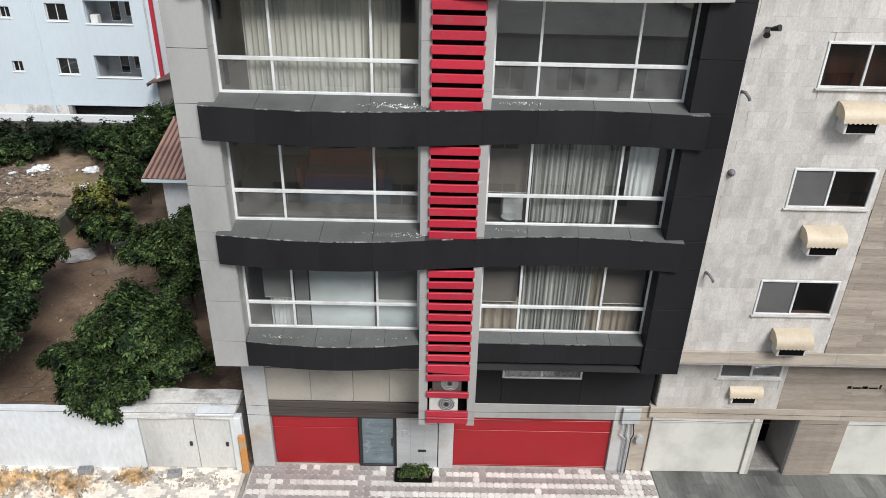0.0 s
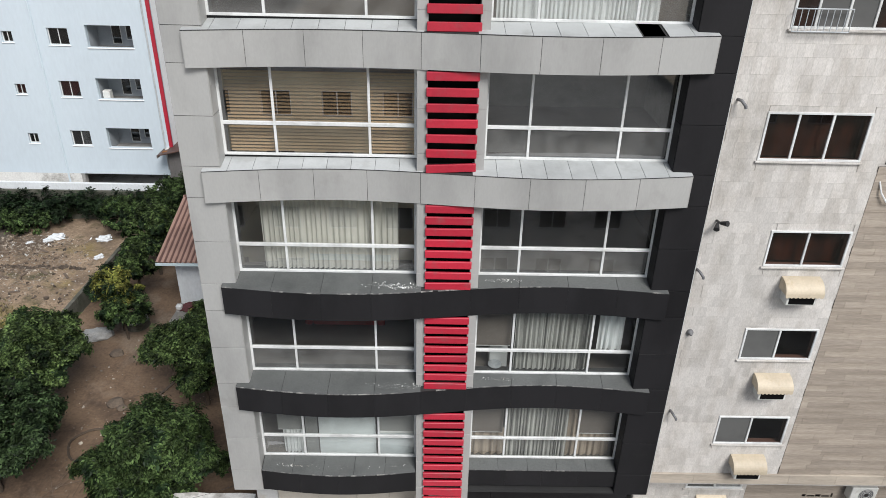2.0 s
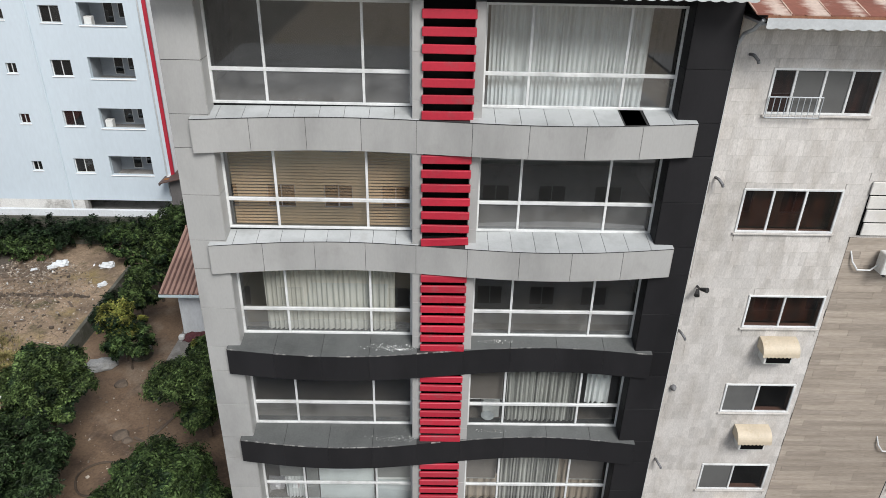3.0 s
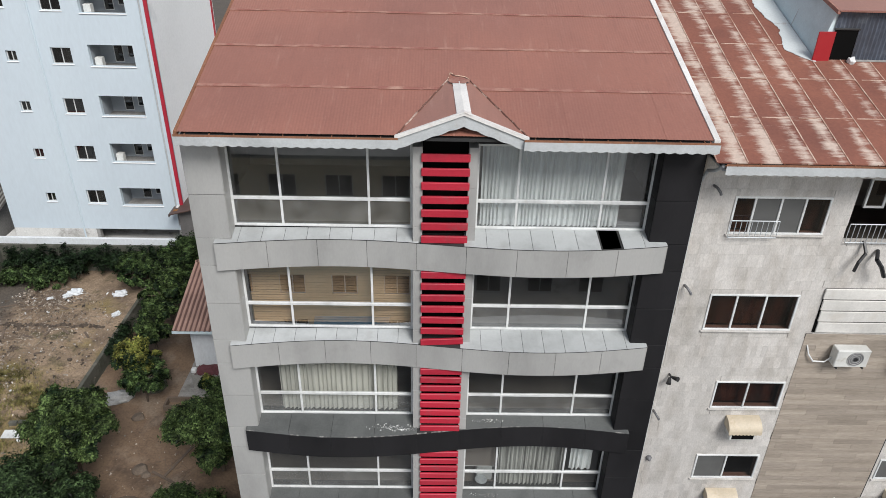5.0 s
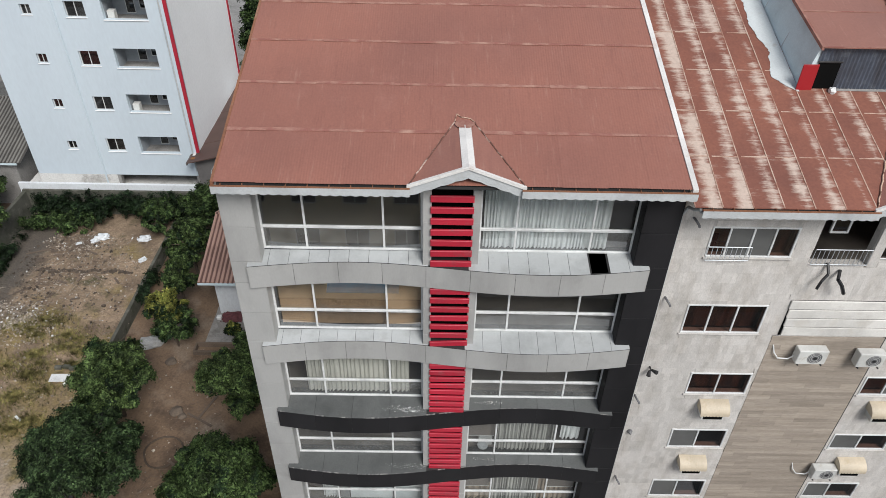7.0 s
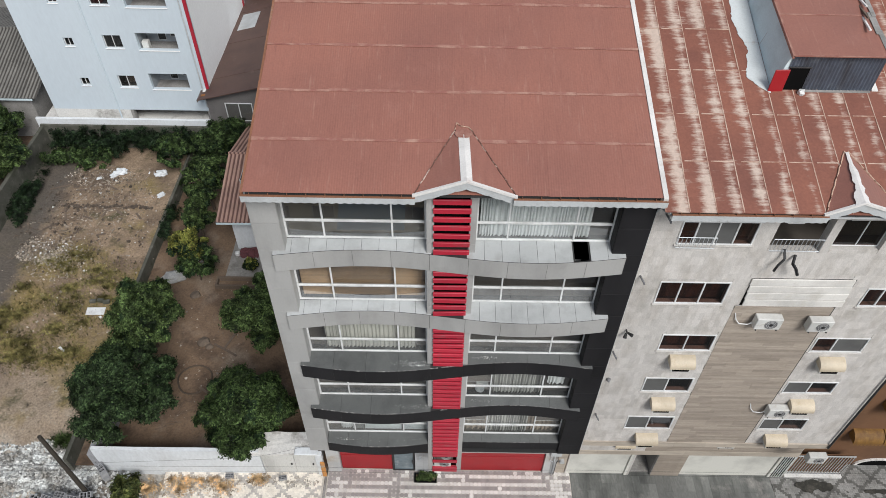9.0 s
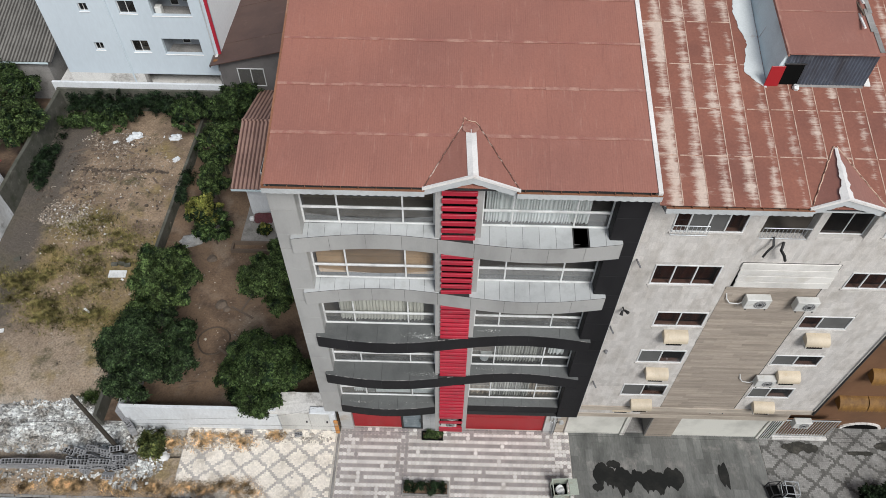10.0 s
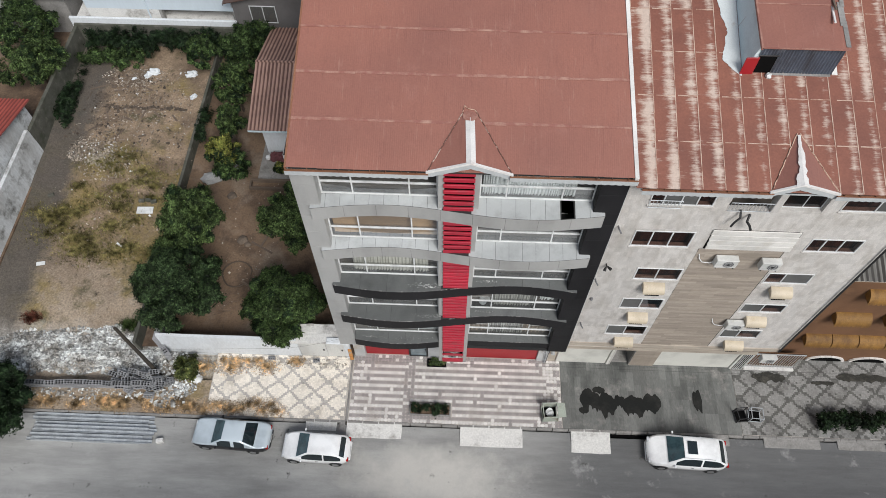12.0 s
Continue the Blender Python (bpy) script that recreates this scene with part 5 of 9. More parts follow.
# upper unit: shell coloured dark brown for the shade it hangs in
air_conditioner(0.5, 16.30, 3.34, 0.8, False, shell=STRIP_BROWN)

# garage doors and passage of the neighbour
for x0, x1 in ((6.99, 10.07), (13.02, 17.72)):
    d = part("garage_door", box(x0, x1, LOW + 0.06, LOW + 0.11, -0.99, 1.08, 0.01), CREAM_DOOR, stone_block, "cream sheet metal garage door")
    part("door_rail", box(x0, x1, LOW + 0.02, LOW + 0.11, 1.085, 1.28, 0.01), CREAM_DOOR, d)
    part("door_edge", box(x1 + 0.002, x1 + 0.15, LOW - 0.02, LOW + 0.12, -0.99, 1.29, 0.01), CREAM_DOOR, d)
part("step", box(10.34, 11.48, LOW + 0.16, 19.3, -1.0, -0.9, 0.01), CONCRETE, stone_block)
# added black sheet: paints the passage's inner shade
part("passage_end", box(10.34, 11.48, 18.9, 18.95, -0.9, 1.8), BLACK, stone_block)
for x in (10.24, 11.48):
    part("passage_wall", box(x, x + 0.1, LOW + 0.16, 19.3, -1.0, 1.8), RENDER_WALL, stone_block)
g = part("gate", box(17.9, 18.5, LOW + 0.0, LOW + 0.02, -0.95, 1.2), BLACK, stone_block, "white barred metal gate")
me = data_of("gate_bar", box(-0.025, 0.025, -0.03, 0.0, -0.97, 1.25, 0.006), FRAME_WHITE)
for i in range(5):
    piece("gate_bar", me, g, Matrix.Translation((17.95 + i * 0.125, LOW - 0.005, 0)))
side_gate = thing("barred_gate", (20.1, 17.6, -1), "white barred metal gate beside the stone flats", "gate")
for z0, z1 in ((-0.95, -0.85), (1.0, 1.08)):
    part("gate_rail", box(18.62, 21.7, 17.58, 17.63, z0, z1, 0.006), FASCIA_GREY, side_gate)
part("gate_back", box(18.62, 21.7, 17.72, 17.76, -1.0, 1.0), BROWN_WALL, side_gate)
part("gate_plinth", box(18.62, 21.7, 17.40, 17.72, -1.05, -0.86, 0.01), CONCRETE_PALE, side_gate)
me = data_of("gate_bar", box(-0.018, 0.018, -0.02, 0.02, -0.85, 1.0, 0.006), FASCIA_GREY)
for i in range(20):
    piece("gate_bar", me, side_gate, Matrix.Translation((18.72 + i * 0.155, 17.605, 0)))
# small wall fittings
l_ = thing("wall_lamp", (7.22, NBY, 13.1), "small grey outdoor twin spot lamp on the wall", "lamp")
for nm, one, mt in (("bracket", cyl((0, 0, 0), (0, -0.18, 0.02), 0.03, 0.03, 8), DARK_STEEL), ("lamp_head", cyl((0.04, -0.15, 0.0), (0.15, -0.32, 0.06), 0.04, 0.075, 12), DARK_STEEL), ("lamp_head", cyl((-0.03, -0.15, -0.02), (-0.10, -0.32, -0.10), 0.04, 0.075, 12), DARK_STEEL)):
    ob = new(nm, data_of(nm, one, mt))
    ob.parent = l_
dome = thing("wall_lamp", (7.16, NBY, 9.75), "small grey dome lamp on the stone wall", "lamp")
for nm, one in (("base_plate", cyl((0, 0.0, 0), (0, -0.05, 0), 0.09, 0.09, 16)), ("dome", cyl((0, -0.05, 0), (0, -0.15, -0.02), 0.085, 0.03, 16))):
    ob = new(nm, data_of(nm, one, STEEL_DULL))
    ob.parent = dome
for x, z in ((7.26, 19.12), (7.08, 16.17), (7.1, 7.0), (6.98, 11.7)):
    v_ = thing("vent_pipe", (x, NBY, z), "bent metal flue pipe coming out of the wall", "pipe", "flue pipes")
    one = tube([(0, 0.02, 0), (0.02, -0.18, 0.02), (0.10, -0.26, -0.08), (0.12, -0.26, -0.14)], 0.036, 10)
    ob = new("flue", data_of("flue", one, STEEL_DULL))
    ob.parent = v_
one = tube([(11.52, NBY - 0.02, 17.62), (11.55, NBY - 0.22, 17.36), (11.38, NBY - 0.3, 17.12), (11.34, NBY - 0.3, 16.85)], 0.045, 6)
part("bracket", one, CAR_BLACK, stone_block, "black iron wall bracket")
one = bmesh.new()
tube([(11.98, NBY - 0.02, 17.34), (11.86, NBY - 0.28, 17.2), (12.02, NBY - 0.33, 17.0), (12.16, NBY - 0.35, 16.72)], 0.055, 6, one)
part("bracket", one, CAR_BLACK, stone_block, "black iron wall bracket")


# lettering of the house name cannot be told apart: plain bars
name_mat = material("dark_lettering", (0.04, 0.03, 0.025), rough=0.5, bump=0)
one = bmesh.new()
for i, (a, b, h) in enumerate(((0, 0.12, 0.10), (0.16, 0.42, 0.06), (0.45, 0.62, 0.10), (0.66, 0.92, 0.06), (0.96, 1.02, 0.16))):
    box(12.55 + a, 12.55 + b, LOW - 0.02, LOW - 0.008, 2.55, 2.55 + h, 0.0, one)
sign = tagged(new("name_sign", data_of("name_sign", one, name_mat)), "dark raised lettering fixed to the stone wall", "sign")

# neighbour's roof
nb_roof = part("roof", prism([(NB_EAVE_Y + 0.03, NB_EAVE_Z - 0.1), (NB_EAVE_Y + 0.03, NB_EAVE_Z - 0.02), (28.5, nb_roof_z(28.5) - 0.02), (36.2, NB_EAVE_Z + 0.8), (36.2, NB_EAVE_Z - 0.1)], "x", NX0 + 0.25, NX1 + 0.45), JOINT, stone_block, "peeling red sheet roof")
RIB = 0.80
LAP_PALE = material("zinc_lap_edge", (0.33, 0.17, 0.12), (0.55, 0.41, 0.325), rough=0.7, big=2.5, fine=14, amount=0.2, patch=(0.36, 0.56))
for j in range(8):
    y0 = NB_EAVE_Y + j * 1.73
    y1 = min(y0 + 1.77, 28.5)
    for i in range(16):
        x0 = 6.70 + i * RIB
        x1 = min(x0 + RIB, NX1 + 0.47)
        x0 = max(x0, 6.78)
        part("roof_sheet", along_slope(y0, y1, x0 + 0.004, x1 - 0.004, -0.015 + 0.002, 0.012 + 0.004 * ((i + j) % 3), nb_roof_z), ROOF_PEEL, nb_roof)
        part("roof_rib", along_slope(y0 + 0.01, y1 - 0.02, x0 - 0.016, x0 + 0.014, 0.0, 0.026, nb_roof_z), LAP_PALE, nb_roof)
for j in range(1, 8):
    y = NB_EAVE_Y + j * 1.73
    for i in range(15):
        if random.random() < 0.85:
            part("lap_edge", along_slope(y - 0.014, y + random.uniform(0.008, 0.026), 6.73 + i * RIB + (random.uniform(0.0, 0.3) if i % 3 == 0 else 0.06), 6.70 + (i + 1) * RIB - 0.02, 0.018, 0.026, nb_roof_z), LAP_PALE, nb_roof)
part("back_slope", prism([(28.5, nb_roof_z(28.5)), (28.5, nb_roof_z(28.5) + 0.02), (36.3, NB_EAVE_Z + 0.85), (36.3, NB_EAVE_Z + 0.8)], "x", 7.0, NX1 + 0.45), ROOF_PEEL, nb_roof)
part("ridge_cap", prism([(28.25, nb_roof_z(28.25)), (28.5, nb_roof_z(28.5) + 0.07), (28.8, nb_roof_z(28.3)), (28.5, nb_roof_z(28.5) + 0.03)], "x", 7.0, NX1 + 0.45), CAP_WHITE, nb_roof)
NB_GX = 12.68
for x0, x1 in ((NX0 + 0.2, NB_GX - 1.1), (NB_GX + 1.1, NX1 + 0.45)):
    gutter(nb_roof, x0, x1, NB_EAVE_Y - 0.08, NB_EAVE_Z)
    part("valance", scallop(x0, x1, NB_EAVE_Y - 0.098, NB_EAVE_Z - 0.05, 0.19, 0.24), FASCIA_GREY, nb_roof, "white scalloped metal valance")
part("soffit", box(NX0 + 0.2, NX1 + 0.4, NB_EAVE_Y + 0.06, NBY + 0.2, 19.9, 19.95), FASCIA_GREY, nb_roof)
gable(nb_roof, 11.50, 12.42, 13.84, 12.62, 0.05, NB_EAVE_Y, NB_EAVE_Z, 20.60, nb_roof_z, 2.12, ROOF_RED, WORN_SEAM, worn=True)
part("downpipe", tube([(7.0, NB_EAVE_Y + 0.1, 20.0), (6.98, 15.9, 19.75), (6.95, 16.25, 19.6), (6.86, 16.33, 19.3), (6.86, 16.33, 4.2)], 0.045, 8), FASCIA_GREY, stone_block, "grey rainwater pipe")
part("downpipe", tube([(18.42, 16.34, 19.6), (18.42, 16.34, 4.3)], 0.045, 8), DARK_STEEL, stone_block)

# pale repaired strip and the stair house on the neighbour's roof
REPAIR = material("pale_unpainted_sheet", (0.60, 0.635, 0.635), (0.52, 0.55, 0.55), rough=0.6, big=0.8, amount=0.1, bump=0.03, dirt=(0.45, 0.38, 0.33), dirt_scale=2.5, dirt_span=(0.6, 0.8))


def repair_left(y):
    return float(np.interp(y, (19.75, 20.0, 20.35, 21.4, 22.8, 24.5, 28.0), (10.7, 10.45, 10.08, 10.36, 10.06, 10.15, 10.05))) + 0.07 * noise.noise(Vector((3.1 * y, 0.5, 0.0))) + 0.05 * noise.noise(Vector((11.0 * y, 2.5, 0.0)))


for i in range(4):
    y0, y1 = 19.75 + i * 2.05, 19.75 + (i + 1) * 2.05
    one = bmesh.new()
    pr = None
    for j in range(33):
        y = y0 + (y1 - y0) * j / 32
        z = nb_roof_z(y) + 0.032 + 0.003 * (i % 2)
        cur = [one.verts.new(p) for p in ((repair_left(y), y, z - 0.012), (repair_left(y), y, z), (10.77, y, z))]
        if pr:
            for k in range(2):
                one.faces.new((pr[k], pr[k + 1], cur[k + 1], cur[k]))
        pr = cur
    part("repair_sheet", one, REPAIR, nb_roof, "pale unpainted repair sheet")
PF, PB = 19.93, 29.0      # its front and back


def pent_top(y):
    return 22.80 + 0.21 * (y - PF)


one = bmesh.new()
rows = [[one.verts.new(c) for c in ((10.78, y, nb_roof_z(y) - 0.02), (14.05, y, nb_roof_z(y) - 0.02), (13.98, y, pent_top(y)), (11.07, y, pent_top(y)))] for y in (PF, PB)]
for i in range(4):
    one.faces.new((rows[0][i], rows[0][(i + 1) % 4], rows[1][(i + 1) % 4], rows[1][i]))
one.faces.new(rows[0])
one.faces.new(rows[1][::-1])
bmesh.ops.recalc_face_normals(one, faces=one.faces[:])
pent = part("stair_house", one, TIN_BLUE, stone_block, "blue-grey sheet stair house on the roof")
for y in (21.7, 23.6, 25.5, 27.3):
    part("wall_seam", prism([(10.772 + 0.29 * u, nb_roof_z(y) + 0.05 + (pent_top(y) - nb_roof_z(y) - 0.08) * u) for u in (0, 1)] + [(10.79 + 0.29 * u, nb_roof_z(y) + 0.05 + (pent_top(y) - nb_roof_z(y) - 0.08) * u) for u in (1, 0)], "y", y, y + 0.02), FASCIA_GREY, pent)
for x0, x1, z0, z1 in ((11.78, 14.03, 21.46, 22.79), (11.10, 11.78, 22.28, 22.79)):
    one = bmesh.new()
    n = int((x1 - x0) / 0.055)
    for i in range(n):
        a, b = x0 + (x1 - x0) * i / n, x0 + (x1 - x0) * (i + 1) / n
        d0, d1 = (0.0, 0.03) if i % 2 else (0.03, 0.0)
        quad(one, (a, PF - 0.012 - d0, z0), (b, PF - 0.012 - d1, z0), (b, PF - 0.012 - d1, z1), (a, PF - 0.012 - d0, z1))
    part("ribbed_cladding", one, TIN_RIB, pent)
part("doorway", box(11.14, 11.78, PF - 0.03, PF - 0.002, 21.45, 22.27), BLACK, pent)
part("door_frame", box(11.10, 11.82, PF - 0.06, PF - 0.01, 22.26, 22.31, 0.006), DARK_STEEL, pent)
leaf_ = piece("roof_door", data_of("roof_door", box(-0.48, 0, -0.02, 0.02, 0, 0.80, 0.01), DOOR_RED), pent, pose(11.15, PF - 0.07, 21.42, 0, 0, 3))
leaf_["label"] = "open red sheet metal door leaf"
part("base_rust", along_slope(PF - 0.12, PF - 0.03, 11.8, 14.0, 0.02, 0.03, nb_roof_z), CONCRETE, pent, "grey metal flashing along the foot")
part("base_flashing", along_slope(PF - 0.05, PF + 0.3, 14.06, 14.26, 0.02, 0.05, nb_roof_z), CAP_WHITE, pent)
for i in range(5):
    y0, y1 = PF - 0.22 + i * 1.85, PF - 0.18 + (i + 1) * 1.85
    part("roof_sheet", along_slope(y0, y1, 11.0, 14.06, 0.01, 0.035 + 0.006 * (i % 2), pent_top), ROOF_RED, pent, "red sheet of the stair house roof")
    part("lap_edge", along_slope(y0 - 0.01, y0 + 0.04, 11.0, 14.06, 0.044, 0.05, pent_top), LAP_DUST, pent)
part("roof_edge", along_slope(PF - 0.22, 29.2, 10.96, 11.03, -0.05, 0.055, pent_top), LAP_DUST, pent)
for i, (y0, y1, x0, x1) in enumerate(((PF - 0.10, 20.9, 13.92, 14.08), (20.7, 21.7, 13.86, 14.05), (21.5, 22.9, 13.90, 14.08), (22.8, 24.2, 13.84, 14.04))):
    part("torn_flashing", along_slope(y0, y1, x0 + random.uniform(-0.05, 0.05), x1, 0.045 + 0.012 * i, 0.055 + 0.012 * i, pent_top), CONCRETE, pent, "torn grey felt along the roof edge")
bag = bmesh.new()
bmesh.ops.create_icosphere(bag, subdivisions=2, radius=0.11)
for v in bag.verts:
    v.co *= 1 + 0.5 * noise.noise(v.co * 14)
ob = new("white_rag", data_of("white_rag", bag, FRAME_WHITE))
ob.matrix_basis = Matrix.Translation((11.72, PF - 0.2, nb_roof_z(PF - 0.2) + 0.09))
tagged(ob, "crumpled white rag lying by the roof door", "rag")
rb = thing("roof_rubble", (14.3, 20.6, 22), "timber offcuts and pale sheets lying on the stair house roof", "debris")
for i in range(6):
    ob = new("timber", data_of("timber", box(-0.9, 0.9, -0.04, 0.04, 0, 0.05, 0.006), OLD_WOOD if i % 2 else CAP_WHITE))
    ob.parent = rb
    ob.matrix_basis = pose(-0.62 + 0.05 * i, 1.0 + 0.55 * i, 1.12 + 0.116 * i, 12, 0, 84 + 4 * (i % 3))

# neighbour beyond: ochre wall with barrel awnings
ochre = thing("ochre_building", (28, 18, 0), "ochre brown building with yellow barrel awnings", "building")
part("wall", box(18.62, 48, 17.8, 18.1, 0, 10.6), BROWN_WALL, ochre)
part("wall", box(18.62, 48, 30, 30.3, 0, 10.6), BROWN_WALL, ochre)
part("side_wall", box(18.62, 18.9, 18.1, 30, 0, 10.6), BROWN_WALL, ochre)
one = corrugated(29.6, 7.0, 0.28, 0.22, 0.03)
ob = part("roof", one, TIN_OLD, ochre, "old grey corrugated roof")
ob.matrix_basis = Matrix.Translation((18.5, 17.4, 10.6))
one = corrugated(29.6, 6.2, -0.28, 0.22, 0.03)
ob = part("roof", one, TIN_OLD, ochre)
ob.matrix_basis = Matrix.Translation((18.5, 24.4, 12.56))
part("cornice", box(18.6, 48, 17.5, 17.8, 10.35, 10.58, 0.03), STONE_BEIGE, ochre)
for z in (8.6, 6.0, 3.2):
    for i in range(9):
        w, x = 1.9 if z > 4 else 1.45, (21.3 if z > 7 else 20.85 if z > 4 else 20.5) + i * (2.7 if z > 4 else 1.5)
        one = bmesh.new()
        pts = [(0.55 * math.cos(a), 0.55 * math.sin(a)) for a in (math.pi / 2 * t / 8 for t in range(9))]
        rows = [[one.verts.new((x + sx * w, 17.8 - u, z + v)) for u, v in pts] for sx in (0, 1)]
        for t in range(8):
            one.faces.new((rows[0][t], rows[1][t], rows[1][t + 1], rows[0][t + 1]))
        for s, r in enumerate(rows):
            one.faces.new(r + [one.verts.new((x + s * w, 17.8, z))])
        for t in range(8):
            c = 0.0
            quad(one, (x + w * t / 8, 17.24, z), (x + w * (t + 1) / 8, 17.24, z), (x + w * (t + 0.75) / 8, 17.24, z - 0.13), (x + w * (t + 0.25) / 8, 17.24, z - 0.13))
        bmesh.ops.recalc_face_normals(one, faces=one.faces[:])
        part("barrel_awning", one, YELLOW_AWNING, ochre, "yellow ochre barrel awning")
for i in range(6):
    x = 22.2 + 2.6 * i
    pts = [(x, 0), (x, 0.1)] + [(x + 1 - math.cos(a), 0.1 + 0.5 * math.sin(a)) for a in (math.pi * t / 10 for t in range(1, 10))] + [(x + 2, 0.1), (x + 2, 0)]
    part("arch_opening", prism(pts, "y", 17.76, 17.81), BLACK, ochre, "dark arched opening")
    for t in range(11):
        a0, a1 = math.pi * t / 11, math.pi * (t + 1) / 11
        one = prism([(x + 1 - r * math.cos(a), 0.1 + r * 0.54 * math.sin(a)) for r, a in ((1.0, a0), (1.16, a0), (1.16, a1 - 0.02), (1.0, a1 - 0.02))], "y", 17.70, 17.80)
        part("arch_stone", one, CAP_WHITE, ochre)

# ---- the white block behind the gardens ----
WY = 44.3
white_block = thing("white_apartment_building", (-23, 50, 0), "tall white plastered flats with red corner stripes", "building")
wins, balcs, smalls = [], [], []
for k in range(7):
    z = 3.22 * k
    balcs.append((-21.22, -18.45, 4.62 + z, 5.95 + z))
    wins.append((-23.55, -22.31, 4.73 + z, 5.75 + z))
    smalls.append((-26.35, -25.71, 4.85 + z, 5.51 + z))
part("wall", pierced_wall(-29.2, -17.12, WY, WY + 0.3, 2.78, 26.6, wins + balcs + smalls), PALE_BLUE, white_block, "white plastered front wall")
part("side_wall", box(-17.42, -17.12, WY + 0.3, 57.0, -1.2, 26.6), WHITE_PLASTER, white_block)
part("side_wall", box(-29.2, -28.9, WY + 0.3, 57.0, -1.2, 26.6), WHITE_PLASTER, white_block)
part("back_wall", box(-29.2, -17.12, 57.0, 57.3, 0, 26.6), WHITE_PLASTER, white_block)
part("roof_slab", box(-29.4, -16.9, 44.1, 57.5, 26.6, 26.8, 0.02), CONCRETE_PALE, white_block)
part("stripe", box(-17.30, -17.08, WY - 0.04, WY + 0.1, 2.78, 26.6, 0.01), SLAT_RED, white_block, "red painted corner stripe")
part("stripe", box(-17.15, -17.08, 56.7, 57.1, 0, 26.6, 0.01), SLAT_RED, white_block)
part("corner_pipe", tube([(-17.55, WY - 0.06, 26.4), (-17.55, WY - 0.06, 3.2)], 0.05, 8), FASCIA_GREY, white_block)
part("corner_pipe", tube([(-24.3, WY - 0.06, 26.4), (-24.3, WY - 0.06, 0.2)], 0.06, 8), PALE_BLUE, white_block)
for k in range(7):
    for (x0, x1, z0, z1), posts in ((wins[k], (-22.93,)), (smalls[k], (-26.03,))):
        u = window_unit(white_block, x0, x1, WY + 0.18, z0, z1, posts, None, GLASS_SMOKE if k % 3 else [GLASS_SMOKE, GLASS], bar=0.05)
        part("window_sill", box(x0 - 0.06, x1 + 0.06, WY - 0.05, WY + 0.05, z0 - 0.05, z0 - 0.002, 0.01), WHITE_PLASTER, u)
    x0, x1, z0, z1 = balcs[k]
    recess = part("balcony", pierced_wall(x0 - 0.1, x1 + 0.1, WY + 1.6, WY + 1.7, z0 - 0.3, z1 + 0.2, [(x0 + 0.85, x0 + 1.45, z0 - 0.1, z1 - 0.12), (x0 + 1.75, x1 - 0.1, z0 + 0.2, z1 - 0.12)]), BALCONY_SHADE, white_block, "recessed white balcony with door and window")
    window_unit(white_block, x0 + 0.85, x0 + 1.45, WY + 1.66, z0 - 0.1, z1 - 0.12, (), None, GLASS_SMOKE, "balcony_door", bar=0.04)
    window_unit(white_block, x0 + 1.75, x1 - 0.1, WY + 1.66, z0 + 0.2, z1 - 0.12, (x0 + 2.15,), None, GLASS_SMOKE, "balcony_window", bar=0.04)
    part("balcony_floor", box(x0 - 0.1, x1 + 0.1, WY + 0.3, WY + 1.6, z0 - 0.32, z0 - 0.2), CONCRETE, recess)
    part("balcony_ceiling", box(x0 - 0.1, x1 + 0.1, WY + 0.3, WY + 1.6, z1 + 0.1, z1 + 0.2), WHITE_PLASTER, recess)
    for x in (x0 - 0.1, x1):
        part("balcony_cheek", box(x, x + 0.1, WY + 0.3, WY + 1.6, z0 - 0.2, z1 + 0.1), BALCONY_SHADE, recess)
    part("parapet_rail", box(x0 - 0.05, x1 + 0.05, WY - 0.06, WY + 0.06, z0 - 0.06, z0 - 0.002, 0.012), WHITE_PLASTER, recess)
    if k in (1, 3, 4):
        part("cooler", box(x0 + 0.1, x0 + 0.55, WY + 0.35, WY + 0.8, z0 - 0.2, z0 + 0.45, 0.02), AC_WHITE, recess)
    # black sheet painting the unlit rooms behind the windows
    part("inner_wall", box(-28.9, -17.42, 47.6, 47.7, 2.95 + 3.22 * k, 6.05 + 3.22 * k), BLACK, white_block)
part("undercroft_wall", box(-29.2, -23.5, WY, WY + 0.3, -1.2, 2.78), CONCRETE_PALE, white_block, "bare concrete undercroft wall")
# black sheet painting the undercroft's dark depth
part("undercroft_wall", box(-23.5, -17.42, 48.0, 48.2, -1.2, 2.9), BLACK, white_block)
part("undercroft_ceiling", box(-29.2, -17.12, WY + 0.3, 57, 2.78, 2.92), CONCRETE, white_block)
for x in (-23.45, -17.5):
    part("pier", box(x - 0.18, x + 0.18, WY + 0.02, WY + 0.4, -1.2, 2.78, 0.02), CONCRETE, white_block)
part("terrace_parapet", box(-30.6, -18.4, 43.62, 43.82, -1.0, 2.36, 0.02), WALL_WHITE, white_block, "white terrace parapet wall")
part("terrace_parapet", box(-18.4, -17.0, 43.62, 43.82, -1.0, 2.36, 0.02), WALL_WHITE, white_block)
part("terrace_floor", box(-30.6, -17.0, 43.82, 48.0, 1.5, 1.6), CONCRETE_PALE, white_block)

# ---- small houses round the gardens ----


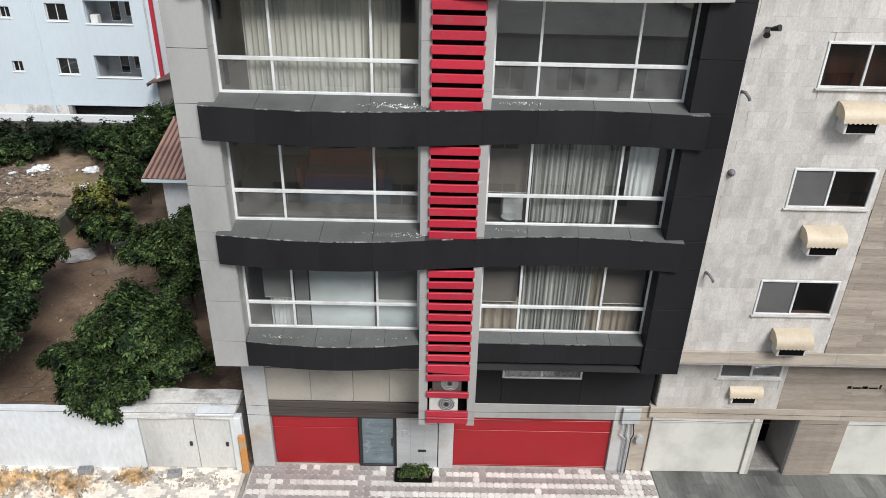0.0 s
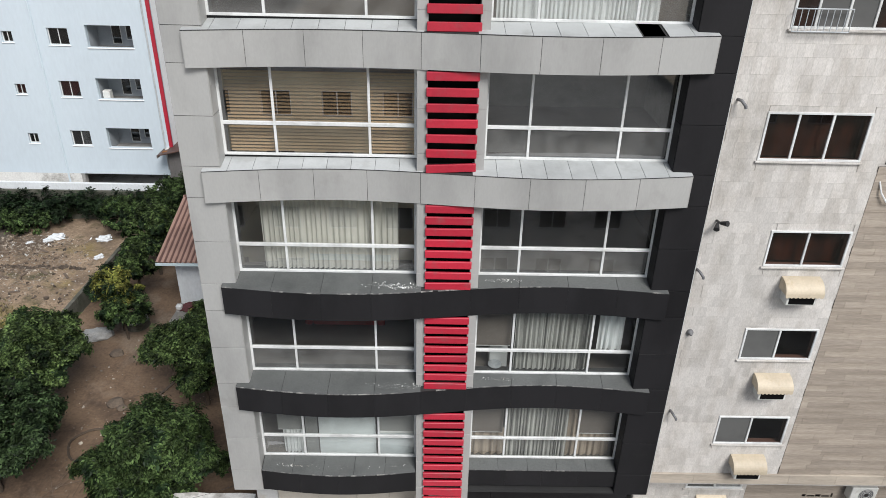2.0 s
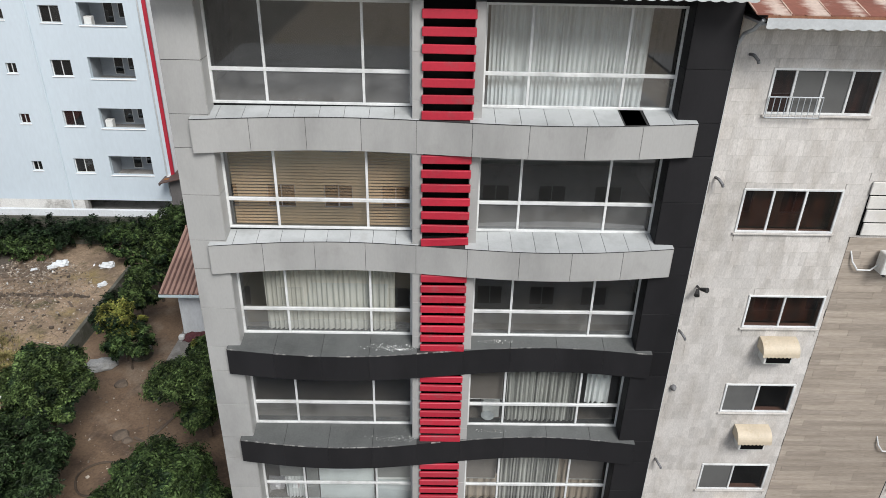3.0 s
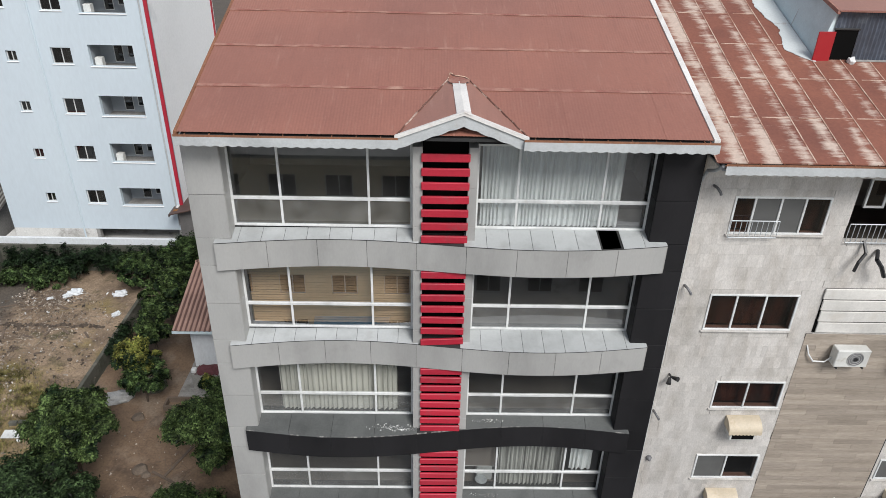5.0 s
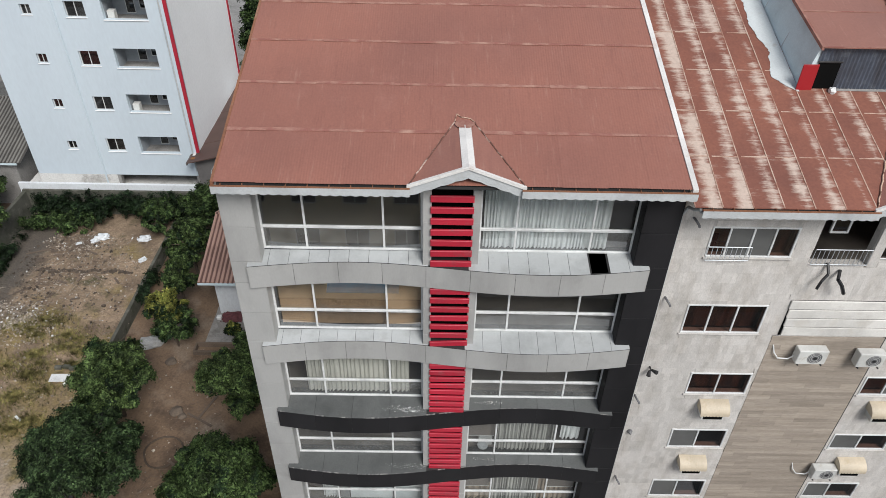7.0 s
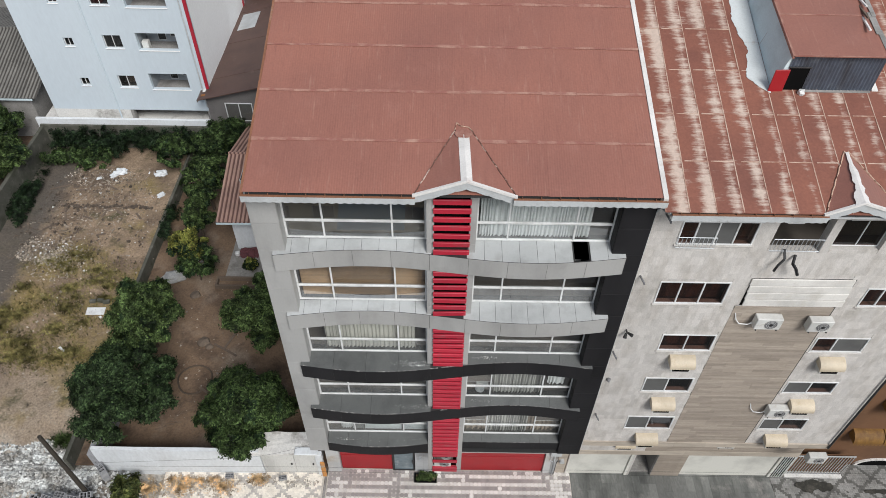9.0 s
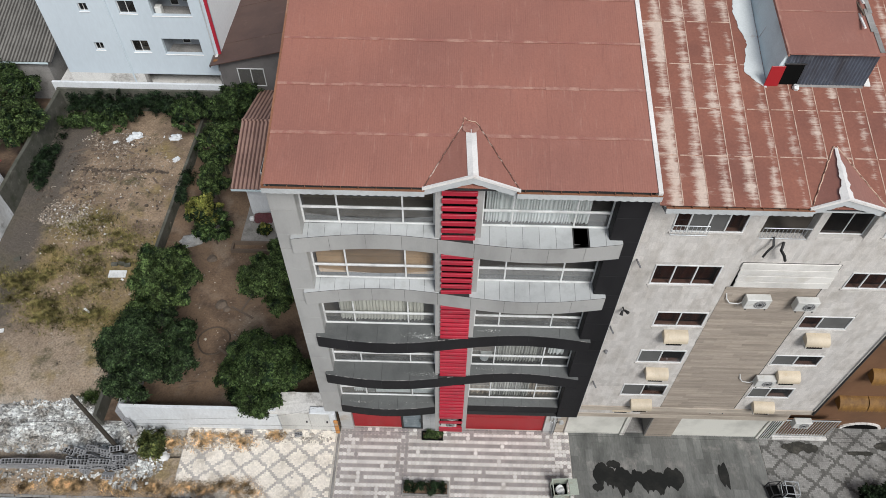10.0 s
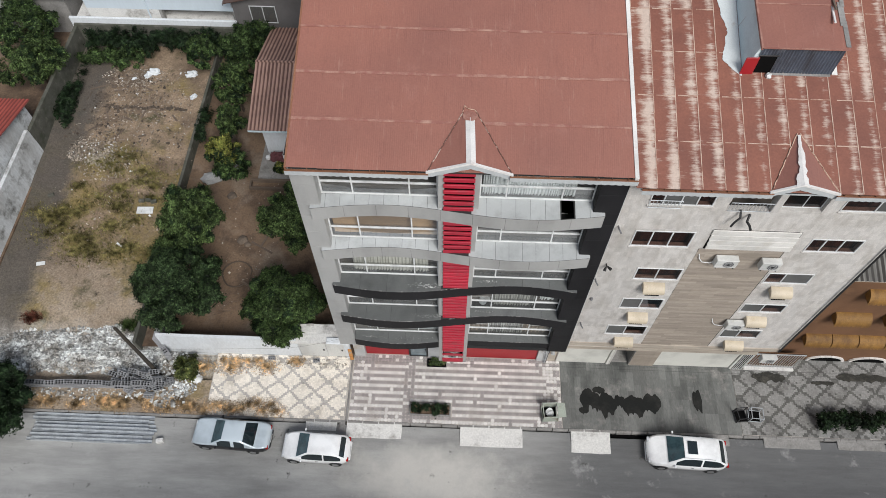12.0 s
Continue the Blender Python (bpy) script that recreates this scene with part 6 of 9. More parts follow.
def corrugated_house(name, x0, x1, y0, y1, z0, z1, ridge_y, wall, tin, label, overhang=0.35):
    h = thing(name, ((x0 + x1) / 2, (y0 + y1) / 2, 0), label, "house")
    part("wall", box(x0, x1, y0, y0 + 0.2, -1.2, z0), wall, h)
    part("wall", box(x0, x1, y1 - 0.2, y1, -1.2, z0), wall, h)
    for x in (x0, x1 - 0.2):
        part("gable_wall", prism([(y0 + 0.2, -1.2), (y0 + 0.2, z0), (ridge_y, z1 - 0.06), (y1 - 0.2, z0), (y1 - 0.2, -1.2)], "x", x, x + 0.2), wall, h)
    w = 1.08
    count = math.ceil((x1 - x0 + 2 * overhang) / w)
    for (ya, za, yb, zb) in ((y0 - overhang, z0 - 0.02, ridge_y, z1), (ridge_y, z1, y1 + overhang, z0 - 0.02)):
        s = (zb - za) / (yb - ya)
        half = (yb - ya) / 2
        me = data_of("roof_sheet", corrugated(w + 0.06, half + 0.1, s, 0.27, 0.05), tin, True)
        for i in range(count):
            for j in range(2):
                piece("roof_sheet", me, h, pose(x0 - overhang + i * w, ya + j * half, za + j * half * s + 0.03, 0, 0, random.uniform(-0.3, 0.3)))
    part("ridge_cap", cyl((x0 - overhang, ridge_y, z1 + 0.03), (x1 + overhang, ridge_y, z1 + 0.03), 0.09, 0.09, 8), tin, h)
    part("fascia", box(x0 - overhang, x1 + overhang, y0 - overhang - 0.03, y0 - overhang, z0 - 0.16, z0, 0.005), TIN_BLUE, h, "blue painted eave board")
    return h


corrugated_house("garden_house", -13.55, -6.2, 33.0, 41.9, 2.75, 4.2, 37.5, WALL_WHITE, TIN_RED, "low white house under a rusty red corrugated roof", 0.7)
RENDER_DARK = material("dark_grimy_render", (0.16, 0.15, 0.145), rough=0.9, big=0.5, amount=0.25, bump=0.2)
SHEET_BROWN = material("old_brown_roof_sheet", (0.115, 0.068, 0.055), (0.085, 0.05, 0.042), rough=0.6, big=0.5, fine=10, amount=0.2, bump=0.1, dirt=(0.2, 0.13, 0.11), dirt_scale=0.8, dirt_span=(0.6, 0.8))
back = thing("brown_roof_house", (-13, 50, 0), "grey house under a sloping dark brown sheet roof", "house")
for i in range(6):
    y = 43.0 + i * 2.5
    part("roof_sheet", prism([(-17.65, 4.55 + 0.02 * (i % 2)), (-17.65, 4.62 + 0.02 * (i % 2)), (-8.0, 7.02 + 0.02 * (i % 2)), (-8.0, 6.95)], "y", y, y + 2.52), SHEET_BROWN, back)
part("roof", prism([(-8.0, 6.95), (-8.0, 7.02), (-2.5, 5.6), (-2.5, 5.53)], "y", 43.0, 58.0), SHEET_BROWN, back)
part("eave_board", box(-17.72, -17.65, 43.0, 58.0, 4.42, 4.62, 0.01), RENDER_DARK, back)
part("gable_wall", prism([(-17.2, -1.2), (-17.2, 4.6), (-8.0, 6.9), (-3.0, 5.6), (-3.0, -1.2)], "y", 43.5, 43.7), RENDER_DARK, back)
part("wall", box(-17.2, -17.0, 43.7, 44.25, -1.2, 4.6), RENDER_DARK, back)
part("repair_sheet", prism([(-16.7, 4.86), (-16.7, 4.9), (-15.2, 5.27), (-15.2, 5.23)], "y", 52.4, 55.0), FASCIA_GREY, back, "pale new roof sheet")
window_unit(back, -15.9, -13.9, 43.49, 2.5, 4.1, (-14.9,), None, GLASS)
rng_ = random.Random(8)
for i in range(26):
    t_ = 43.4 + i * 0.55
    part("loose_brick", box(-17.5 + rng_.uniform(0, 0.12), -17.3 + rng_.uniform(0, 0.15), t_, t_ + rng_.uniform(0.2, 0.5), 4.62, 4.70 + rng_.uniform(0, 0.05), 0.01), CONCRETE_PALE if i % 3 else RUST, back)
corrugated_house("red_roof_house", -38.5, -30.6, 20.0, 34.0, 2.9, 4.6, 27.0, WALL_PEELING, TIN_BRIGHT, "white walled house under bright red corrugated sheets", 0.35)
corrugated_house("grey_roof_house", -42, -31.2, 45.0, 58.0, 3.4, 5.3, 51.5, CONCRETE, TIN_OLD, "low house under old grey corrugated sheets", 0.4)
corrugated_house("far_house", -14, -4, 58.5, 72.0, 4.4, 6.3, 65, CONCRETE, TIN_RED, "far low house under brown sheets", 0.4)
corrugated_house("far_house", -44, -31, 62.0, 76.0, 4.2, 6.2, 69, CONCRETE, TIN_OLD, "far low house under grey sheets", 0.4)
corrugated_house("far_house", 21, 40, 33.0, 48.0, 5.2, 7.6, 40, CREAM_WALL, TIN_RED, "far house under brown sheets", 0.4)

# ---- boundary walls ----


def coped_wall(name, x0, x1, y0, y1, z, mat, label, cope=True):
    w = thing(name, ((x0 + x1) / 2, (y0 + y1) / 2, 0), label, "wall", kind="structure")
    one = box(x0, x1, y0, y1, -0.9, z)
    bmesh.ops.subdivide_edges(one, edges=one.edges[:], cuts=7, use_grid_fill=True)
    for v in one.verts:
        v.co += 0.02 * Vector((noise.noise(v.co * 1.7), noise.noise(v.co * 1.9 + Vector((3, 3, 3))), noise.noise(v.co * 1.3 + Vector((9, 0, 0))) * (1.5 if v.co.z > z - 0.01 else 0)))
    part("wall_body", one, mat, w)
    if cope:
        part("coping", box(x0 - 0.02, x1 + 0.02, y0 - 0.03, y1 + 0.03, z - 0.01, z + 0.05, 0.015), CONCRETE_PALE, w)
    return w


MOSSY = material("mossy_concrete", (0.10, 0.098, 0.08), (0.05, 0.055, 0.035), rough=0.95, big=1.2, amount=0.3, bump=0.4, dirt=(0.2, 0.19, 0.16), dirt_scale=1.5)
coped_wall("wall_garden_front", -17.0, -8.7, 16.86, 17.04, 2.30, WALL_WHITE, "whitewashed garden wall along the pavement", False)
gate = thing("garden_gate", (-7.2, 16.9, 0), "pale sheet metal double gate beside the block", "gate")
for x0, x1 in ((-8.68, -7.05), (-7.03, -5.95)):
    leaf = part("gate_leaf", box(x0, x1, 16.9, 16.95, 0.03, 2.04, 0.008), GATE_METAL, gate)
    for i in range(6):
        part("pressed_rib", box(x0 + 0.12 + i * (x1 - x0 - 0.2) / 6, x0 + 0.15 + i * (x1 - x0 - 0.2) / 6, 16.885, 16.9, 0.1, 2.0, 0.004), GATE_METAL, leaf)
    part("gate_handle", box(x1 - 0.2, x1 - 0.12, 16.85, 16.9, 0.95, 1.1, 0.006), DARK_STEEL, leaf)
canopy = thing("gate_canopy", (-7.4, 17.3, 1.9), "weathered concrete slab roofing the garden gate", "canopy")
one = box(-9.55, -5.8, 16.78, 18.0, 2.07, 2.22, 0.0)
bmesh.ops.subdivide_edges(one, edges=one.edges[:], cuts=6, use_grid_fill=True)
for v in one.verts:
    v.co += Vector((0.05 * noise.noise(v.co * 2), 0.06 * noise.noise(v.co * 2.3 + Vector((4, 4, 4))), 0.035 * noise.noise(v.co * 3)))
part("slab", one, CONCRETE_PALE, canopy)
part("slab_lip", box(-6.9, -5.75, 16.74, 17.15, 2.21, 2.32, 0.03), WALL_WHITE, canopy)
part("side_wall", box(-9.5, -9.3, 17.05, 18.0, 0, 2.07), CONCRETE, canopy)
part("side_wall", box(-5.95, -5.78, 17.05, 18.0, 0, 2.07), CONCRETE, canopy)
part("gate_post", box(-5.93, -5.60, 16.80, 17.05, 0, 2.12, 0.02), WALL_WHITE, gate)
one = box(-5.72, -5.50, 16.70, 16.80, 0, 1.5, 0.03)
part("rusty_sheet", one, RUST_ORANGE, gate, "rust-orange stained metal post")
coped_wall("wall_divider", -19.05, -18.85, 17.1, 43.6, 0.62, MOSSY, "low rough mossy wall between lot and garden", False)
coped_wall("wall_lot_back", -30.0, -5.9, 42.9, 43.1, 2.3, MOSSY, "dark weathered wall overgrown with ivy", False)
coped_wall("wall_lot_side", -30.0, -29.75, 15.2, 32.0, 2.45, WALL_PEELING, "peeling white boundary wall of the vacant lot", False)
coped_wall("wall_lot_side", -30.0, -29.75, 32.0, 43.6, 2.2, MOSSY, "dark weathered boundary wall of the vacant lot", False)
coped_wall("wall_lot_front", -17.35, -17.02, 16.86, 19.5, 1.75, BLOCK, "short return of grey hollow block wall", False)

# ---- trees, hedges, grass ----


def unit(v):
    return v / np.linalg.norm(v, axis=1)[:, None]


def leaf_cloud(blobs, per, size, seed, loose=0.3):
    """Sprays of sixteen folded leaves over the skin of the given blobs (centre, radii)."""
    rng = np.random.default_rng(seed)
    leaves = []
    total = sum(r[0] * r[1] + r[1] * r[2] + r[0] * r[2] for _, r in blobs)
    for c, r in blobs:
        n = max(6, int(per * (r[0] * r[1] + r[1] * r[2] + r[0] * r[2]) / total / 16))
        heads = unit(rng.normal(size=(max(5, int(9 * min(r) + 5)), 3)))
        head = heads[rng.integers(len(heads), size=n)]
        d = unit(head + rng.normal(size=(n, 3)) * 0.24)
        off = np.linalg.norm(d - head, axis=1)
        d[:, 2] = np.where(d[:, 2] > -0.55, d[:, 2], -0.5 * d[:, 2])
        lump = 1.2 - 0.75 * off - loose * rng.random(n) ** 2
        cc = np.repeat(np.array(c) + d * np.array(r) * lump[:, None], 16, axis=0)
        up = np.repeat(unit(d * 0.9 + np.array((0, 0, 0.6))), 16, axis=0)
        k = len(cc)
        p = cc + rng.normal(size=(k, 3)) * 0.09 * min(1.0, min(r)) ** 0.5
        t = unit(np.cross(up, rng.normal(size=(k, 3))))
        t = unit(t + up * (0.5 * rng.random(k) - 0.05)[:, None] + rng.normal(size=(k, 3)) * 0.25)
        b = unit(np.cross(up + rng.normal(size=(k, 3)) * 0.3, t))
        a = np.cross(t, b)
        s = (size * (0.75 + 0.6 * rng.random(k)))[:, None]
        leaves.append(np.stack([p, p + t * s * 0.5 + b * s * 0.27, p + t * s - a * s * 0.25, p + t * s * 0.5 - b * s * 0.27], axis=1))
    vs = np.concatenate(leaves).reshape(-1, 3)
    k = np.arange(0, len(vs), 4)
    fs = np.concatenate([np.stack([k, k + 1, k + 2], 1), np.stack([k, k + 2, k + 3], 1)])
    return vs.tolist(), fs.tolist()


def tree(x, y, h, spread, leaves, mat, label, seed, size=0.17, lean=(0.0, 0.0), low=0.35, category="tree", name="tree", squash=0.8):
    rng = random.Random(seed)
    t = thing(name, (x, y, 0), label, category, "garden trees")
    trunk = bmesh.new()
    fork = Vector((x + lean[0] * 0.4, y + lean[1] * 0.4, h * low))
    cyl((x, y, -0.65), fork, 0.05 * h * 0.55, 0.05 * h * 0.38, 9, trunk)
    blobs = []
    n = 14 + int(spread * 6)
    for i in range(n):
        a = 2 * math.pi * (i + rng.random() * 0.7) / n
        rr = spread * (0.28 + 0.62 * rng.random() ** 0.8)
        z = h * (low + 0.08 + 0.50 * rng.random() * (1.1 - 0.5 * rr / spread))
        c = Vector((x + lean[0] + rr * math.cos(a), y + lean[1] + rr * math.sin(a), z))
        s = spread * (0.16 + 0.17 * rng.random())
        blobs.append((tuple(c), (s, s, s * squash)))
        mid = (fork + c) / 2 + Vector((0, 0, 0.1 * h))
        cyl(fork, mid, 0.05 * h * 0.3, 0.03, 6, trunk)
        cyl(mid, c, 0.03, 0.012, 5, trunk)
    for i in range(3):
        c = Vector((x + lean[0] + rng.uniform(-0.3, 0.3) * spread, y + lean[1] + rng.uniform(-0.3, 0.3) * spread, h * (0.66 + 0.06 * i)))
        s = spread * (0.36 + 0.14 * rng.random())
        blobs.append((tuple(c), (s, s, h - c.z if h - c.z > 0.4 else 0.4)))
        cyl(fork, c, 0.05 * h * 0.3, 0.02, 6, trunk)
    part("trunk", trunk, BARK, t)
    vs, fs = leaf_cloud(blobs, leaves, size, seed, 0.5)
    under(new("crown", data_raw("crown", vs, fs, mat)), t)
    # inner foliage fills the crown; its near-black leaves paint the crown's inner shade
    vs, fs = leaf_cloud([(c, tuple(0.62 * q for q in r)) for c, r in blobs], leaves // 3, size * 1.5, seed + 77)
    under(new("inner_foliage", data_raw("inner_foliage", vs, fs, IVY_AND_SHADE)), t)
    return t


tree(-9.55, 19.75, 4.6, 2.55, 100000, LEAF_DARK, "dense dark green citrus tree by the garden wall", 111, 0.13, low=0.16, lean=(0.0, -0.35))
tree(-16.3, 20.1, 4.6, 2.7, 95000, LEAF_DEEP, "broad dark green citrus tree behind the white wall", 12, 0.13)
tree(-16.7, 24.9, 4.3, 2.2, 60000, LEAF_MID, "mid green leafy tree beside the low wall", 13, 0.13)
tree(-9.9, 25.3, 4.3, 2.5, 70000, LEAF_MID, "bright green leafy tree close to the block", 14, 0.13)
tree(-15.9, 31.0, 3.3, 1.25, 6300, LEAF_YELLOW, "small tree with thin yellowing leaves", 15, 0.15)
tree(-15.4, 30.2, 2.2, 1.35, 9000, LEAF_DARK, "low green bush beneath a yellow tree", 25, 0.13)
tree(-15.9, 33.6, 3.4, 1.2, 14000, LEAF_MID, "slim green tree in the back garden", 16, 0.15)
tree(-16.1, 36.9, 4.0, 1.55, 18000, LEAF_MID, "rounded green tree in the back garden", 17, 0.15)
tree(-15.7, 40.6, 4.4, 2.1, 22000, LEAF_DARK, "tall dark tree against the back wall", 18, 0.15)
tree(-19.6, 41.0, 2.8, 1.5, 7500, LEAF_DARK, "dark shrub against the back wall", 19, 0.15)
tree(-31.6, 38.6, 4.0, 2.6, 20000, LEAF_MID, "leafy tree behind the boundary wall", 20, 0.15)
tree(-33.5, 42.5, 4.2, 2.6, 16000, LEAF_DARK, "dark leafy tree behind the boundary wall", 21, 0.15)
tree(-15.4, 58.5, 12.5, 1.9, 9000, LEAF_DARK, "tall dark conifer-like tree far behind the block", 22, 0.22, squash=1.6)
tree(-25.6, 12.5, 3.5, 2.7, 42000, IVY_AND_SHADE, "dense dark green shrub beside the road", 23, 0.14)
tree(-12.2, 30.9, 0.7, 0.4, 400, LEAF_YELLOW, "low clump of yellowing garden weeds", 24, 0.12)


def hedge(x0, x1, y, depth, h, leaves, mat, label, seed):
    rng = random.Random(seed)
    blobs = []
    n = max(1, int((x1 - x0) / 0.7))
    for i in range(n):
        blobs.append(((x0 + (x1 - x0) * (i + 0.5) / n, y + rng.uniform(-0.2, 0.2), h * (0.5 + 0.12 * rng.random())), (0.62, depth * rng.uniform(0.7, 1.1), h * (0.46 + 0.12 * rng.random()))))
    vs, fs = leaf_cloud(blobs, leaves, 0.16, seed, 0.75)
    ob = new("hedge", data_raw("hedge", vs, fs, mat))
    return tagged(ob, label, "hedge", kind="stuff")


hedge(-28.8, -18.2, 42.0, 0.9, 2.5, 18000, IVY_AND_SHADE, "dark ivy smothering the back wall", 31)
hedge(-29.2, -24.5, 40.8, 1.0, 1.7, 6000, LEAF_DARK, "dark shrubs in the lot's back corner", 32)
# these weeds are added dark to fill in the wall's shadow too
hedge(-29.4, -28.5, 37.0, 3.6, 1.5, 5000, IVY_AND_SHADE, "dark weeds along the lot wall, filling in its shadow", 37)
hedge(21.5, 30.0, 13.9, 0.6, 0.8, 7000, IVY_AND_SHADE, "clipped dark green hedge along the street", 33)
hedge(-18.8, -18.3, 34.5, 1.8, 0.85, 1500, IVY_AND_SHADE, "ivy hanging over the low wall", 34)
hedge(-19.1, -18.4, 24.5, 2.5, 1.0, 3000, LEAF_MID, "ivy hanging over the low wall", 36)
hedge(-15.8, -14.9, 15.6, 0.8, 0.95, 2600, WEED_GREEN, "weedy green bush at the wall's foot", 35)


def blades(name, count, spots, size, mat, label, seed, zf):
    """Upright tufts of blades round the given spots (x, y, radius)."""
    rng = np.random.default_rng(seed)
    vs, fs = [], []
    for _ in range(count):
        sx, sy, sr = spots[rng.integers(len(spots))]
        a, r = rng.random() * 6.283, sr * min(1.0, 0.5 * abs(rng.normal()))
        x, y = sx + r * math.cos(a), sy + r * math.sin(a) * 0.6
        z = zf(x, y)
        for _ in range(4):
            a = rng.random() * 6.283
            s = size * (0.5 + rng.random())
            k = len(vs)
            dx, dy = math.cos(a), math.sin(a)
            vs += [(x - dy * 0.012, y + dx * 0.012, z - 0.02), (x + dy * 0.012, y - dx * 0.012, z - 0.02), (x + dx * s * 0.7, y + dy * s * 0.7, z + s)]
            fs.append((k, k + 1, k + 2))
    return tagged(new(name, data_raw(name, vs, fs, mat)), label, "grass", kind="stuff")


lot_spots = [(random.uniform(-28.5, -20), random.uniform(23.5, 32), random.uniform(0.7, 2.2)) for _ in range(40)]
blades("lot_grass", 14000, lot_spots, 0.16, GRASS, "thin yellow-green grass over the vacant lot", 41, lot_height)
verge_spots = [(random.uniform(-24, -14), random.uniform(13.25, 13.9), 0.8) for _ in range(16)] + [(-13.9 + i * 0.42, random.uniform(13.3, 13.8), 0.8) for i in range(11)] + [(-13.4 + i * 0.7, 16.4, 0.5) for i in range(4)]
blades("verge_straw", 19000, verge_spots, 0.075, STRAW, "dry straw-coloured weeds along the kerb", 42, lambda x, y: -0.02)
blades("lot_weeds", 1500, [(-18.9, 20.5, 0.9), (-19.3, 24, 0.8), (-20, 18.6, 0.7)], 0.28, LEAF_MID, "green weeds along the low wall", 43, lot_height)
blades("red_weeds", 500, [(-26.3, 18.9, 0.7)], 0.2, RED_WEED, "patch of reddish dead weeds", 44, lot_height)


# ---- rubble, blocks, planks ----
def chunks(name, spots, count, lo, hi, mat, label, seed, zf):
    """Broken pieces with uneven faces, scattered in heaps (x, y, rx, ry)."""
    rng = np.random.default_rng(seed)
    base = np.array([(-1, -1, -1), (1, -1, -1), (1, 1, -1), (-1, 1, -1), (-1, -1, 1), (1, -1, 1), (1, 1, 1), (-1, 1, 1)], float)
    quads = ((0, 3, 2, 1), (4, 5, 6, 7), (0, 1, 5, 4), (1, 2, 6, 5), (2, 3, 7, 6), (3, 0, 4, 7))
    vs, fs = [], []
    for _ in range(count):
        sx, sy, rx, ry = spots[rng.integers(len(spots))]
        a, r = rng.random() * 6.283, rng.random() ** 0.6
        x, y = sx + rx * r * math.cos(a), sy + ry * r * math.sin(a)
        s = lo + (hi - lo) * rng.random() ** 3
        b = base * s * (0.5 + 0.7 * rng.random(3)) * (1 + 0.35 * rng.normal(size=(8, 3)))
        q = np.array(Euler(rng.random(3) * 6.283).to_matrix())
        b = b @ q.T + np.array((x, y, zf(x, y) + s * 0.3))
        k = len(vs)
        vs += [tuple(v) for v in b]
        fs += [tuple(k + i for i in f) for f in quads]
    return tagged(new(name, data_raw(name, vs, fs, mat)), label, "rubble", kind="stuff")


chunks("rubble_heap", [(-25.9, 16.7, 2.8, 1.5), (-22.9, 16.9, 2.8, 1.6), (-28.0, 16.4, 1.6, 1.2), (-20.6, 17.3, 2.2, 1.4), (-18.9, 16.6, 1.6, 1.0)], 24000, 0.010, 0.085, RUBBLE, "heap of broken white plaster and stone", 51, lot_height)
chunks("rubble_scatter", [(-16.3, 13.9, 1.2, 0.6), (-15.5, 14.5, 0.8, 0.5), (-19.5, 15.6, 1.5, 0.5), (-16.8, 16.6, 1.2, 0.8), (-21.5, 14.0, 4.2, 0.35), (-16, 15.2, 1.6, 0.9)], 1300, 0.02, 0.09, RUBBLE, "scattered pale rubble by the kerb", 52, lambda x, y: 0.0)
chunks("lot_debris", [(-24.9, 31.2, 2.0, 1.6), (-25.4, 31.6, 1.0, 0.8), (-23.5, 36.5, 3.5, 3.0), (-25, 39.5, 2.5, 1.2), (-23.5, 31, 5, 8), (-26.5, 32.0, 1.5, 1.1), (-26.2, 32.4, 1.8, 1.3)], 5200, 0.010, 0.055, DEBRIS, "stones and plaster scraps over the lot", 53, lot_height)
chunks("plaster_scraps", [(-26.6, 32.1, 1.3, 0.9), (-25.6, 32.6, 1.6, 0.9), (-24.5, 39.6, 2.6, 0.9), (-24.0, 36.0, 4.5, 6.0), (-23.5, 30.0, 4.5, 7.0)], 230, 0.012, 0.07, FRAME_WHITE, "white scraps of plaster and paper on the lot", 59, lot_height)
chunks("clods", [(-26.6, 34.4, 2.2, 2.5), (-24.5, 37.8, 4.0, 2.2), (-23.5, 33.0, 4.5, 3.5)], 900, 0.012, 0.08, CLOD, "dark clods of turned earth on the lot", 60, lot_height)
chunks("lot_footing", [(-26.3 + 0.42 * i, 36.3 + 0.1 * math.sin(i * 1.7), 0.3, 0.12) for i in range(15)], 420, 0.02, 0.09, CLOD, "crumbling remains of an old footing", 58, lot_height)
chunks("garden_debris", [(-13, 27, 3.5, 3.5), (-13.5, 22.5, 3, 2.5)], 200, 0.012, 0.05, DEBRIS, "stones scattered on garden soil", 54, garden_height)
chunks("ledge_grit", [(-2.6, 16.2, 1.9, 0.18), (-3.9, 16.2, 0.6, 0.12), (-1.0, 16.25, 0.6, 0.12)], 420, 0.004, 0.015, RUBBLE, "crumbs of grit on the dusty ledge", 55, lambda x, y: MID[0] - 0.87)
for k, seed in ((1, 56), (2, 57)):
    chunks("ledge_grit", [(-0.95, 15.97, 0.8, 0.15), (-0.6, 15.95, 0.45, 0.1), (2.0, 16.28, 0.5, 0.06)], 210 if k == 2 else 130, 0.005, 0.016, RUBBLE, "crumbs of grit on the dusty ledge", seed, lambda x, y: MID[k] - 0.92 + 0.14 * (y - wave("dark")(x)) / (WIN_Y - wave("dark")(x)))
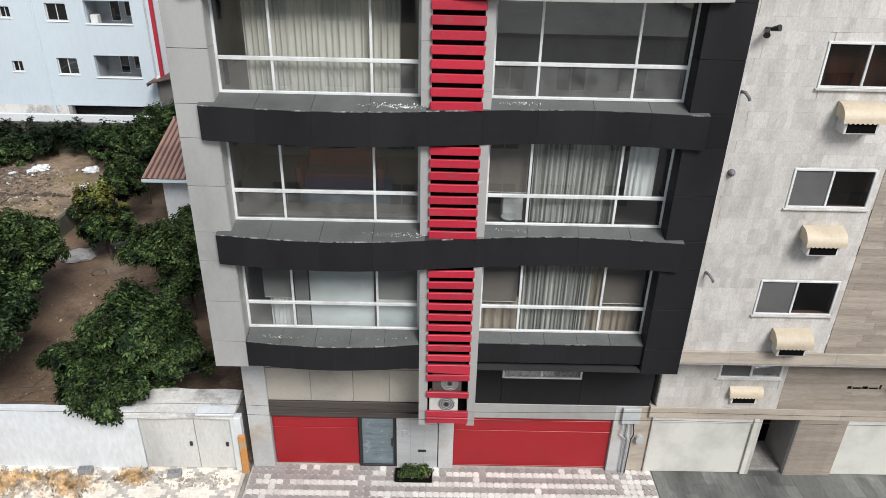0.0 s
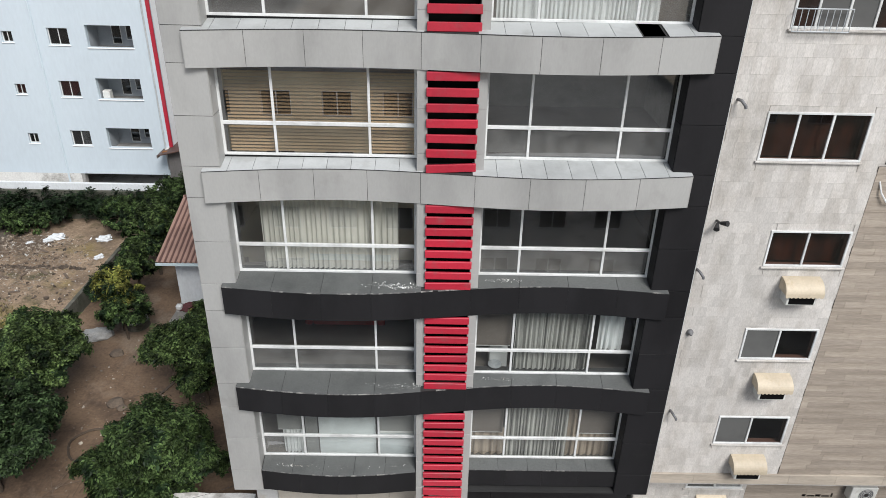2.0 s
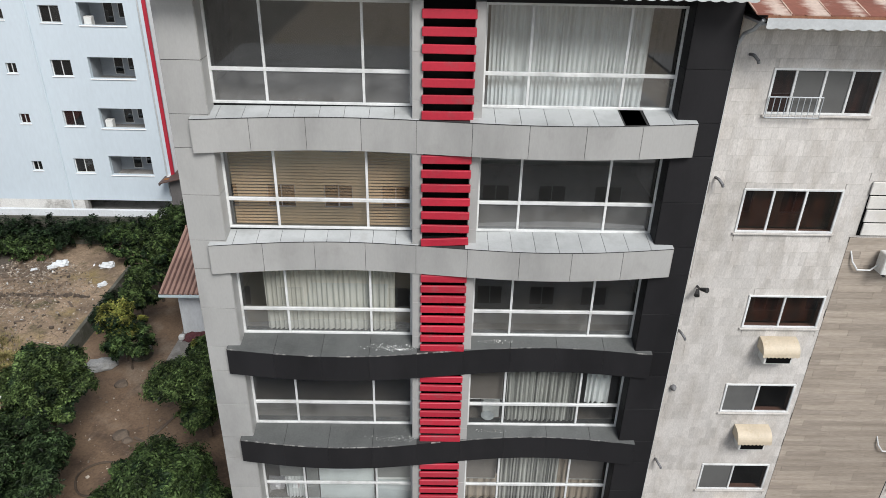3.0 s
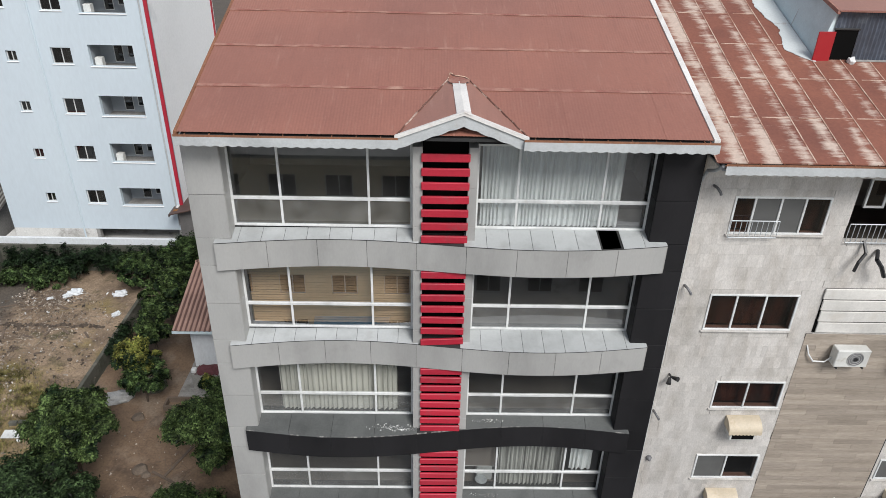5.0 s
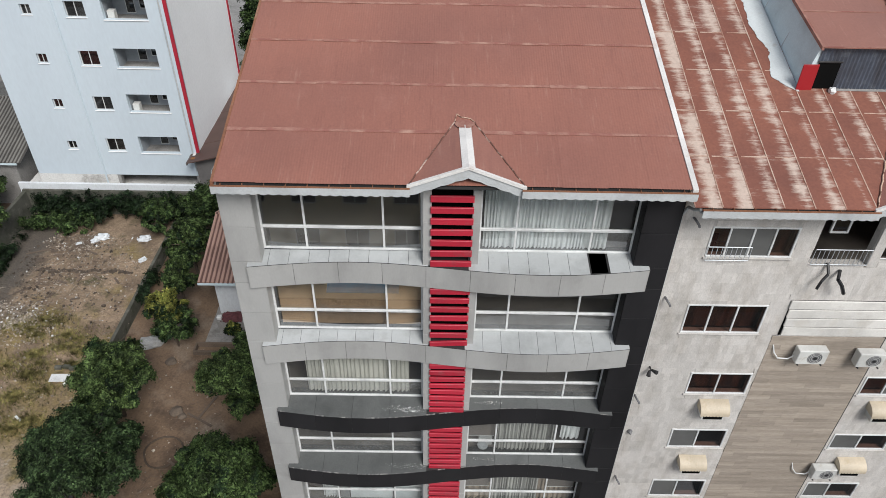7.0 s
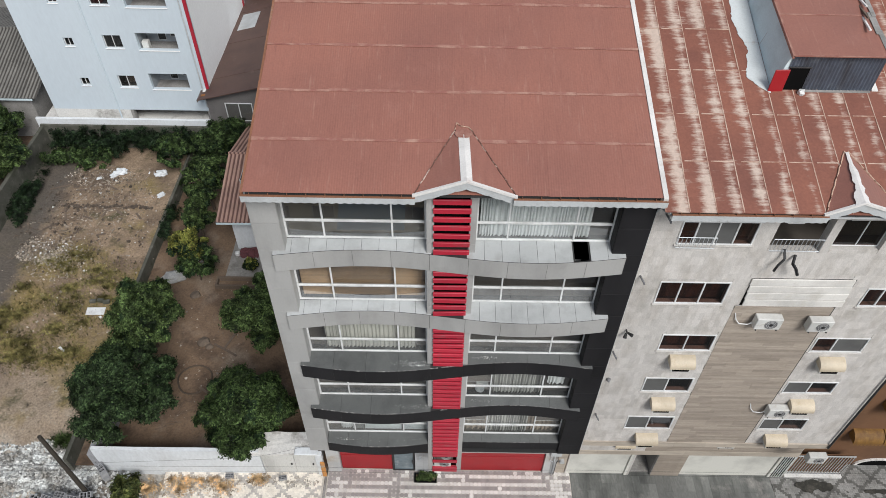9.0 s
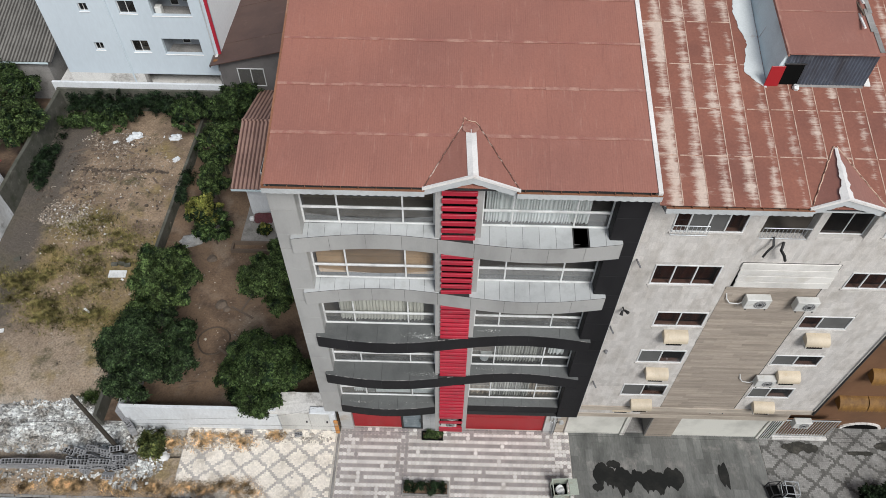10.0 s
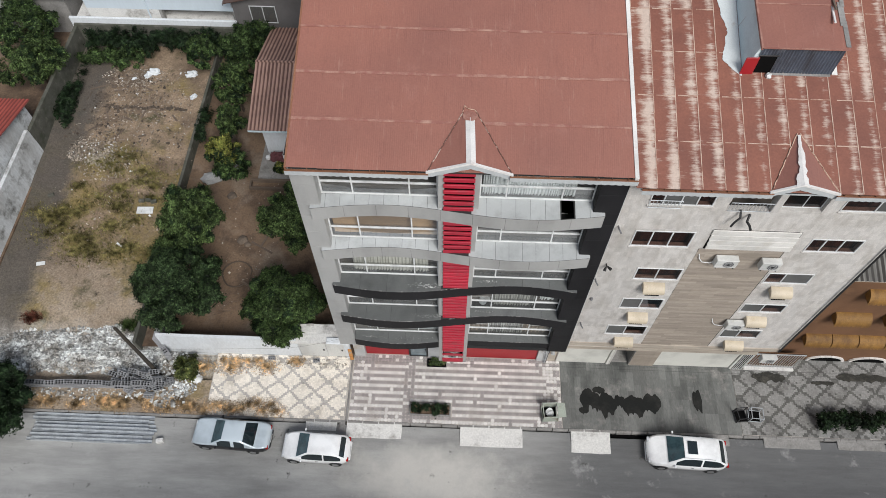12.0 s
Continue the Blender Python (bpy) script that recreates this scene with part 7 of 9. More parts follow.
for x, y, s, rz in ((-23.49, 39.9, 0.38, 10), (-23.9, 39.6, 0.28, 70), (-20.49, 39.78, 0.36, 20), (-19.88, 37.5, 0.24, 60), (-24.9, 39.2, 0.16, 30)):
    one = bmesh.new()
    bmesh.ops.create_icosphere(one, subdivisions=3, radius=s)
    for v in one.verts:
        v.co = Vector((v.co.x * 1.2, v.co.y * 0.8, v.co.z * 0.6)) * (1 + 0.5 * noise.noise(v.co * 4.0 / s * 0.4) + 0.5 * noise.noise(v.co * 9.0 / s * 0.4))
    ob = new("white_sack", data_of("white_sack", one, WALL_WHITE))
    ob.matrix_basis = pose(x, y, lot_height(x, y) + s * 0.3, 0, 0, rz)
    tagged(ob, "crumpled white sack dumped on bare ground", "sack", "dumped sacks")
for x, y, L, rz in ((-26.05, 35.6, 1.7, 112), (-23.3, 36.1, 1.7, 83), (-22.35, 35.75, 0.9, 140), (-25.6, 38.0, 1.1, 15), (-26.6, 34.2, 0.9, 40), (-20.9, 35.4, 0.8, 130), (-24.4, 35.2, 0.8, 160), (-27.4, 38.3, 1.4, 25), (-23.6, 38.2, 1.0, 150), (-24.6, 33.9, 0.7, 60), (-22.9, 33.6, 0.6, 20), (-12.3, 25.8, 2.2, 70), (-12.6, 24.7, 1.8, 150), (-12.9, 21.7, 1.5, 145)):
    ob = new("plank", data_of("plank", box(-L / 2, L / 2, -0.07, 0.07, 0, 0.04, 0.006), OLD_WOOD))
    ob.matrix_basis = pose(x, y, (lot_height(x, y) if x < -19 else garden_height(x, y)) + 0.01, 0, 2, rz)
    tagged(ob, "weathered loose timber plank on bare ground", "plank", "loose planks")
for x, y, rz in ((-21.06, 27.15, 4), (-26.87, 22.7, 12), (-22.1, 24.35, -35)):
    ob = new("white_board", data_of("white_board", box(-0.5, 0.5, -0.25, 0.25, 0, 0.04, 0.008), FRAME_WHITE))
    ob.matrix_basis = pose(x, y, lot_height(x, y) + 0.06, 4, 3, rz) @ Matrix.Diagonal((1.1, 1.1, 1, 1) if x > -21.5 else (0.55, 0.55, 1, 1) if x < -25 else (0.5, 0.25, 1, 1))
    tagged(ob, "white painted board lying on dry grass", "board", "white boards")
for x, y, rz in ((-21.5, 27.95, 3), (-21.05, 28.0, -6), (-20.65, 27.9, 12), (-28.0, 28.2, 20)):
    ob = new("lot_block", data_of("lot_block", box(-0.2, 0.2, -0.11, 0.11, 0, 0.2, 0.012), MOSSY))
    ob.matrix_basis = pose(x, y, lot_height(x, y) - 0.01, 0, 0, rz)
    tagged(ob, "weathered grey block lying on dry grass", "block", "blocks on the lot")


def swept(pts, r, n):
    """One unbroken round tube along the points, joined ring to ring."""
    bm = bmesh.new()
    pts = [Vector(p) for p in pts]
    rings = []
    for i, p in enumerate(pts):
        d = (pts[min(i + 1, len(pts) - 1)] - pts[max(i - 1, 0)]).normalized()
        side = d.cross(Vector((0, 0, 1))).normalized()
        up = side.cross(d)
        rings.append([bm.verts.new(p + (side * math.cos(a) + up * math.sin(a)) * r) for a in (2 * math.pi * k / n for k in range(n))])
    for a, b in zip(rings, rings[1:]):
        for k in range(n):
            bm.faces.new((a[k], a[(k + 1) % n], b[(k + 1) % n], b[k]))
    bm.faces.new(rings[0])
    bm.faces.new(rings[-1][::-1])
    return bm


# sunken frame, well ring, tarpaulin, cloth stall in the garden
fr_ = thing("timber_bed", (-12.9, 29.9, 0), "raised garden bed edged with dark boards", "garden bed")
for b in ((-14.3, -10.6, 29.45, 29.57), (-14.3, -10.6, 30.15, 30.27), (-14.3, -14.18, 29.57, 30.15), (-10.72, -10.6, 29.57, 30.15)):
    part("edging_board", box(*b, -0.5, -0.05, 0.008), OLD_WOOD, fr_)
hose = [(-13.9 + 0.95 * math.cos(t) * (1 + 0.05 * math.sin(3 * t)), 22.6 + 0.95 * math.sin(t), garden_height(-13.9 + 0.95 * math.cos(t), 22.6 + 0.95 * math.sin(t)) + 0.05) for t in (2 * math.pi * i / 30 for i in range(27))]
tagged(new("garden_hose", data_of("garden_hose", swept(hose, 0.05, 6), BARK)), "brown garden hose lying in a loop on soil", "hose")
one = bmesh.new()
bmesh.ops.create_icosphere(one, subdivisions=3, radius=0.75)
for v in one.verts:
    v.co = Vector((v.co.x * 1.1, v.co.y * 0.7, max(0, v.co.z) * 0.55)) * (1 + 0.25 * noise.noise(v.co * 4))
ob = new("tarpaulin", data_of("tarpaulin", one, material("grey_tarpaulin", (0.34, 0.34, 0.33), rough=0.7, amount=0.3, bump=0.6)))
ob.matrix_basis = pose(-17.1, 30.4, -0.36, 0, 0, 20)
tagged(ob, "crumpled grey tarpaulin over a heap", "tarpaulin")
well = thing("well_ring", (-15.39, 31.43, -0.4), "low round concrete well ring with a grey lid", "well")
part("ring", cyl((-15.39, 31.43, -0.6), (-15.39, 31.43, 0.0), 0.62, 0.62, 28), MOSSY, well)
part("lid", cyl((-15.39, 31.43, 0.002), (-15.39, 31.43, 0.07), 0.57, 0.55, 28), CONCRETE, well)
for x, y, r in ((-14.0, 25.25, 0.34), (-13.6, 24.9, 0.2), (-15.4, 28.85, 0.3)):
    one = bmesh.new()
    bmesh.ops.create_icosphere(one, subdivisions=2, radius=r)
    for v in one.verts:
        v.co = Vector((v.co.x * 1.2, v.co.y, v.co.z * 0.6)) * (1 + 0.35 * noise.noise(v.co * 5))
    ob = new("garden_stone", data_of("garden_stone", one, CLOD))
    ob.matrix_basis = pose(x, y, garden_height(x, y) + 0.05, 0, 0, 30)
    tagged(ob, "dark lump of stone lying on bare soil", "stone", "garden stones")
st = thing("cloth_table", (-12.6, 31.6, 0), "low brick stand with maroon cloths beside the house", "stand")
for i in range(3):
    part("stand_wall", box(-13.2 + i * 0.62, -12.62 + i * 0.62, 31.3, 32.1, -0.5, 0.62, 0.01), RENDER_WALL, st)
one = bmesh.new()
bmesh.ops.create_grid(one, x_segments=16, y_segments=12, size=0.5)
for v in one.verts:
    v.co = Vector((-12.35 + v.co.x * 1.3, 31.7 + v.co.y * 0.9, 0.78 + 0.16 * noise.noise(v.co * 5) - 0.2 * max(abs(v.co.x), abs(v.co.y))))
bmesh.ops.solidify(one, geom=one.faces[:], thickness=0.03)
part("cloth", one, CLOTH_RED, st, "crumpled maroon cloth")
part("white_pillow", box(-13.25, -12.95, 31.4, 31.7, 0.62, 0.9, 0.06), FRAME_WHITE, st)


def twigs(name, spots, count, lo, hi, mat, label, seed, zf):
    rng = np.random.default_rng(seed)
    one = bmesh.new()
    for _ in range(count):
        sx, sy, rx, ry = spots[rng.integers(len(spots))]
        x, y = sx + rx * rng.normal() * 0.5, sy + ry * rng.normal() * 0.5
        a, L = rng.random() * 6.283, lo + (hi - lo) * rng.random() ** 2
        z = zf(x, y) + 0.03
        cyl((x, y, z), (x + L * math.cos(a), y + L * math.sin(a), z + 0.12 * rng.random()), 0.014, 0.006, 4, one)
    tagged(new(name, data_of(name, one, mat)), label, "twigs", kind="stuff")


twigs("lot_twigs", [(-24, 38.0, 3.5, 2.6), (-25.8, 33.5, 2, 3), (-22, 29, 3, 4), (-24.8, 39.6, 1.5, 0.8)], 520, 0.3, 1.2, OLD_WOOD, "dry twigs and sticks strewn over the lot", 81, lot_height)
twigs("lot_sticks", [(-24, 38, 3.0, 2.5), (-25, 34, 2, 3)], 90, 0.25, 0.8, DEBRIS, "pale sticks and laths strewn over the lot", 83, lot_height)
twigs("garden_twigs", [(-12.3, 25.3, 1.2, 1.6), (-13.5, 20.5, 1.5, 1.5)], 60, 0.4, 1.4, OLD_WOOD, "dry twigs strewn on garden soil", 82, garden_height)

# hollow blocks of the fallen front wall
blk = bmesh.new()
gx, gy = (-0.2, -0.18, -0.07, -0.055, 0.055, 0.07, 0.18, 0.2), (-0.1, -0.085, -0.005, 0.005, 0.085, 0.1)
face_ = {(a, b): blk.verts.new((gx[a], gy[b], 0.2)) for a in range(8) for b in range(6)}
for a in range(7):
    for b in range(5):
        four = [face_[a, b], face_[a + 1, b], face_[a + 1, b + 1], face_[a, b + 1]]
        if a % 2 and b % 2:
            deep = [blk.verts.new((v.co.x, v.co.y, 0.08)) for v in four]
            for k in range(4):
                blk.faces.new((four[k], four[(k + 1) % 4], deep[(k + 1) % 4], deep[k]))
            blk.faces.new(deep).material_index = 1
        else:
            blk.faces.new(four)
foot = [blk.verts.new((x, y, 0)) for x, y in ((-0.2, -0.1), (0.2, -0.1), (0.2, 0.1), (-0.2, 0.1))]
rim = ([face_[a, 0] for a in range(8)], [face_[7, b] for b in range(6)], [face_[a, 5] for a in range(7, -1, -1)], [face_[0, b] for b in range(5, -1, -1)])
for k in range(4):
    blk.faces.new([foot[k], foot[(k + 1) % 4]] + rim[k][::-1])
blk.faces.new(foot[::-1])
BLOCK_ME = data_of("hollow_block", blk, [BLOCK, BLACK])
BIG = Matrix.Scale(1.4, 4)
ruin = thing("block_wall_ruin", (-21, 14.7, 0), "collapsed low wall of grey hollow blocks", "wall")
for i in range(14):
    for k in range(3):
        tip = random.uniform(8, 26) if k == 2 else random.uniform(-1, 3)
        piece("hollow_block", BLOCK_ME, ruin, pose(-24.9 + i * 0.57 + 0.14 * (k % 2) + random.uniform(-0.02, 0.02), 14.40 + 0.012 * i + random.uniform(-0.02, 0.02), 0.285 * k - 0.06, tip, random.uniform(-1, 1), random.uniform(-4, 4)) @ BIG)
for i in range(15):
    x = -16.75 - 0.2 * i
    piece("hollow_block", BLOCK_ME, ruin, pose(x, 14.62 + 0.35 * (i % 3) - 0.02 * i + random.uniform(-0.06, 0.06), 0.16 + 0.2 * (i % 3) + random.uniform(0.0, 0.1), random.uniform(8, 48), random.uniform(-10, 10), random.uniform(-22, 22)) @ BIG)
for i in range(10):
    x = -16.4 - abs(random.gauss(0, 1.2))
    piece("hollow_block", BLOCK_ME, ruin, pose(x, 14.72 + random.gauss(0, 0.25), 0.02, random.uniform(5, 60), random.uniform(-10, 10), random.uniform(-30, 30)) @ BIG)
for k in range(4):
    for i in range(2):
        piece("hollow_block", BLOCK_ME, ruin, pose(-17.15 + 0.30 * i + 0.03 * k, 16.9 - 0.36 * i, 0.285 * k - 0.05, random.uniform(-2, 8), 0, -48 + random.uniform(-5, 5)) @ BIG)

one = bmesh.new()
bmesh.ops.create_icosphere(one, subdivisions=3, radius=0.24)
for v in one.verts:
    v.co = Vector((v.co.x * 1.2, v.co.y, v.co.z * 0.8)) * (1 + 0.45 * noise.noise(v.co * 5))
ob = new("loose_bag", data_of("loose_bag", one, FRAME_WHITE))
ob.matrix_basis = pose(-14.75, 15.12, 0.1, 0, 0, 25)
tagged(ob, "crumpled white plastic bag beside a green bush", "bag")

# leaning timber pole and the thin wires along the street
pole = thing("timber_pole", (-17.1, 15.5, 0), "dark weathered leaning timber pole in the verge", "pole")
part("shaft", cyl((-17.2, 15.4, -0.2), (-17.95, 15.98, 5.2), 0.125, 0.095, 12), POLE_DARK, pole)


def wire(name, pts, sag, label):
    out = []
    for a, b in zip(pts, pts[1:]):
        a, b = Vector(a), Vector(b)
        for i in range(16):
            u = i / 16
            out.append(a.lerp(b, u) - Vector((0, 0, sag * 4 * u * (1 - u))))
    out.append(Vector(pts[-1]))
    tagged(new(name, data_of(name, tube(out, 0.005, 4), DARK_STEEL)), label, "cable", "street wires")


wire("overhead_wire", [(-45, 15.2, 3.6), (-5.5, 15.7, 3.0), (6.6, 15.75, 2.95), (24, 15.7, 3.2)], 0.12, "thin black overhead wire along the street")
wire("overhead_wire", [(-45, 15.0, 3.35), (-5.5, 15.6, 2.75), (6.6, 15.65, 2.75), (24, 15.6, 2.9)], 0.1, "thin black overhead wire along the street")
wire("overhead_wire", [(-45, 14.6, 3.2), (-9, 15.9, 3.4), (-5.3, 16.55, 4.0)], 0.25, "thin black wire running to the block")

# steel channel stack on the road
stack = thing("steel_channel_stack", (-20.4, 11.7, -0.12), "stack of long galvanised steel channels on the road", "steel stack")
for i in range(7):
    for j in range(3 if i < 4 else 2):
        L = random.uniform(6.4, 7.2)
        x0 = -23.9 + random.uniform(0, 0.5)
        y = 11.15 + i * 0.235 + random.uniform(-0.02, 0.02)
        z = -0.12 + j * 0.09
        ob = part("steel_channel", prism([(y, z), (y, z + 0.08), (y + 0.015, z + 0.08), (y + 0.015, z + 0.012), (y + 0.175, z + 0.012), (y + 0.175, z + 0.08), (y + 0.19, z + 0.08), (y + 0.19, z)], "x", x0, x0 + L), STEEL, stack)
ob = new("loose_block", data_of("loose_block", box(-0.2, 0.2, -0.12, 0.12, 0, 0.3, 0.02), CONCRETE_PALE))
ob.matrix_basis = pose(-16.1, 11.35, -0.12, 0, 0, 12)
tagged(ob, "pale concrete block lying on the road", "block")


# ---- planters, bins ----
def plant_bed(x0, x1, y0, y1, mat, leaf, label, seed, h):
    p = thing("planter", ((x0 + x1) / 2, (y0 + y1) / 2, 0), label, "planter")
    part("planter_edge", box(x0, x1, y0, y0 + 0.08, -0.05, 0.12, 0.01, box(x0, x1, y1 - 0.08, y1, -0.05, 0.12, 0.01, box(x0, x0 + 0.08, y0 + 0.08, y1 - 0.08, -0.05, 0.12, 0.01, box(x1 - 0.08, x1, y0 + 0.08, y1 - 0.08, -0.05, 0.12, 0.01)))), mat, p)
    part("soil", box(x0 + 0.08, x1 - 0.08, y0 + 0.08, y1 - 0.08, -0.05, 0.05), SOIL, p)
    rng = random.Random(seed)
    n = 4
    blobs = [((x0 + 0.15 + (x1 - x0 - 0.3) * (i + 0.5) / n, (y0 + y1) / 2 + rng.uniform(-0.08, 0.08), h * rng.uniform(0.4, 0.55)), (min(r, 0.45 * (y1 - y0)), min(r, 0.45 * (y1 - y0)), h * 0.5)) for i, r in enumerate((0.30, 0.24, 0.34, 0.28))]
    vs, fs = leaf_cloud(blobs, 2600, 0.085, seed)
    under(new("shrubs", data_raw("shrubs", vs, fs, leaf)), p)


plant_bed(-1.92, 0.52, 13.40, 14.15, CONCRETE, IVY_AND_SHADE, "low concrete planter with dark clipped shrubs", 61, 0.6)
plant_bed(-1.0, 0.15, 16.45, 16.95, BLACK, LEAF_MID, "dark trough planter with yellow-green bushes", 62, 0.32)


def bin_cage(x, y, rz, mat, label, lid):
    c = thing("refuse_cage", (0, 0, 0), label, "bin", "street refuse cages")
    for a, b in ((-0.42, -0.42), (0.42, -0.42), (0.42, 0.42), (-0.42, 0.42)):
        part("corner_post", box(a - 0.03, a + 0.03, b - 0.03, b + 0.03, 0, 0.85, 0.005), mat, c)
    for z in (0.1, 0.8):
        for b in (-0.42, 0.42):
            part("rail", box(-0.39, 0.39, b - 0.025, b + 0.025, z, z + 0.05, 0.004), mat, c)
            part("rail", box(b - 0.025, b + 0.025, -0.39, 0.39, z, z + 0.05, 0.004), mat, c)
    part("floor_plate", box(-0.39, 0.39, -0.39, 0.39, 0.12, 0.14), BLACK, c)
    for s in (-0.4, 0.4) if lid else ():
        part("side_sheet", box(-0.39, 0.39, s - 0.006, s + 0.006, 0.15, 0.8), mat, c)
    if lid:
        part("open_lid", box(0.44, 0.86, -0.42, 0.42, 0.78, 0.80, 0.005), mat, c)
        one = bmesh.new()
        bmesh.ops.create_icosphere(one, subdivisions=2, radius=0.26)
        for v in one.verts:
            v.co = Vector((v.co.x, v.co.y, v.co.z * 0.7 + 0.4)) * (1 + 0.2 * noise.noise(v.co * 6))
        part("refuse_bag", one, FRAME_WHITE, c)
    c.matrix_basis = pose(x, y, 0, 0, 0, rz) @ Matrix.Scale(1.0 if lid else 0.78, 4)


GREEN_GREY = material("grey_green_steel", (0.38, 0.42, 0.36), rough=0.6, amount=0.2, dirt=(0.25, 0.2, 0.15))
bin_cage(6.28, 13.75, 4, GREEN_GREY, "grey-green steel refuse cage with its lid open", True)
bin_cage(17.45, 14.05, 8, DARK_STEEL, "dark steel refuse cage on the pavement", False)
bin_cage(18.25, 14.08, -4, STEEL, "grey steel refuse cage on the pavement", False)


# ---- parked cars ----
def car(name, x, y, length, width, height, paint, label, keys, cuts, heading, sunroof=False, low_black=False, blunt=0.34):
    """A lofted shell along +x, nose at -x, wheels on z = 0. keys: top line as (place, height) shares; cuts: where glass begins and ends."""
    c = thing(name, (0, 0, 0), label, "car", "parked cars")
    L, W, H = length, width / 2, height
    cowl, roof0, roof1, tail = cuts
    us = sorted({round(u, 4) for u in [i / 46 for i in range(47)] + [0.008, 0.992, cowl, roof0, roof1, tail]})
    tops = np.interp(us, [k[0] for k in keys], [k[1] * H for k in keys])
    tops = [tops[max(0, i - 1)] * 0.2 + tops[i] * 0.6 + tops[min(len(us) - 1, i + 1)] * 0.2 for i in range(len(us))]
    belt = 0.62 * H

    def half(u):
        d = abs(2 * u - 1)
        return W * (1 - blunt * d ** (9 if blunt > 0.3 else 13) - 0.06 * d ** 3)

    def section(u, top):
        w = half(u)
        zb = min(belt, top - 0.035)
        rise = top - zb
        yr = w * 0.94 - 0.40 * max(0.0, rise - 0.04)
        low = 0.20 + 0.14 * abs(2 * u - 1) ** 8
        return [(w * 0.84, low), (w * 0.97, low + 0.08), (w, 0.36 * H), (w * 0.995, zb * 0.86), (w * 0.945, zb), (w * 0.94 - (w * 0.94 - yr) * 0.5, zb + rise * 0.5), (yr + 0.012, zb + rise * 0.86), (yr * 0.86, top - 0.02 * min(1, rise * 3)), (yr * 0.45, top - 0.004), (0.0, top)]

    rows = [section(u, t) for u, t in zip(us, tops)]

    def at(i, j, s):
        return Vector((-L / 2 + L * us[i], s * rows[i][j][0], rows[i][j][1]))

    one = bmesh.new()
    m = len(rows[0])
    grid = [[one.verts.new(at(i, j, -1)) for j in range(m)] + [one.verts.new(at(i, j, 1)) for j in range(m - 2, -1, -1)] for i in range(len(us))]
    for p, q in zip(grid, grid[1:]):
        for j in range(len(p) - 1):
            f = one.faces.new((p[j], q[j], q[j + 1], p[j + 1]))
            z = f.calc_center_median().z
            # side faces below the belt take black instead of the body paint
            if low_black and z < 0.60 * H and (j < 4 or j >= len(p) - 5):
                f.material_index = 1
        one.faces.new((p[0], p[-1], q[-1], q[0])).material_index = 1
    one.faces.new(grid[0])
    one.faces.new(grid[-1][::-1])
    bmesh.ops.recalc_face_normals(one, faces=one.faces[:])
    part("body", one, [paint, CAR_BLACK], c, "", True)

    def glass(name, i0, i1, j0, j1, sides, mat=CAR_GLASS):
        """A skin 8 mm off the shell between two stations and two lines of the section."""
        o = bmesh.new()
        js = list(range(j0, j1 + 1))
        line = [(j, -1) for j in js] if sides == -1 else [(j, 1) for j in js] if sides == 1 else [(j, -1) for j in js] + [(j, 1) for j in js[::-1][1:]]
        pts = []
        for i in range(i0, i1 + 1):
            row = []
            for j, sd in line:
                p = at(i, j, sd)
                a = at(min(i + 1, len(us) - 1), j, sd) - at(max(i - 1, 0), j, sd)
                k = at(i, min(j + 1, m - 1), sd) - at(i, max(j - 1, 0), sd) if j < m - 1 else Vector((0, -sd, 0))
                nrm = a.cross(k).normalized()
                if nrm.dot(p - Vector((p.x, 0, 0.3 * H))) < 0:
                    nrm = -nrm
                row.append(o.verts.new(p + nrm * 0.009))
            pts.append(row)
        for p, q in zip(pts, pts[1:]):
            for k in range(len(p) - 1):
                o.faces.new((p[k], q[k], q[k + 1], p[k + 1]))
        bmesh.ops.recalc_face_normals(o, faces=o.faces[:])
        return part(name, o, mat, c, "", True)

    def near(u):
        return min(range(len(us)), key=lambda i: abs(us[i] - u))

    glass("windscreen", near(cowl + 0.012), near(roof0 - 0.004), 7, m - 1, 0, CAR_SCREEN)
    glass("rear_window", near(roof1 + 0.012), near(tail - 0.012), 7, m - 1, 0)
    mid = (roof0 + roof1) / 2 + 0.01
    for sd in (-1, 1):
        glass("side_window", near(cowl + 0.10), near(mid - 0.012), 4, 6, sd)
        glass("side_window", near(mid + 0.012), near(roof1 + 0.045), 4, 6, sd)
        part("wing_mirror", box(-L / 2 + L * (cowl + 0.07), -L / 2 + L * (cowl + 0.07) + 0.10, min(sd * (W - 0.03), sd * (W + 0.13)), max(sd * (W - 0.03), sd * (W + 0.13)), belt - 0.02, belt + 0.09, 0.03), CAR_BLACK if low_black else paint, c)
        part("headlight", box(-L / 2 + 0.035, -L / 2 + 0.30, min(sd * W * 0.45, sd * W * 0.80), max(sd * W * 0.45, sd * W * 0.80), 0.36 * H, 0.455 * H, 0.03), LAMP_CLEAR, c)
        part("tail_light", box(L / 2 - 0.14, L / 2 - 0.015, min(sd * W * 0.55, sd * W * 0.82), max(sd * W * 0.55, sd * W * 0.82), 0.44 * H, 0.54 * H, 0.02), LAMP_RED, c)
        for u in (0.185, 0.80):
            cx, cy, r = -L / 2 + L * u, sd * (W - 0.09), 0.31
            part("wheel_arch", cyl((cx, sd * (W * 0.9), r + 0.03), (cx, sd * (W * 1.002), r + 0.03), r + 0.06, r + 0.05, 24), CAR_BLACK, c)
            wheel = part("wheel", cyl((cx, cy - 0.1, r), (cx, cy + 0.1, r), r, r, 24), TYRE, c)
            part("rim", cyl((cx, cy + sd * 0.101, r), (cx, cy + sd * 0.118, r), 0.20, 0.17, 16), RIM, wheel)
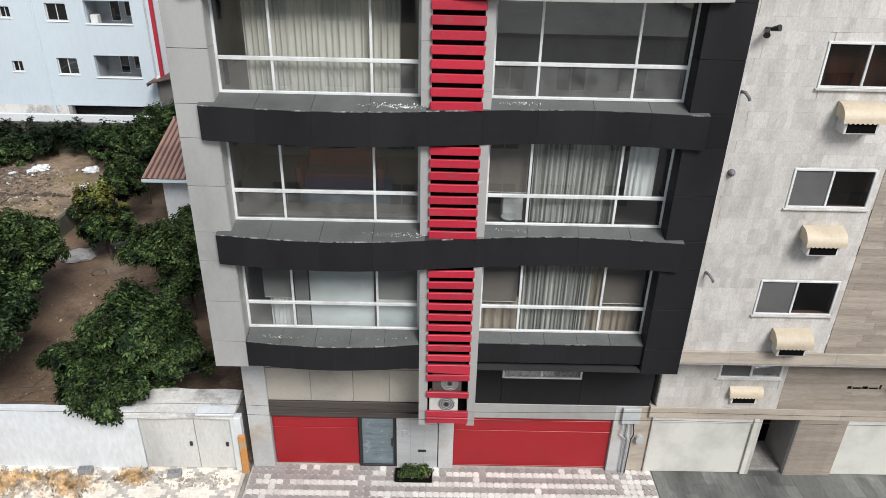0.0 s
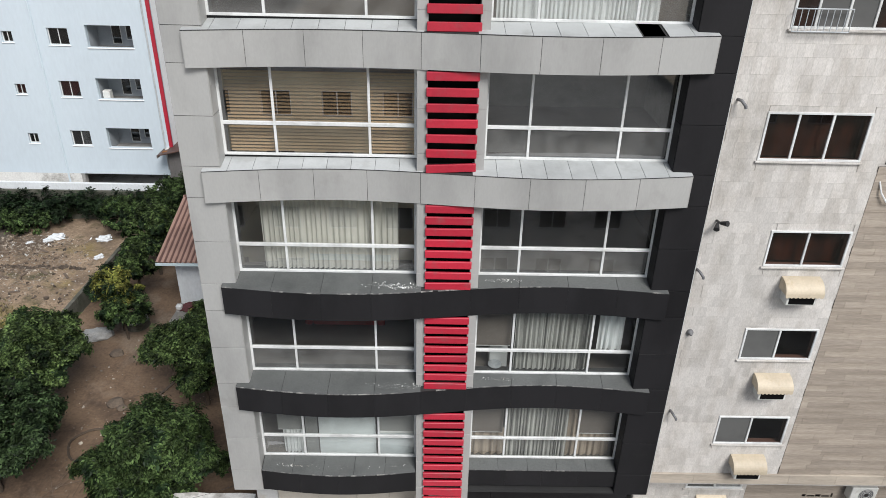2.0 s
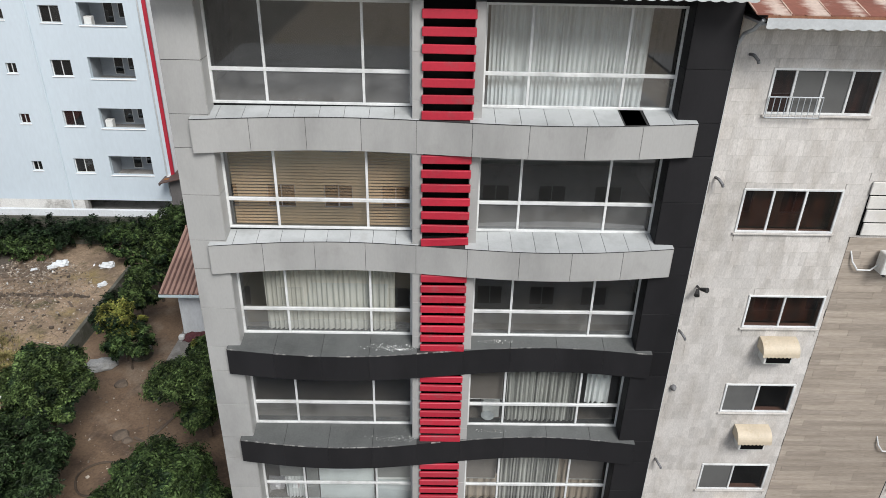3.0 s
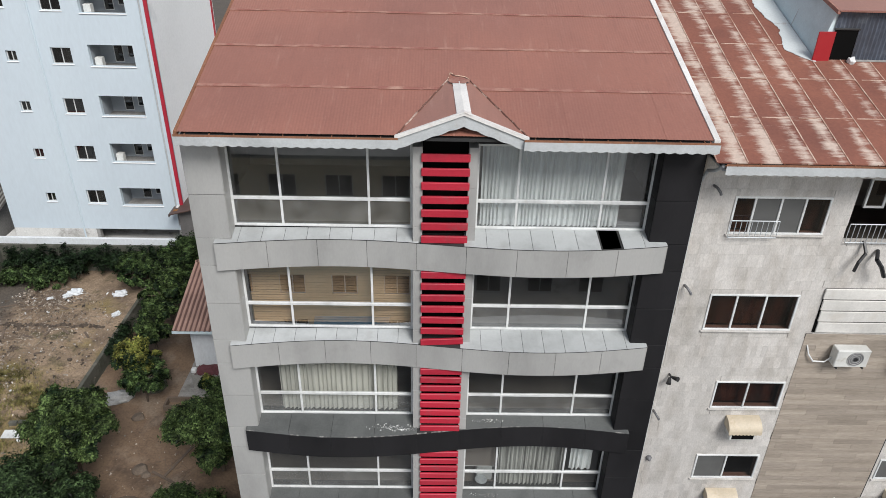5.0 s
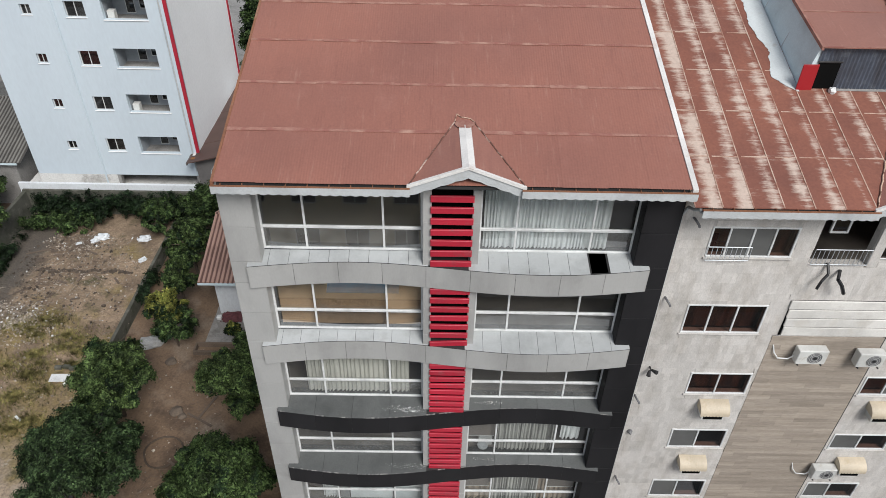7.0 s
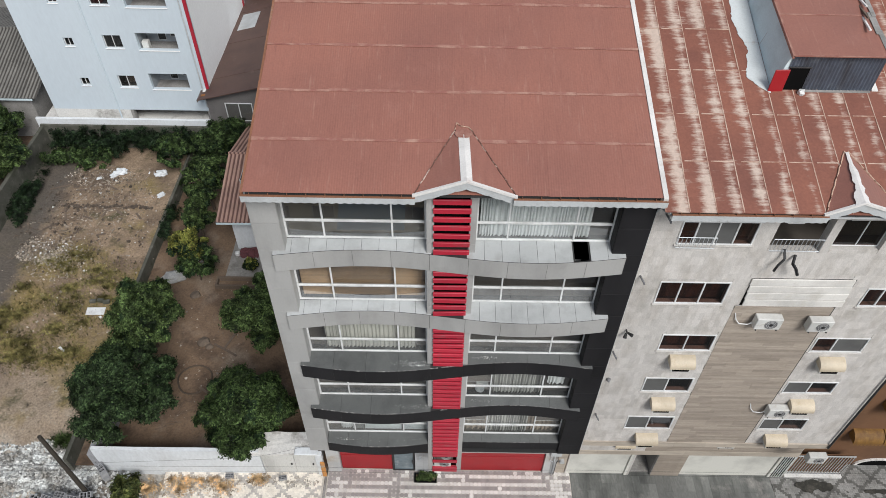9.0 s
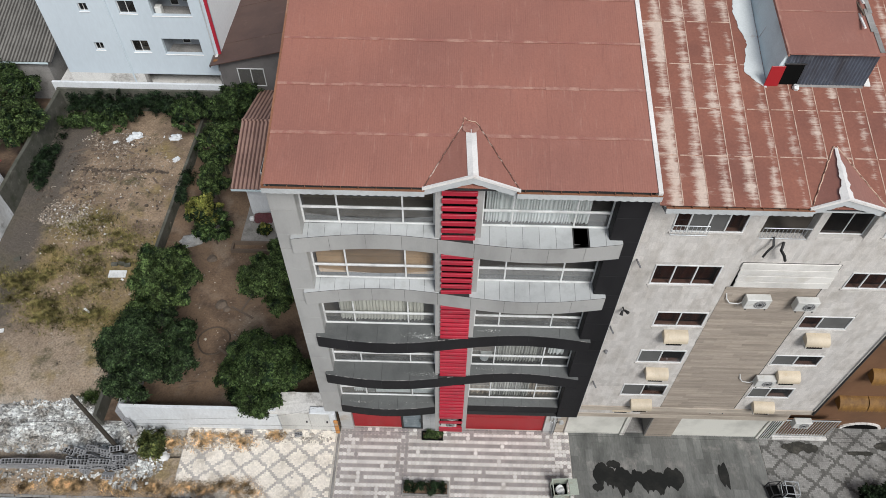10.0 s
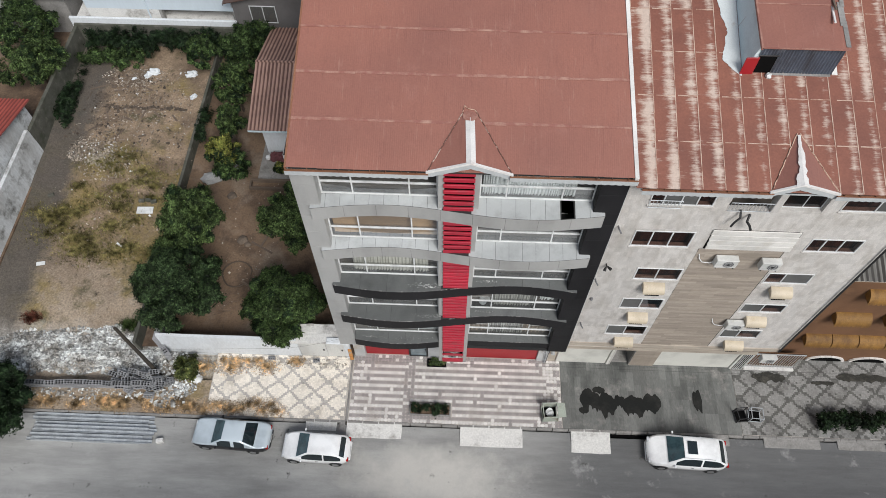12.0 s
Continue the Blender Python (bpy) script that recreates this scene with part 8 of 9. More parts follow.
        part("door_handle", box(0.02 * L, 0.02 * L + 0.16, min(sd * W * 0.985, sd * (W + 0.02)), max(sd * W * 0.985, sd * (W + 0.02)), 0.50 * H, 0.52 * H, 0.008), CAR_BLACK, c)
    part("front_bumper", box(-L / 2 - 0.03, -L / 2 + 0.16, -W * 0.62, W * 0.62, 0.25, 0.44, 0.06), CAR_BLACK if low_black else paint, c)
    part("rear_bumper", box(L / 2 - 0.16, L / 2 + 0.04, -W * 0.64, W * 0.64, 0.27, 0.48, 0.06), CAR_BLACK if low_black else paint, c)
    part("number_plate", box(L / 2 + 0.035, L / 2 + 0.05, -0.25, 0.25, 0.5, 0.6, 0.004), FRAME_WHITE, c)
    for k in (-0.14, 0.12):
        part("wiper", tube([(-L / 2 + L * (cowl + 0.012), k * width, float(np.interp(cowl + 0.012, us, tops)) + 0.02), (-L / 2 + L * (cowl + 0.05), k * width - 0.32, float(np.interp(cowl + 0.05, us, tops)) + 0.012)], 0.008, 5), CAR_BLACK, c)
    if sunroof:
        part("sunroof", box(-0.20, 0.32, -0.36, 0.36, H * 0.985, H + 0.014, 0.008), CAR_GLASS, c)
        for sd in (-1, 1):
            part("roof_rail", tube([(-0.5 + i * 0.25, sd * 0.60, H - 0.05 + (0.03 if 0 < i < 7 else 0)) for i in range(8)], 0.016, 6), STEEL, c)
    c.matrix_basis = pose(x, y, -0.12, 0, 0, heading)
    return c


CAR_SCREEN = material("blue_tinted_windscreen", (0.055, 0.10, 0.115), (0.03, 0.055, 0.065), rough=0.05, bump=0, amount=0.1, big=2.5, spec=0.8)
SALOON = ((0, 0.36), (0.015, 0.46), (0.05, 0.52), (0.24, 0.60), (0.275, 0.63), (0.42, 0.975), (0.50, 1.0), (0.62, 0.99), (0.68, 0.955), (0.83, 0.66), (0.86, 0.645), (0.97, 0.63), (0.99, 0.58), (1, 0.42))
HATCH = ((0, 0.34), (0.02, 0.44), (0.06, 0.50), (0.20, 0.585), (0.235, 0.62), (0.41, 0.965), (0.52, 1.0), (0.76, 0.97), (0.84, 0.92), (0.945, 0.66), (0.975, 0.60), (1, 0.40))
car("sedan_car", -11.9, 11.76, 4.45, 1.68, 1.40, CAR_SILVER, "silver-blue four-door saloon with black lower sides", SALOON, (0.27, 0.43, 0.68, 0.84), -3, low_black=True, blunt=0.24)
car("hatchback_car", -7.0, 11.2, 3.84, 1.66, 1.42, CAR_WHITE, "small white five-door hatchback car", HATCH, (0.235, 0.42, 0.85, 0.955), -2)
car("crossover_car", 13.85, 11.7, 4.45, 1.82, 1.62, CAR_WHITE, "white crossover car with a dark sunroof", HATCH, (0.235, 0.42, 0.86, 0.955), -2, sunroof=True)

# ---- behind the flats' windows ----


# dark streaks put the shaded gaps between folds into the colour
CURTAIN_GREY = material("grey_sheer_fold_shade", (0.60, 0.60, 0.565), (0.15, 0.15, 0.14), rough=0.9, big=1.6, fine=8, amount=0.2, bump=0.05, patch=(0.40, 0.62), stretch=(9, 1, 0.12))
BLIND_TAUPE = material("taupe_blind_fabric", (0.19, 0.165, 0.145), rough=0.9, amount=0.06, big=0.6)


def curtain(x0, x1, y, z0, z1, mat, pitch, label, amp=0.042):
    n = int((x1 - x0) / pitch * 8)
    one = bmesh.new()
    rng = random.Random(int(x0 * 100 + z0 * 10))
    ph = 0.0
    pr = None
    for i in range(n + 1):
        x = x0 + (x1 - x0) * i / n
        ph += 2 * math.pi / 8 * rng.uniform(0.6, 1.4) * (0.55 + 1.5 * abs(noise.noise(Vector((x * 1.9, z0, 4.0)))))
        d = amp * math.sin(ph) * (0.55 + 0.9 * abs(noise.noise(Vector((x * 2.3, z0, 0.0)))))
        cur = (one.verts.new((x, y + d * 0.6, z1)), one.verts.new((x + 0.3 * d, y + d * 1.2, (z0 + z1) / 2)), one.verts.new((x + 0.5 * d, y + d * 1.4, z0)))
        if pr:
            one.faces.new((pr[0], cur[0], cur[1], pr[1]))
            one.faces.new((pr[1], cur[1], cur[2], pr[2]))
        pr = cur
    tagged(new("curtain", data_of("curtain", one, mat, True)), label, "curtain", "curtains in the flats")


CY = 16.72
CLOTH_SOFA = material("dark_red_upholstery", (0.50, 0.05, 0.045), rough=0.9, amount=0.15)
curtain(1.45, 5.05, CY, MID[4] - 0.95, MID[4] + 1.7, CURTAIN_WHITE, 0.11, "pale white sheer curtain drawn across a window")
curtain(-4.25, -0.75, CY, MID[2] - 0.95, MID[2] + 1.6, CURTAIN, 0.115, "cream sheer curtain hanging in folds")
curtain(2.45, 4.6, CY, MID[1] - 0.95, MID[1] + 1.6, CURTAIN_GREY, 0.10, "grey sheer curtain in tight folds")
curtain(4.75, 5.45, CY, MID[1] - 0.1, MID[1] + 1.6, CURTAIN_WHITE, 0.15, "short white lace curtain")
curtain(2.40, 4.25, CY, MID[0] - 0.95, MID[0] + 1.6, CURTAIN_GREY, 0.10, "grey sheer curtain in tight folds")
curtain(1.4, 2.45, CY + 0.10, MID[0] - 0.95, MID[0] + 0.1, CURTAIN_BROWN, 0.17, "brown curtain gathered beside a sheer")
curtain(4.15, 5.6, CY + 0.10, MID[0] - 0.95, MID[0] + 1.6, CURTAIN_BROWN, 0.17, "brown curtain gathered beside a sheer")
curtain(2.3, 4.5, GF + 0.22, 2.6, 3.7, CURTAIN, 0.15, "grey sheer curtain in tight folds")
curtain(-4.30, -3.68, CY + 0.06, MID[0] - 0.95, MID[0] + 0.05, CURTAIN_WHITE, 0.13, "short white sheer curtain in a lower sash")


def drop_blind(x0, x1, z0, z1, mat, label):
    b = thing("roller_blind", ((x0 + x1) / 2, CY, z1), label, "blind", "blinds in the flats")
    part("fabric", box(x0, x1, CY - 0.005, CY + 0.005, z0, z1), mat, b)
    part("roller", cyl((x0, CY, z1), (x1, CY, z1), 0.035, 0.035, 10), FRAME_WHITE, b)
    part("bottom_bar", box(x0, x1, CY - 0.012, CY + 0.012, z0 - 0.02, z0, 0.004), FRAME_WHITE, b)


drop_blind(1.38, 2.31, MID[0] + 0.02, MID[0] + 1.4, BLIND_TAUPE, "taupe fabric roller blind half drawn")
drop_blind(4.58, 5.66, MID[0] + 0.02, MID[0] + 1.4, BLIND_TAUPE, "taupe fabric roller blind half drawn")
drop_blind(-4.42, -3.66, MID[0] + 0.02, MID[0] + 1.4, ROLLER, "grey fabric roller blind half drawn")
drop_blind(-3.60, -3.24, MID[0] - 0.9, MID[0] + 1.4, ROLLER, "narrow grey fabric blind drawn down")
drop_blind(-3.20, -1.5, MID[0] - 0.9, MID[0] + 1.4, material("white_blind", (0.78, 0.82, 0.82), rough=0.9, amount=0.04, big=0.6), "white fabric roller blind drawn down")
# added pale sheet: stands in for the reflection in this lower pane
drop_blind(-1.42, -0.35, MID[0] - 0.9, MID[0] - 0.05, material("pale_painted_reflection", (0.66, 0.71, 0.72), rough=0.9, amount=0.04), "pale sheet painting the reflection in the lower sash")
drop_blind(-1.42, -0.35, MID[0] - 0.0, MID[0] + 1.4, ROLLER, "grey fabric roller blind half drawn")
# added sofa: a stand-in for the red blob in this window
sofa = thing("red_sofa", (-2.6, 19.6, MID[1] - 0.98), "added dark red sofa giving a window its red blob", "sofa")
part("seat", box(-3.6, -1.6, 19.0, 19.8, MID[1] - 0.98, MID[1] - 0.55, 0.06), CLOTH_SOFA, sofa)
part("backrest", box(-3.6, -1.6, 19.8, 20.05, MID[1] - 0.98, MID[1] - 0.1, 0.06), CLOTH_SOFA, sofa)
for x in (-3.85, -1.58):
    part("armrest", box(x, x + 0.23, 19.0, 20.05, MID[1] - 0.98, MID[1] - 0.35, 0.05), CLOTH_SOFA, sofa)
drop_blind(1.38, 2.34, MID[1] + 0.0, MID[1] + 1.4, BLIND_TAUPE, "taupe fabric roller blind half drawn")
vb = thing("venetian_blind", (-2.5, CY, MID[3]), "tan slatted venetian blind across the window", "blind")
me = data_of("blind_slat", box(-4.75, -0.35, -0.032, 0.032, -0.003, 0.003), BLIND_TAN)
for i in range(28):
    piece("blind_slat", me, vb, pose(0, CY + 0.02, MID[3] - 0.75 + 0.082 * i, 38 + random.uniform(-4, 4), 0, 0))
cooker = thing("white_cooker", (2.0, 17.3, MID[1] - 0.98), "white enamelled kitchen appliance by the window", "appliance")
part("body", box(1.80, 2.32, 17.02, 17.55, MID[1] - 0.98, MID[1] - 0.22, 0.02), FRAME_WHITE, cooker)
part("worktop", box(1.78, 2.34, 17.0, 17.57, MID[1] - 0.218, MID[1] - 0.19, 0.006), STEEL, cooker)
tub = thing("ornament_bowl", (1.75, 16.85, MID[1] - 0.7), "dark metal bowl standing on an indoor sill", "bowl")
part("bowl", cyl((1.95, 16.82, MID[1] - 0.98), (1.95, 16.82, MID[1] - 0.74), 0.12, 0.19, 16), DARK_STEEL, tub)
part("rim", cyl((1.95, 16.82, MID[1] - 0.738), (1.95, 16.82, MID[1] - 0.715), 0.20, 0.20, 16), STEEL, tub)

# ---- across the street, behind the camera: what the windows mirror ----


def opposite(x0, x1, y, h, mat, label, floors):
    b = thing("opposite_building", ((x0 + x1) / 2, y, 0), label, "building")
    holes = []
    for k in range(floors):
        for i in range(int((x1 - x0) / 3.0)):
            xx = x0 + 1.0 + i * 3.0
            holes.append((xx, xx + 1.5, 1.2 + 3.1 * k, 2.5 + 3.1 * k))
    part("wall", pierced_wall(x0, x1, y - 0.25, y, 0, h, holes), mat, b)
    # black sheet painting the unlit rooms of the opposite house
    part("inner_wall", box(x0, x1, y - 1.4, y - 1.3, 0, h - 0.1), BLACK, b)
    part("roof", box(x0 - 0.2, x1 + 0.2, y - 14, y + 0.3, h, h + 0.2, 0.02), CONCRETE, b)
    for hx0, hx1, hz0, hz1 in holes:
        window_unit(b, hx0, hx1, y - 0.1, hz0, hz1, ((hx0 + hx1) / 2,), None, GLASS_DARK)
    return b


opposite(-12.5, 1.5, -2.2, 12.8, CREAM_WALL, "cream plastered building across the street", 4)
# unseen blue sheet, added to give the mirror panes their blue patch
awning = thing("street_awning", (-4.4, -1.6, 2.0), "added pale blue sheet, only mirrored in the windows", "awning")
part("canopy", prism([(-2.19, 2.75), (-2.19, 2.80), (-0.3, 2.25), (-0.3, 2.20)], "x", -6.6, -2.2), material("pale_blue_mirrored_sheet", (0.30, 0.56, 0.72), rough=0.7, amount=0.1), awning)
for x in (-6.5, -4.4, -2.3):
    part("strut", cyl((x, -2.18, 1.8), (x, -0.35, 2.2), 0.02, 0.02, 6), DARK_STEEL, awning)
opposite(1.8, 14.5, -2.6, 10.0, CONCRETE_PALE, "grey plastered building across the street", 3)
opposite(-28, -12.8, -2.5, 9.6, CONCRETE_PALE, "plain grey building across the street", 3)
opposite(14.8, 32, -2.5, 12.6, CREAM_WALL, "plain cream building across the street", 4)

# ---- small repeated pieces of walls and pavements ----


def free_of(x0, x1, z0, z1, holes):
    """Parts of a tile that are not over an opening: None if it lies within one."""
    for h in holes:
        if x1 > h[0] and x0 < h[1] and z1 > h[2] and z0 < h[3]:
            if x0 >= h[0] and x1 <= h[1]:
                if z0 >= h[2] and z1 <= h[3]:
                    return None
                if z0 < h[2]:
                    z1 = h[2]
                else:
                    z0 = h[3]
            elif x0 < h[0]:
                x1 = h[0]
            else:
                x0 = h[1]
    return (x0, x1, z0, z1) if x1 - x0 > 0.04 and z1 - z0 > 0.04 else None


# travertine tiles: 300 of their own, the rest joined
rng = random.Random(5)
tiles = []
z = 4.545
row = 0
while z < 19.85:
    h = rng.choice((0.3, 0.4, 0.3))
    x = NX0 + 0.18 - rng.random() * 0.2
    while x < NX1:
        w = rng.choice((0.15, 0.15, 0.2, 0.3))
        t = free_of(max(x, NX0 + 0.18) + 0.0004, min(x + w, NX1) - 0.0004, z + 0.0004, min(z + h, 19.88) - 0.0004, HOLES + [STRIP, (10.80, 14.45, 14.66, 16.15)])
        if t:
            tiles.append(t)
        x += w
    z += h
    row += 1


def tile_box(vs, fs, x0, x1, y0, y1, z0, z1, b=0.0008):
    k = len(vs)
    vs += [(x0, y1, z0), (x1, y1, z0), (x1, y1, z1), (x0, y1, z1), (x0 + b, y0, z0 + b), (x1 - b, y0, z0 + b), (x1 - b, y0, z1 - b), (x0 + b, y0, z1 - b)]
    fs += [(k + 4, k + 5, k + 6, k + 7), (k, k + 1, k + 5, k + 4), (k + 1, k + 2, k + 6, k + 5), (k + 2, k + 3, k + 7, k + 6), (k + 3, k, k + 4, k + 7)]


near = [t for t in tiles if t[1] < 9.3 and 6.2 < t[2] < 18][:300]
chosen = set(near)
cache = {}
for t in near:
    w, h = round(t[1] - t[0], 2), round(t[3] - t[2], 2)
    if (w, h) not in cache:
        vs, fs = [], []
        tile_box(vs, fs, 0, w, -0.014, 0.0, 0, h)
        cache[(w, h)] = data_raw("stone_tile", vs, fs, STONE)
    piece("stone_tile", cache[(w, h)], nb_wall, Matrix.Translation((t[0], NBY + 0.02 - rng.random() * 0.001, t[2])))
vs, fs = [], []
for t in tiles:
    if t not in chosen:
        d = rng.random() * 0.001
        tile_box(vs, fs, t[0], t[1], NBY + 0.006 - d, NBY + 0.02, t[2], t[3])
tagged(under(new("stone_tiling", data_raw("stone_tiling", vs, fs, STONE)), nb_wall), kind="stuff")
# travertine on the ground floor
vs, fs = [], []
for z0, z1 in ((1.725, 4.06),):
    for i in range(52):
        for j in range(6):
            x0 = 6.95 + i * 0.226
            t = free_of(x0 + 0.0005, min(x0 + 0.2255, NX1), z0 + j * 0.39 + 0.0005, z0 + (j + 1) * 0.39 - 0.0005, [LOW_WIN, (10.62, 18.55, 1.5, 4.2)])
            if t:
                tile_box(vs, fs, t[0], t[1], LOW - 0.014, LOW, t[2], t[3])
tagged(under(new("stone_tiling", data_raw("stone_tiling", vs, fs, STONE)), nb_low), kind="stuff")

# wood-look tile strip, and the same below the string course
strip = part("tile_strip", box(STRIP[0], STRIP[1], NBY + 0.004, NBY + 0.02, STRIP[2], STRIP[3]), JOINT, stone_block, "brown wood-look tile strip")
plank = {}
rows = 50
ph = (STRIP[3] - STRIP[2]) / rows
for j in range(rows):
    x = STRIP[0] - rng.randrange(12) * 0.1
    while x < STRIP[1]:
        a, b = max(x, STRIP[0]), min(x + 1.2, STRIP[1])
        if b - a > 0.08:
            w = round(b - a, 1)
            if w not in plank:
                vs, fs = [], []
                tile_box(vs, fs, 0.001, w - 0.001, -0.012, 0.0, 0.001, ph - 0.001, 0.0015)
                plank[w] = data_raw("plank_tile", vs, fs, PLANK_TILE)
            piece("plank_tile", plank[w], strip, Matrix.Translation((a, NBY + 0.006 - rng.random() * 0.003, STRIP[2] + j * ph)))
        x += 1.2
low_strip = part("tile_strip", box(10.62, 18.5, LOW - 0.006, LOW - 0.001, 1.725, 4.06), JOINT, stone_block)
vs, fs = [], []
for j in range(12):
    x = 10.62 - rng.random()
    while x < 18.5:
        a, b = max(x, 10.62), min(x + 1.2, 18.5)
        tile_box(vs, fs, a + 0.001, b - 0.001, LOW - 0.02, LOW - 0.006, 1.727 + j * 0.194 + 0.001, 1.727 + (j + 1) * 0.194 - 0.001)
        x += 1.2
for i in range(5):
    tile_box(vs, fs, 11.5 + i * 0.298, 11.797 + i * 0.298, LOW - 0.016, LOW, -0.99, 1.30)
tagged(under(new("plank_tiling", data_raw("plank_tiling", vs, fs, PLANK_TILE)), low_strip), kind="stuff")


# octagonal pavers
def octagon(vs, fs, x, y, r, z, c=0.42, depth=0.04):
    k = len(vs)
    e = r * c
    ring = [(-e, -r), (e, -r), (r, -e), (r, e), (e, r), (-e, r), (-r, e), (-r, -e)]
    vs += [(x + a * 0.98, y + b * 0.98, z) for a, b in ring] + [(x + a, y + b, z - depth) for a, b in ring]
    fs.append(tuple(k + i for i in range(8)))
    fs += [(k + 8 + i, k + 8 + (i + 1) % 8, k + (i + 1) % 8, k + i) for i in range(8)]


PITCH = 0.208
middle = bpy.data.objects["pavement_middle"]
two = []
for m in (PAVER_WHITE, PAVER_GREY):
    vs, fs = [], []
    octagon(vs, fs, 0, 0, PITCH / 2 - 0.002, 0.0)
    two.append(data_raw("paver", vs, fs, m))
joined = [([], []), ([], [])]
count = 0
nx, ny = int(12.5 / PITCH), int(4.2 / PITCH)
for j in range(ny):
    y = KERB_Y + 0.13 + j * PITCH
    for i in range(nx):
        x = -5.45 + (i + 0.5) * PITCH
        if -1.95 < x < 0.55 and 13.37 < y < 14.18:
            continue
        band = j % 2
        if -2.25 < x < -1.75 or y > 16.75 and x < 0.3:
            band = 1 if rng.random() < 0.8 else 0
        elif x > 5.9:
            band = 1 if rng.random() < 0.35 else 0
        elif rng.random() < 0.05:
            band = 1 - band
        zz = rng.uniform(-0.004, 0.004)
        if y > 15.4 and -1.5 < x < 3.9 and count < 300:
            piece("paver", two[band], middle, Matrix.Translation((x, y, zz)))
            count += 1
        else:
            octagon(*joined[band], x, y, PITCH / 2 - 0.002, zz)
for (vs, fs), m in zip(joined, (PAVER_WHITE, PAVER_GREY)):
    tagged(under(new("paving", data_raw("paving", vs, fs, m)), middle), kind="stuff")


PAVER_WORN = material("worn_grey_paver", (0.29, 0.285, 0.27), (0.17, 0.165, 0.155), rough=0.8, big=0.8, fine=14, amount=0.2, bump=0.1, island=0.15, dirt=(0.12, 0.115, 0.10), dirt_scale=0.45, dirt_span=(0.58, 0.72))
PAVER_MOSS = material("mossy_dark_paver", (0.13, 0.127, 0.117), rough=0.85, big=0.8, fine=14, amount=0.2, bump=0.1, island=0.15)


def ogee_paving(owner, x0, x1, y0, y1, ox, oy, px, py, a, b, worn):
    """Octagonal pavers laid as pale quatrefoils in a darker trellis."""
    sets = [([], []), ([], [])]
    half = PITCH / 2
    for j in range(int((y1 - y0) / half)):
        for i in range(int((x1 - x0) / half)):
            x, y = x0 + (i + 0.5) * half, y0 + (j + 0.5) * half
            u, v = (x - ox) / px, (y - oy) / py
            du, dv = abs(u - round(u)), abs(v - round(v))
            dark = abs(du + dv - 0.5 - 0.02 * math.cos(8 * math.pi * du)) < 0.085
            if rng.random() < worn:
                dark = rng.random() < 0.5
            octagon(*sets[1 if dark else 0], x, y, half / 2 - 0.0008, rng.uniform(-0.003, 0.003), 0.86)
    for (vs, fs), m in zip(sets, (a, b)):
        tagged(under(new("paving", data_raw("paving", vs, fs, m)), owner), kind="stuff")


ogee_paving(bpy.data.objects["pavement_left"], -13.85, -5.65, KERB_Y + 0.05, 17.0, -10.594, 15.254, 7.12 * PITCH, 6.05 * PITCH, PAVER_CREAM, PAVER_ASH, 0.004)
ogee_paving(bpy.data.objects["pavement_far_right"], 17.45, 34, KERB_Y + 0.05, 17.85, 17.45 + 4.5 * PITCH, KERB_Y + 0.05 + 4.5 * PITCH, 7.12 * PITCH, 6.05 * PITCH, PAVER_WORN, PAVER_MOSS, 0.03)

# stone slabs of the forecourt and its wet stains
slabs = {}
for i in range(26):
    x = 7.07 + i * 0.398
    y = KERB_Y + 0.02
    while y < 17.55:
        L = rng.choice((0.8, 1.2, 1.2))
        b = min(y + L, 17.58)
        w = round(b - y, 1)
        if w >= 0.2:
            if w not in slabs:
                vs, fs = [], []
                k = 0
                vs += [(0.0015, 0.0015, 0), (0.3965, 0.0015, 0), (0.3965, w - 0.0015, 0), (0.0015, w - 0.0015, 0), (0, 0, -0.03), (0.398, 0, -0.03), (0.398, w, -0.03), (0, w, -0.03)]
                fs += [(0, 1, 2, 3), (4, 5, 1, 0), (5, 6, 2, 1), (6, 7, 3, 2), (7, 4, 0, 3)]
                slabs[w] = data_raw("stone_slab", vs, fs, NB_PAVING)
            piece("stone_slab", slabs[w], forecourt, Matrix.Translation((x, y, rng.uniform(-0.002, 0.003))))
        y = b if w >= 0.2 else 18


def stain(cx, cy, rx, ry, seed, label, m=None):
    """Spilt liquid: a ragged pool with runs down the slope to the kerb."""
    one = bmesh.new()
    z = 0.006 + 0.0013 * seed
    n = int(rx * 2 / 0.04)
    top, low = [], []
    for i in range(n + 1):
        u = -1 + 2 * i / n
        half = ry * max(0.0, 1 - abs(u) ** 2.6) ** 0.5
        x = cx + rx * u
        f = x / min(1.0, rx)
        a = 0.5 * noise.noise(Vector((1.7 * f, seed, 0))) + 0.2 * noise.noise(Vector((6.5 * f, seed, 3)))
        b = 0.6 * noise.noise(Vector((1.9 * f, seed, 7))) + 0.9 * max(0.0, noise.noise(Vector((4.5 * f, seed, 11))))
        up, dn = cy + half * (0.85 + a) + 0.01, cy - half * (0.85 + b) - 0.01
        low.append(one.verts.new((x, dn, z)))
        top.append(one.verts.new((x, up, z)))
    for i in range(n):
        one.faces.new((low[i], low[i + 1], top[i + 1], top[i]))
    tagged(new("wet_stain", data_of("wet_stain", one, m or WET)), label, "stain", "stains on the forecourt", "stuff")


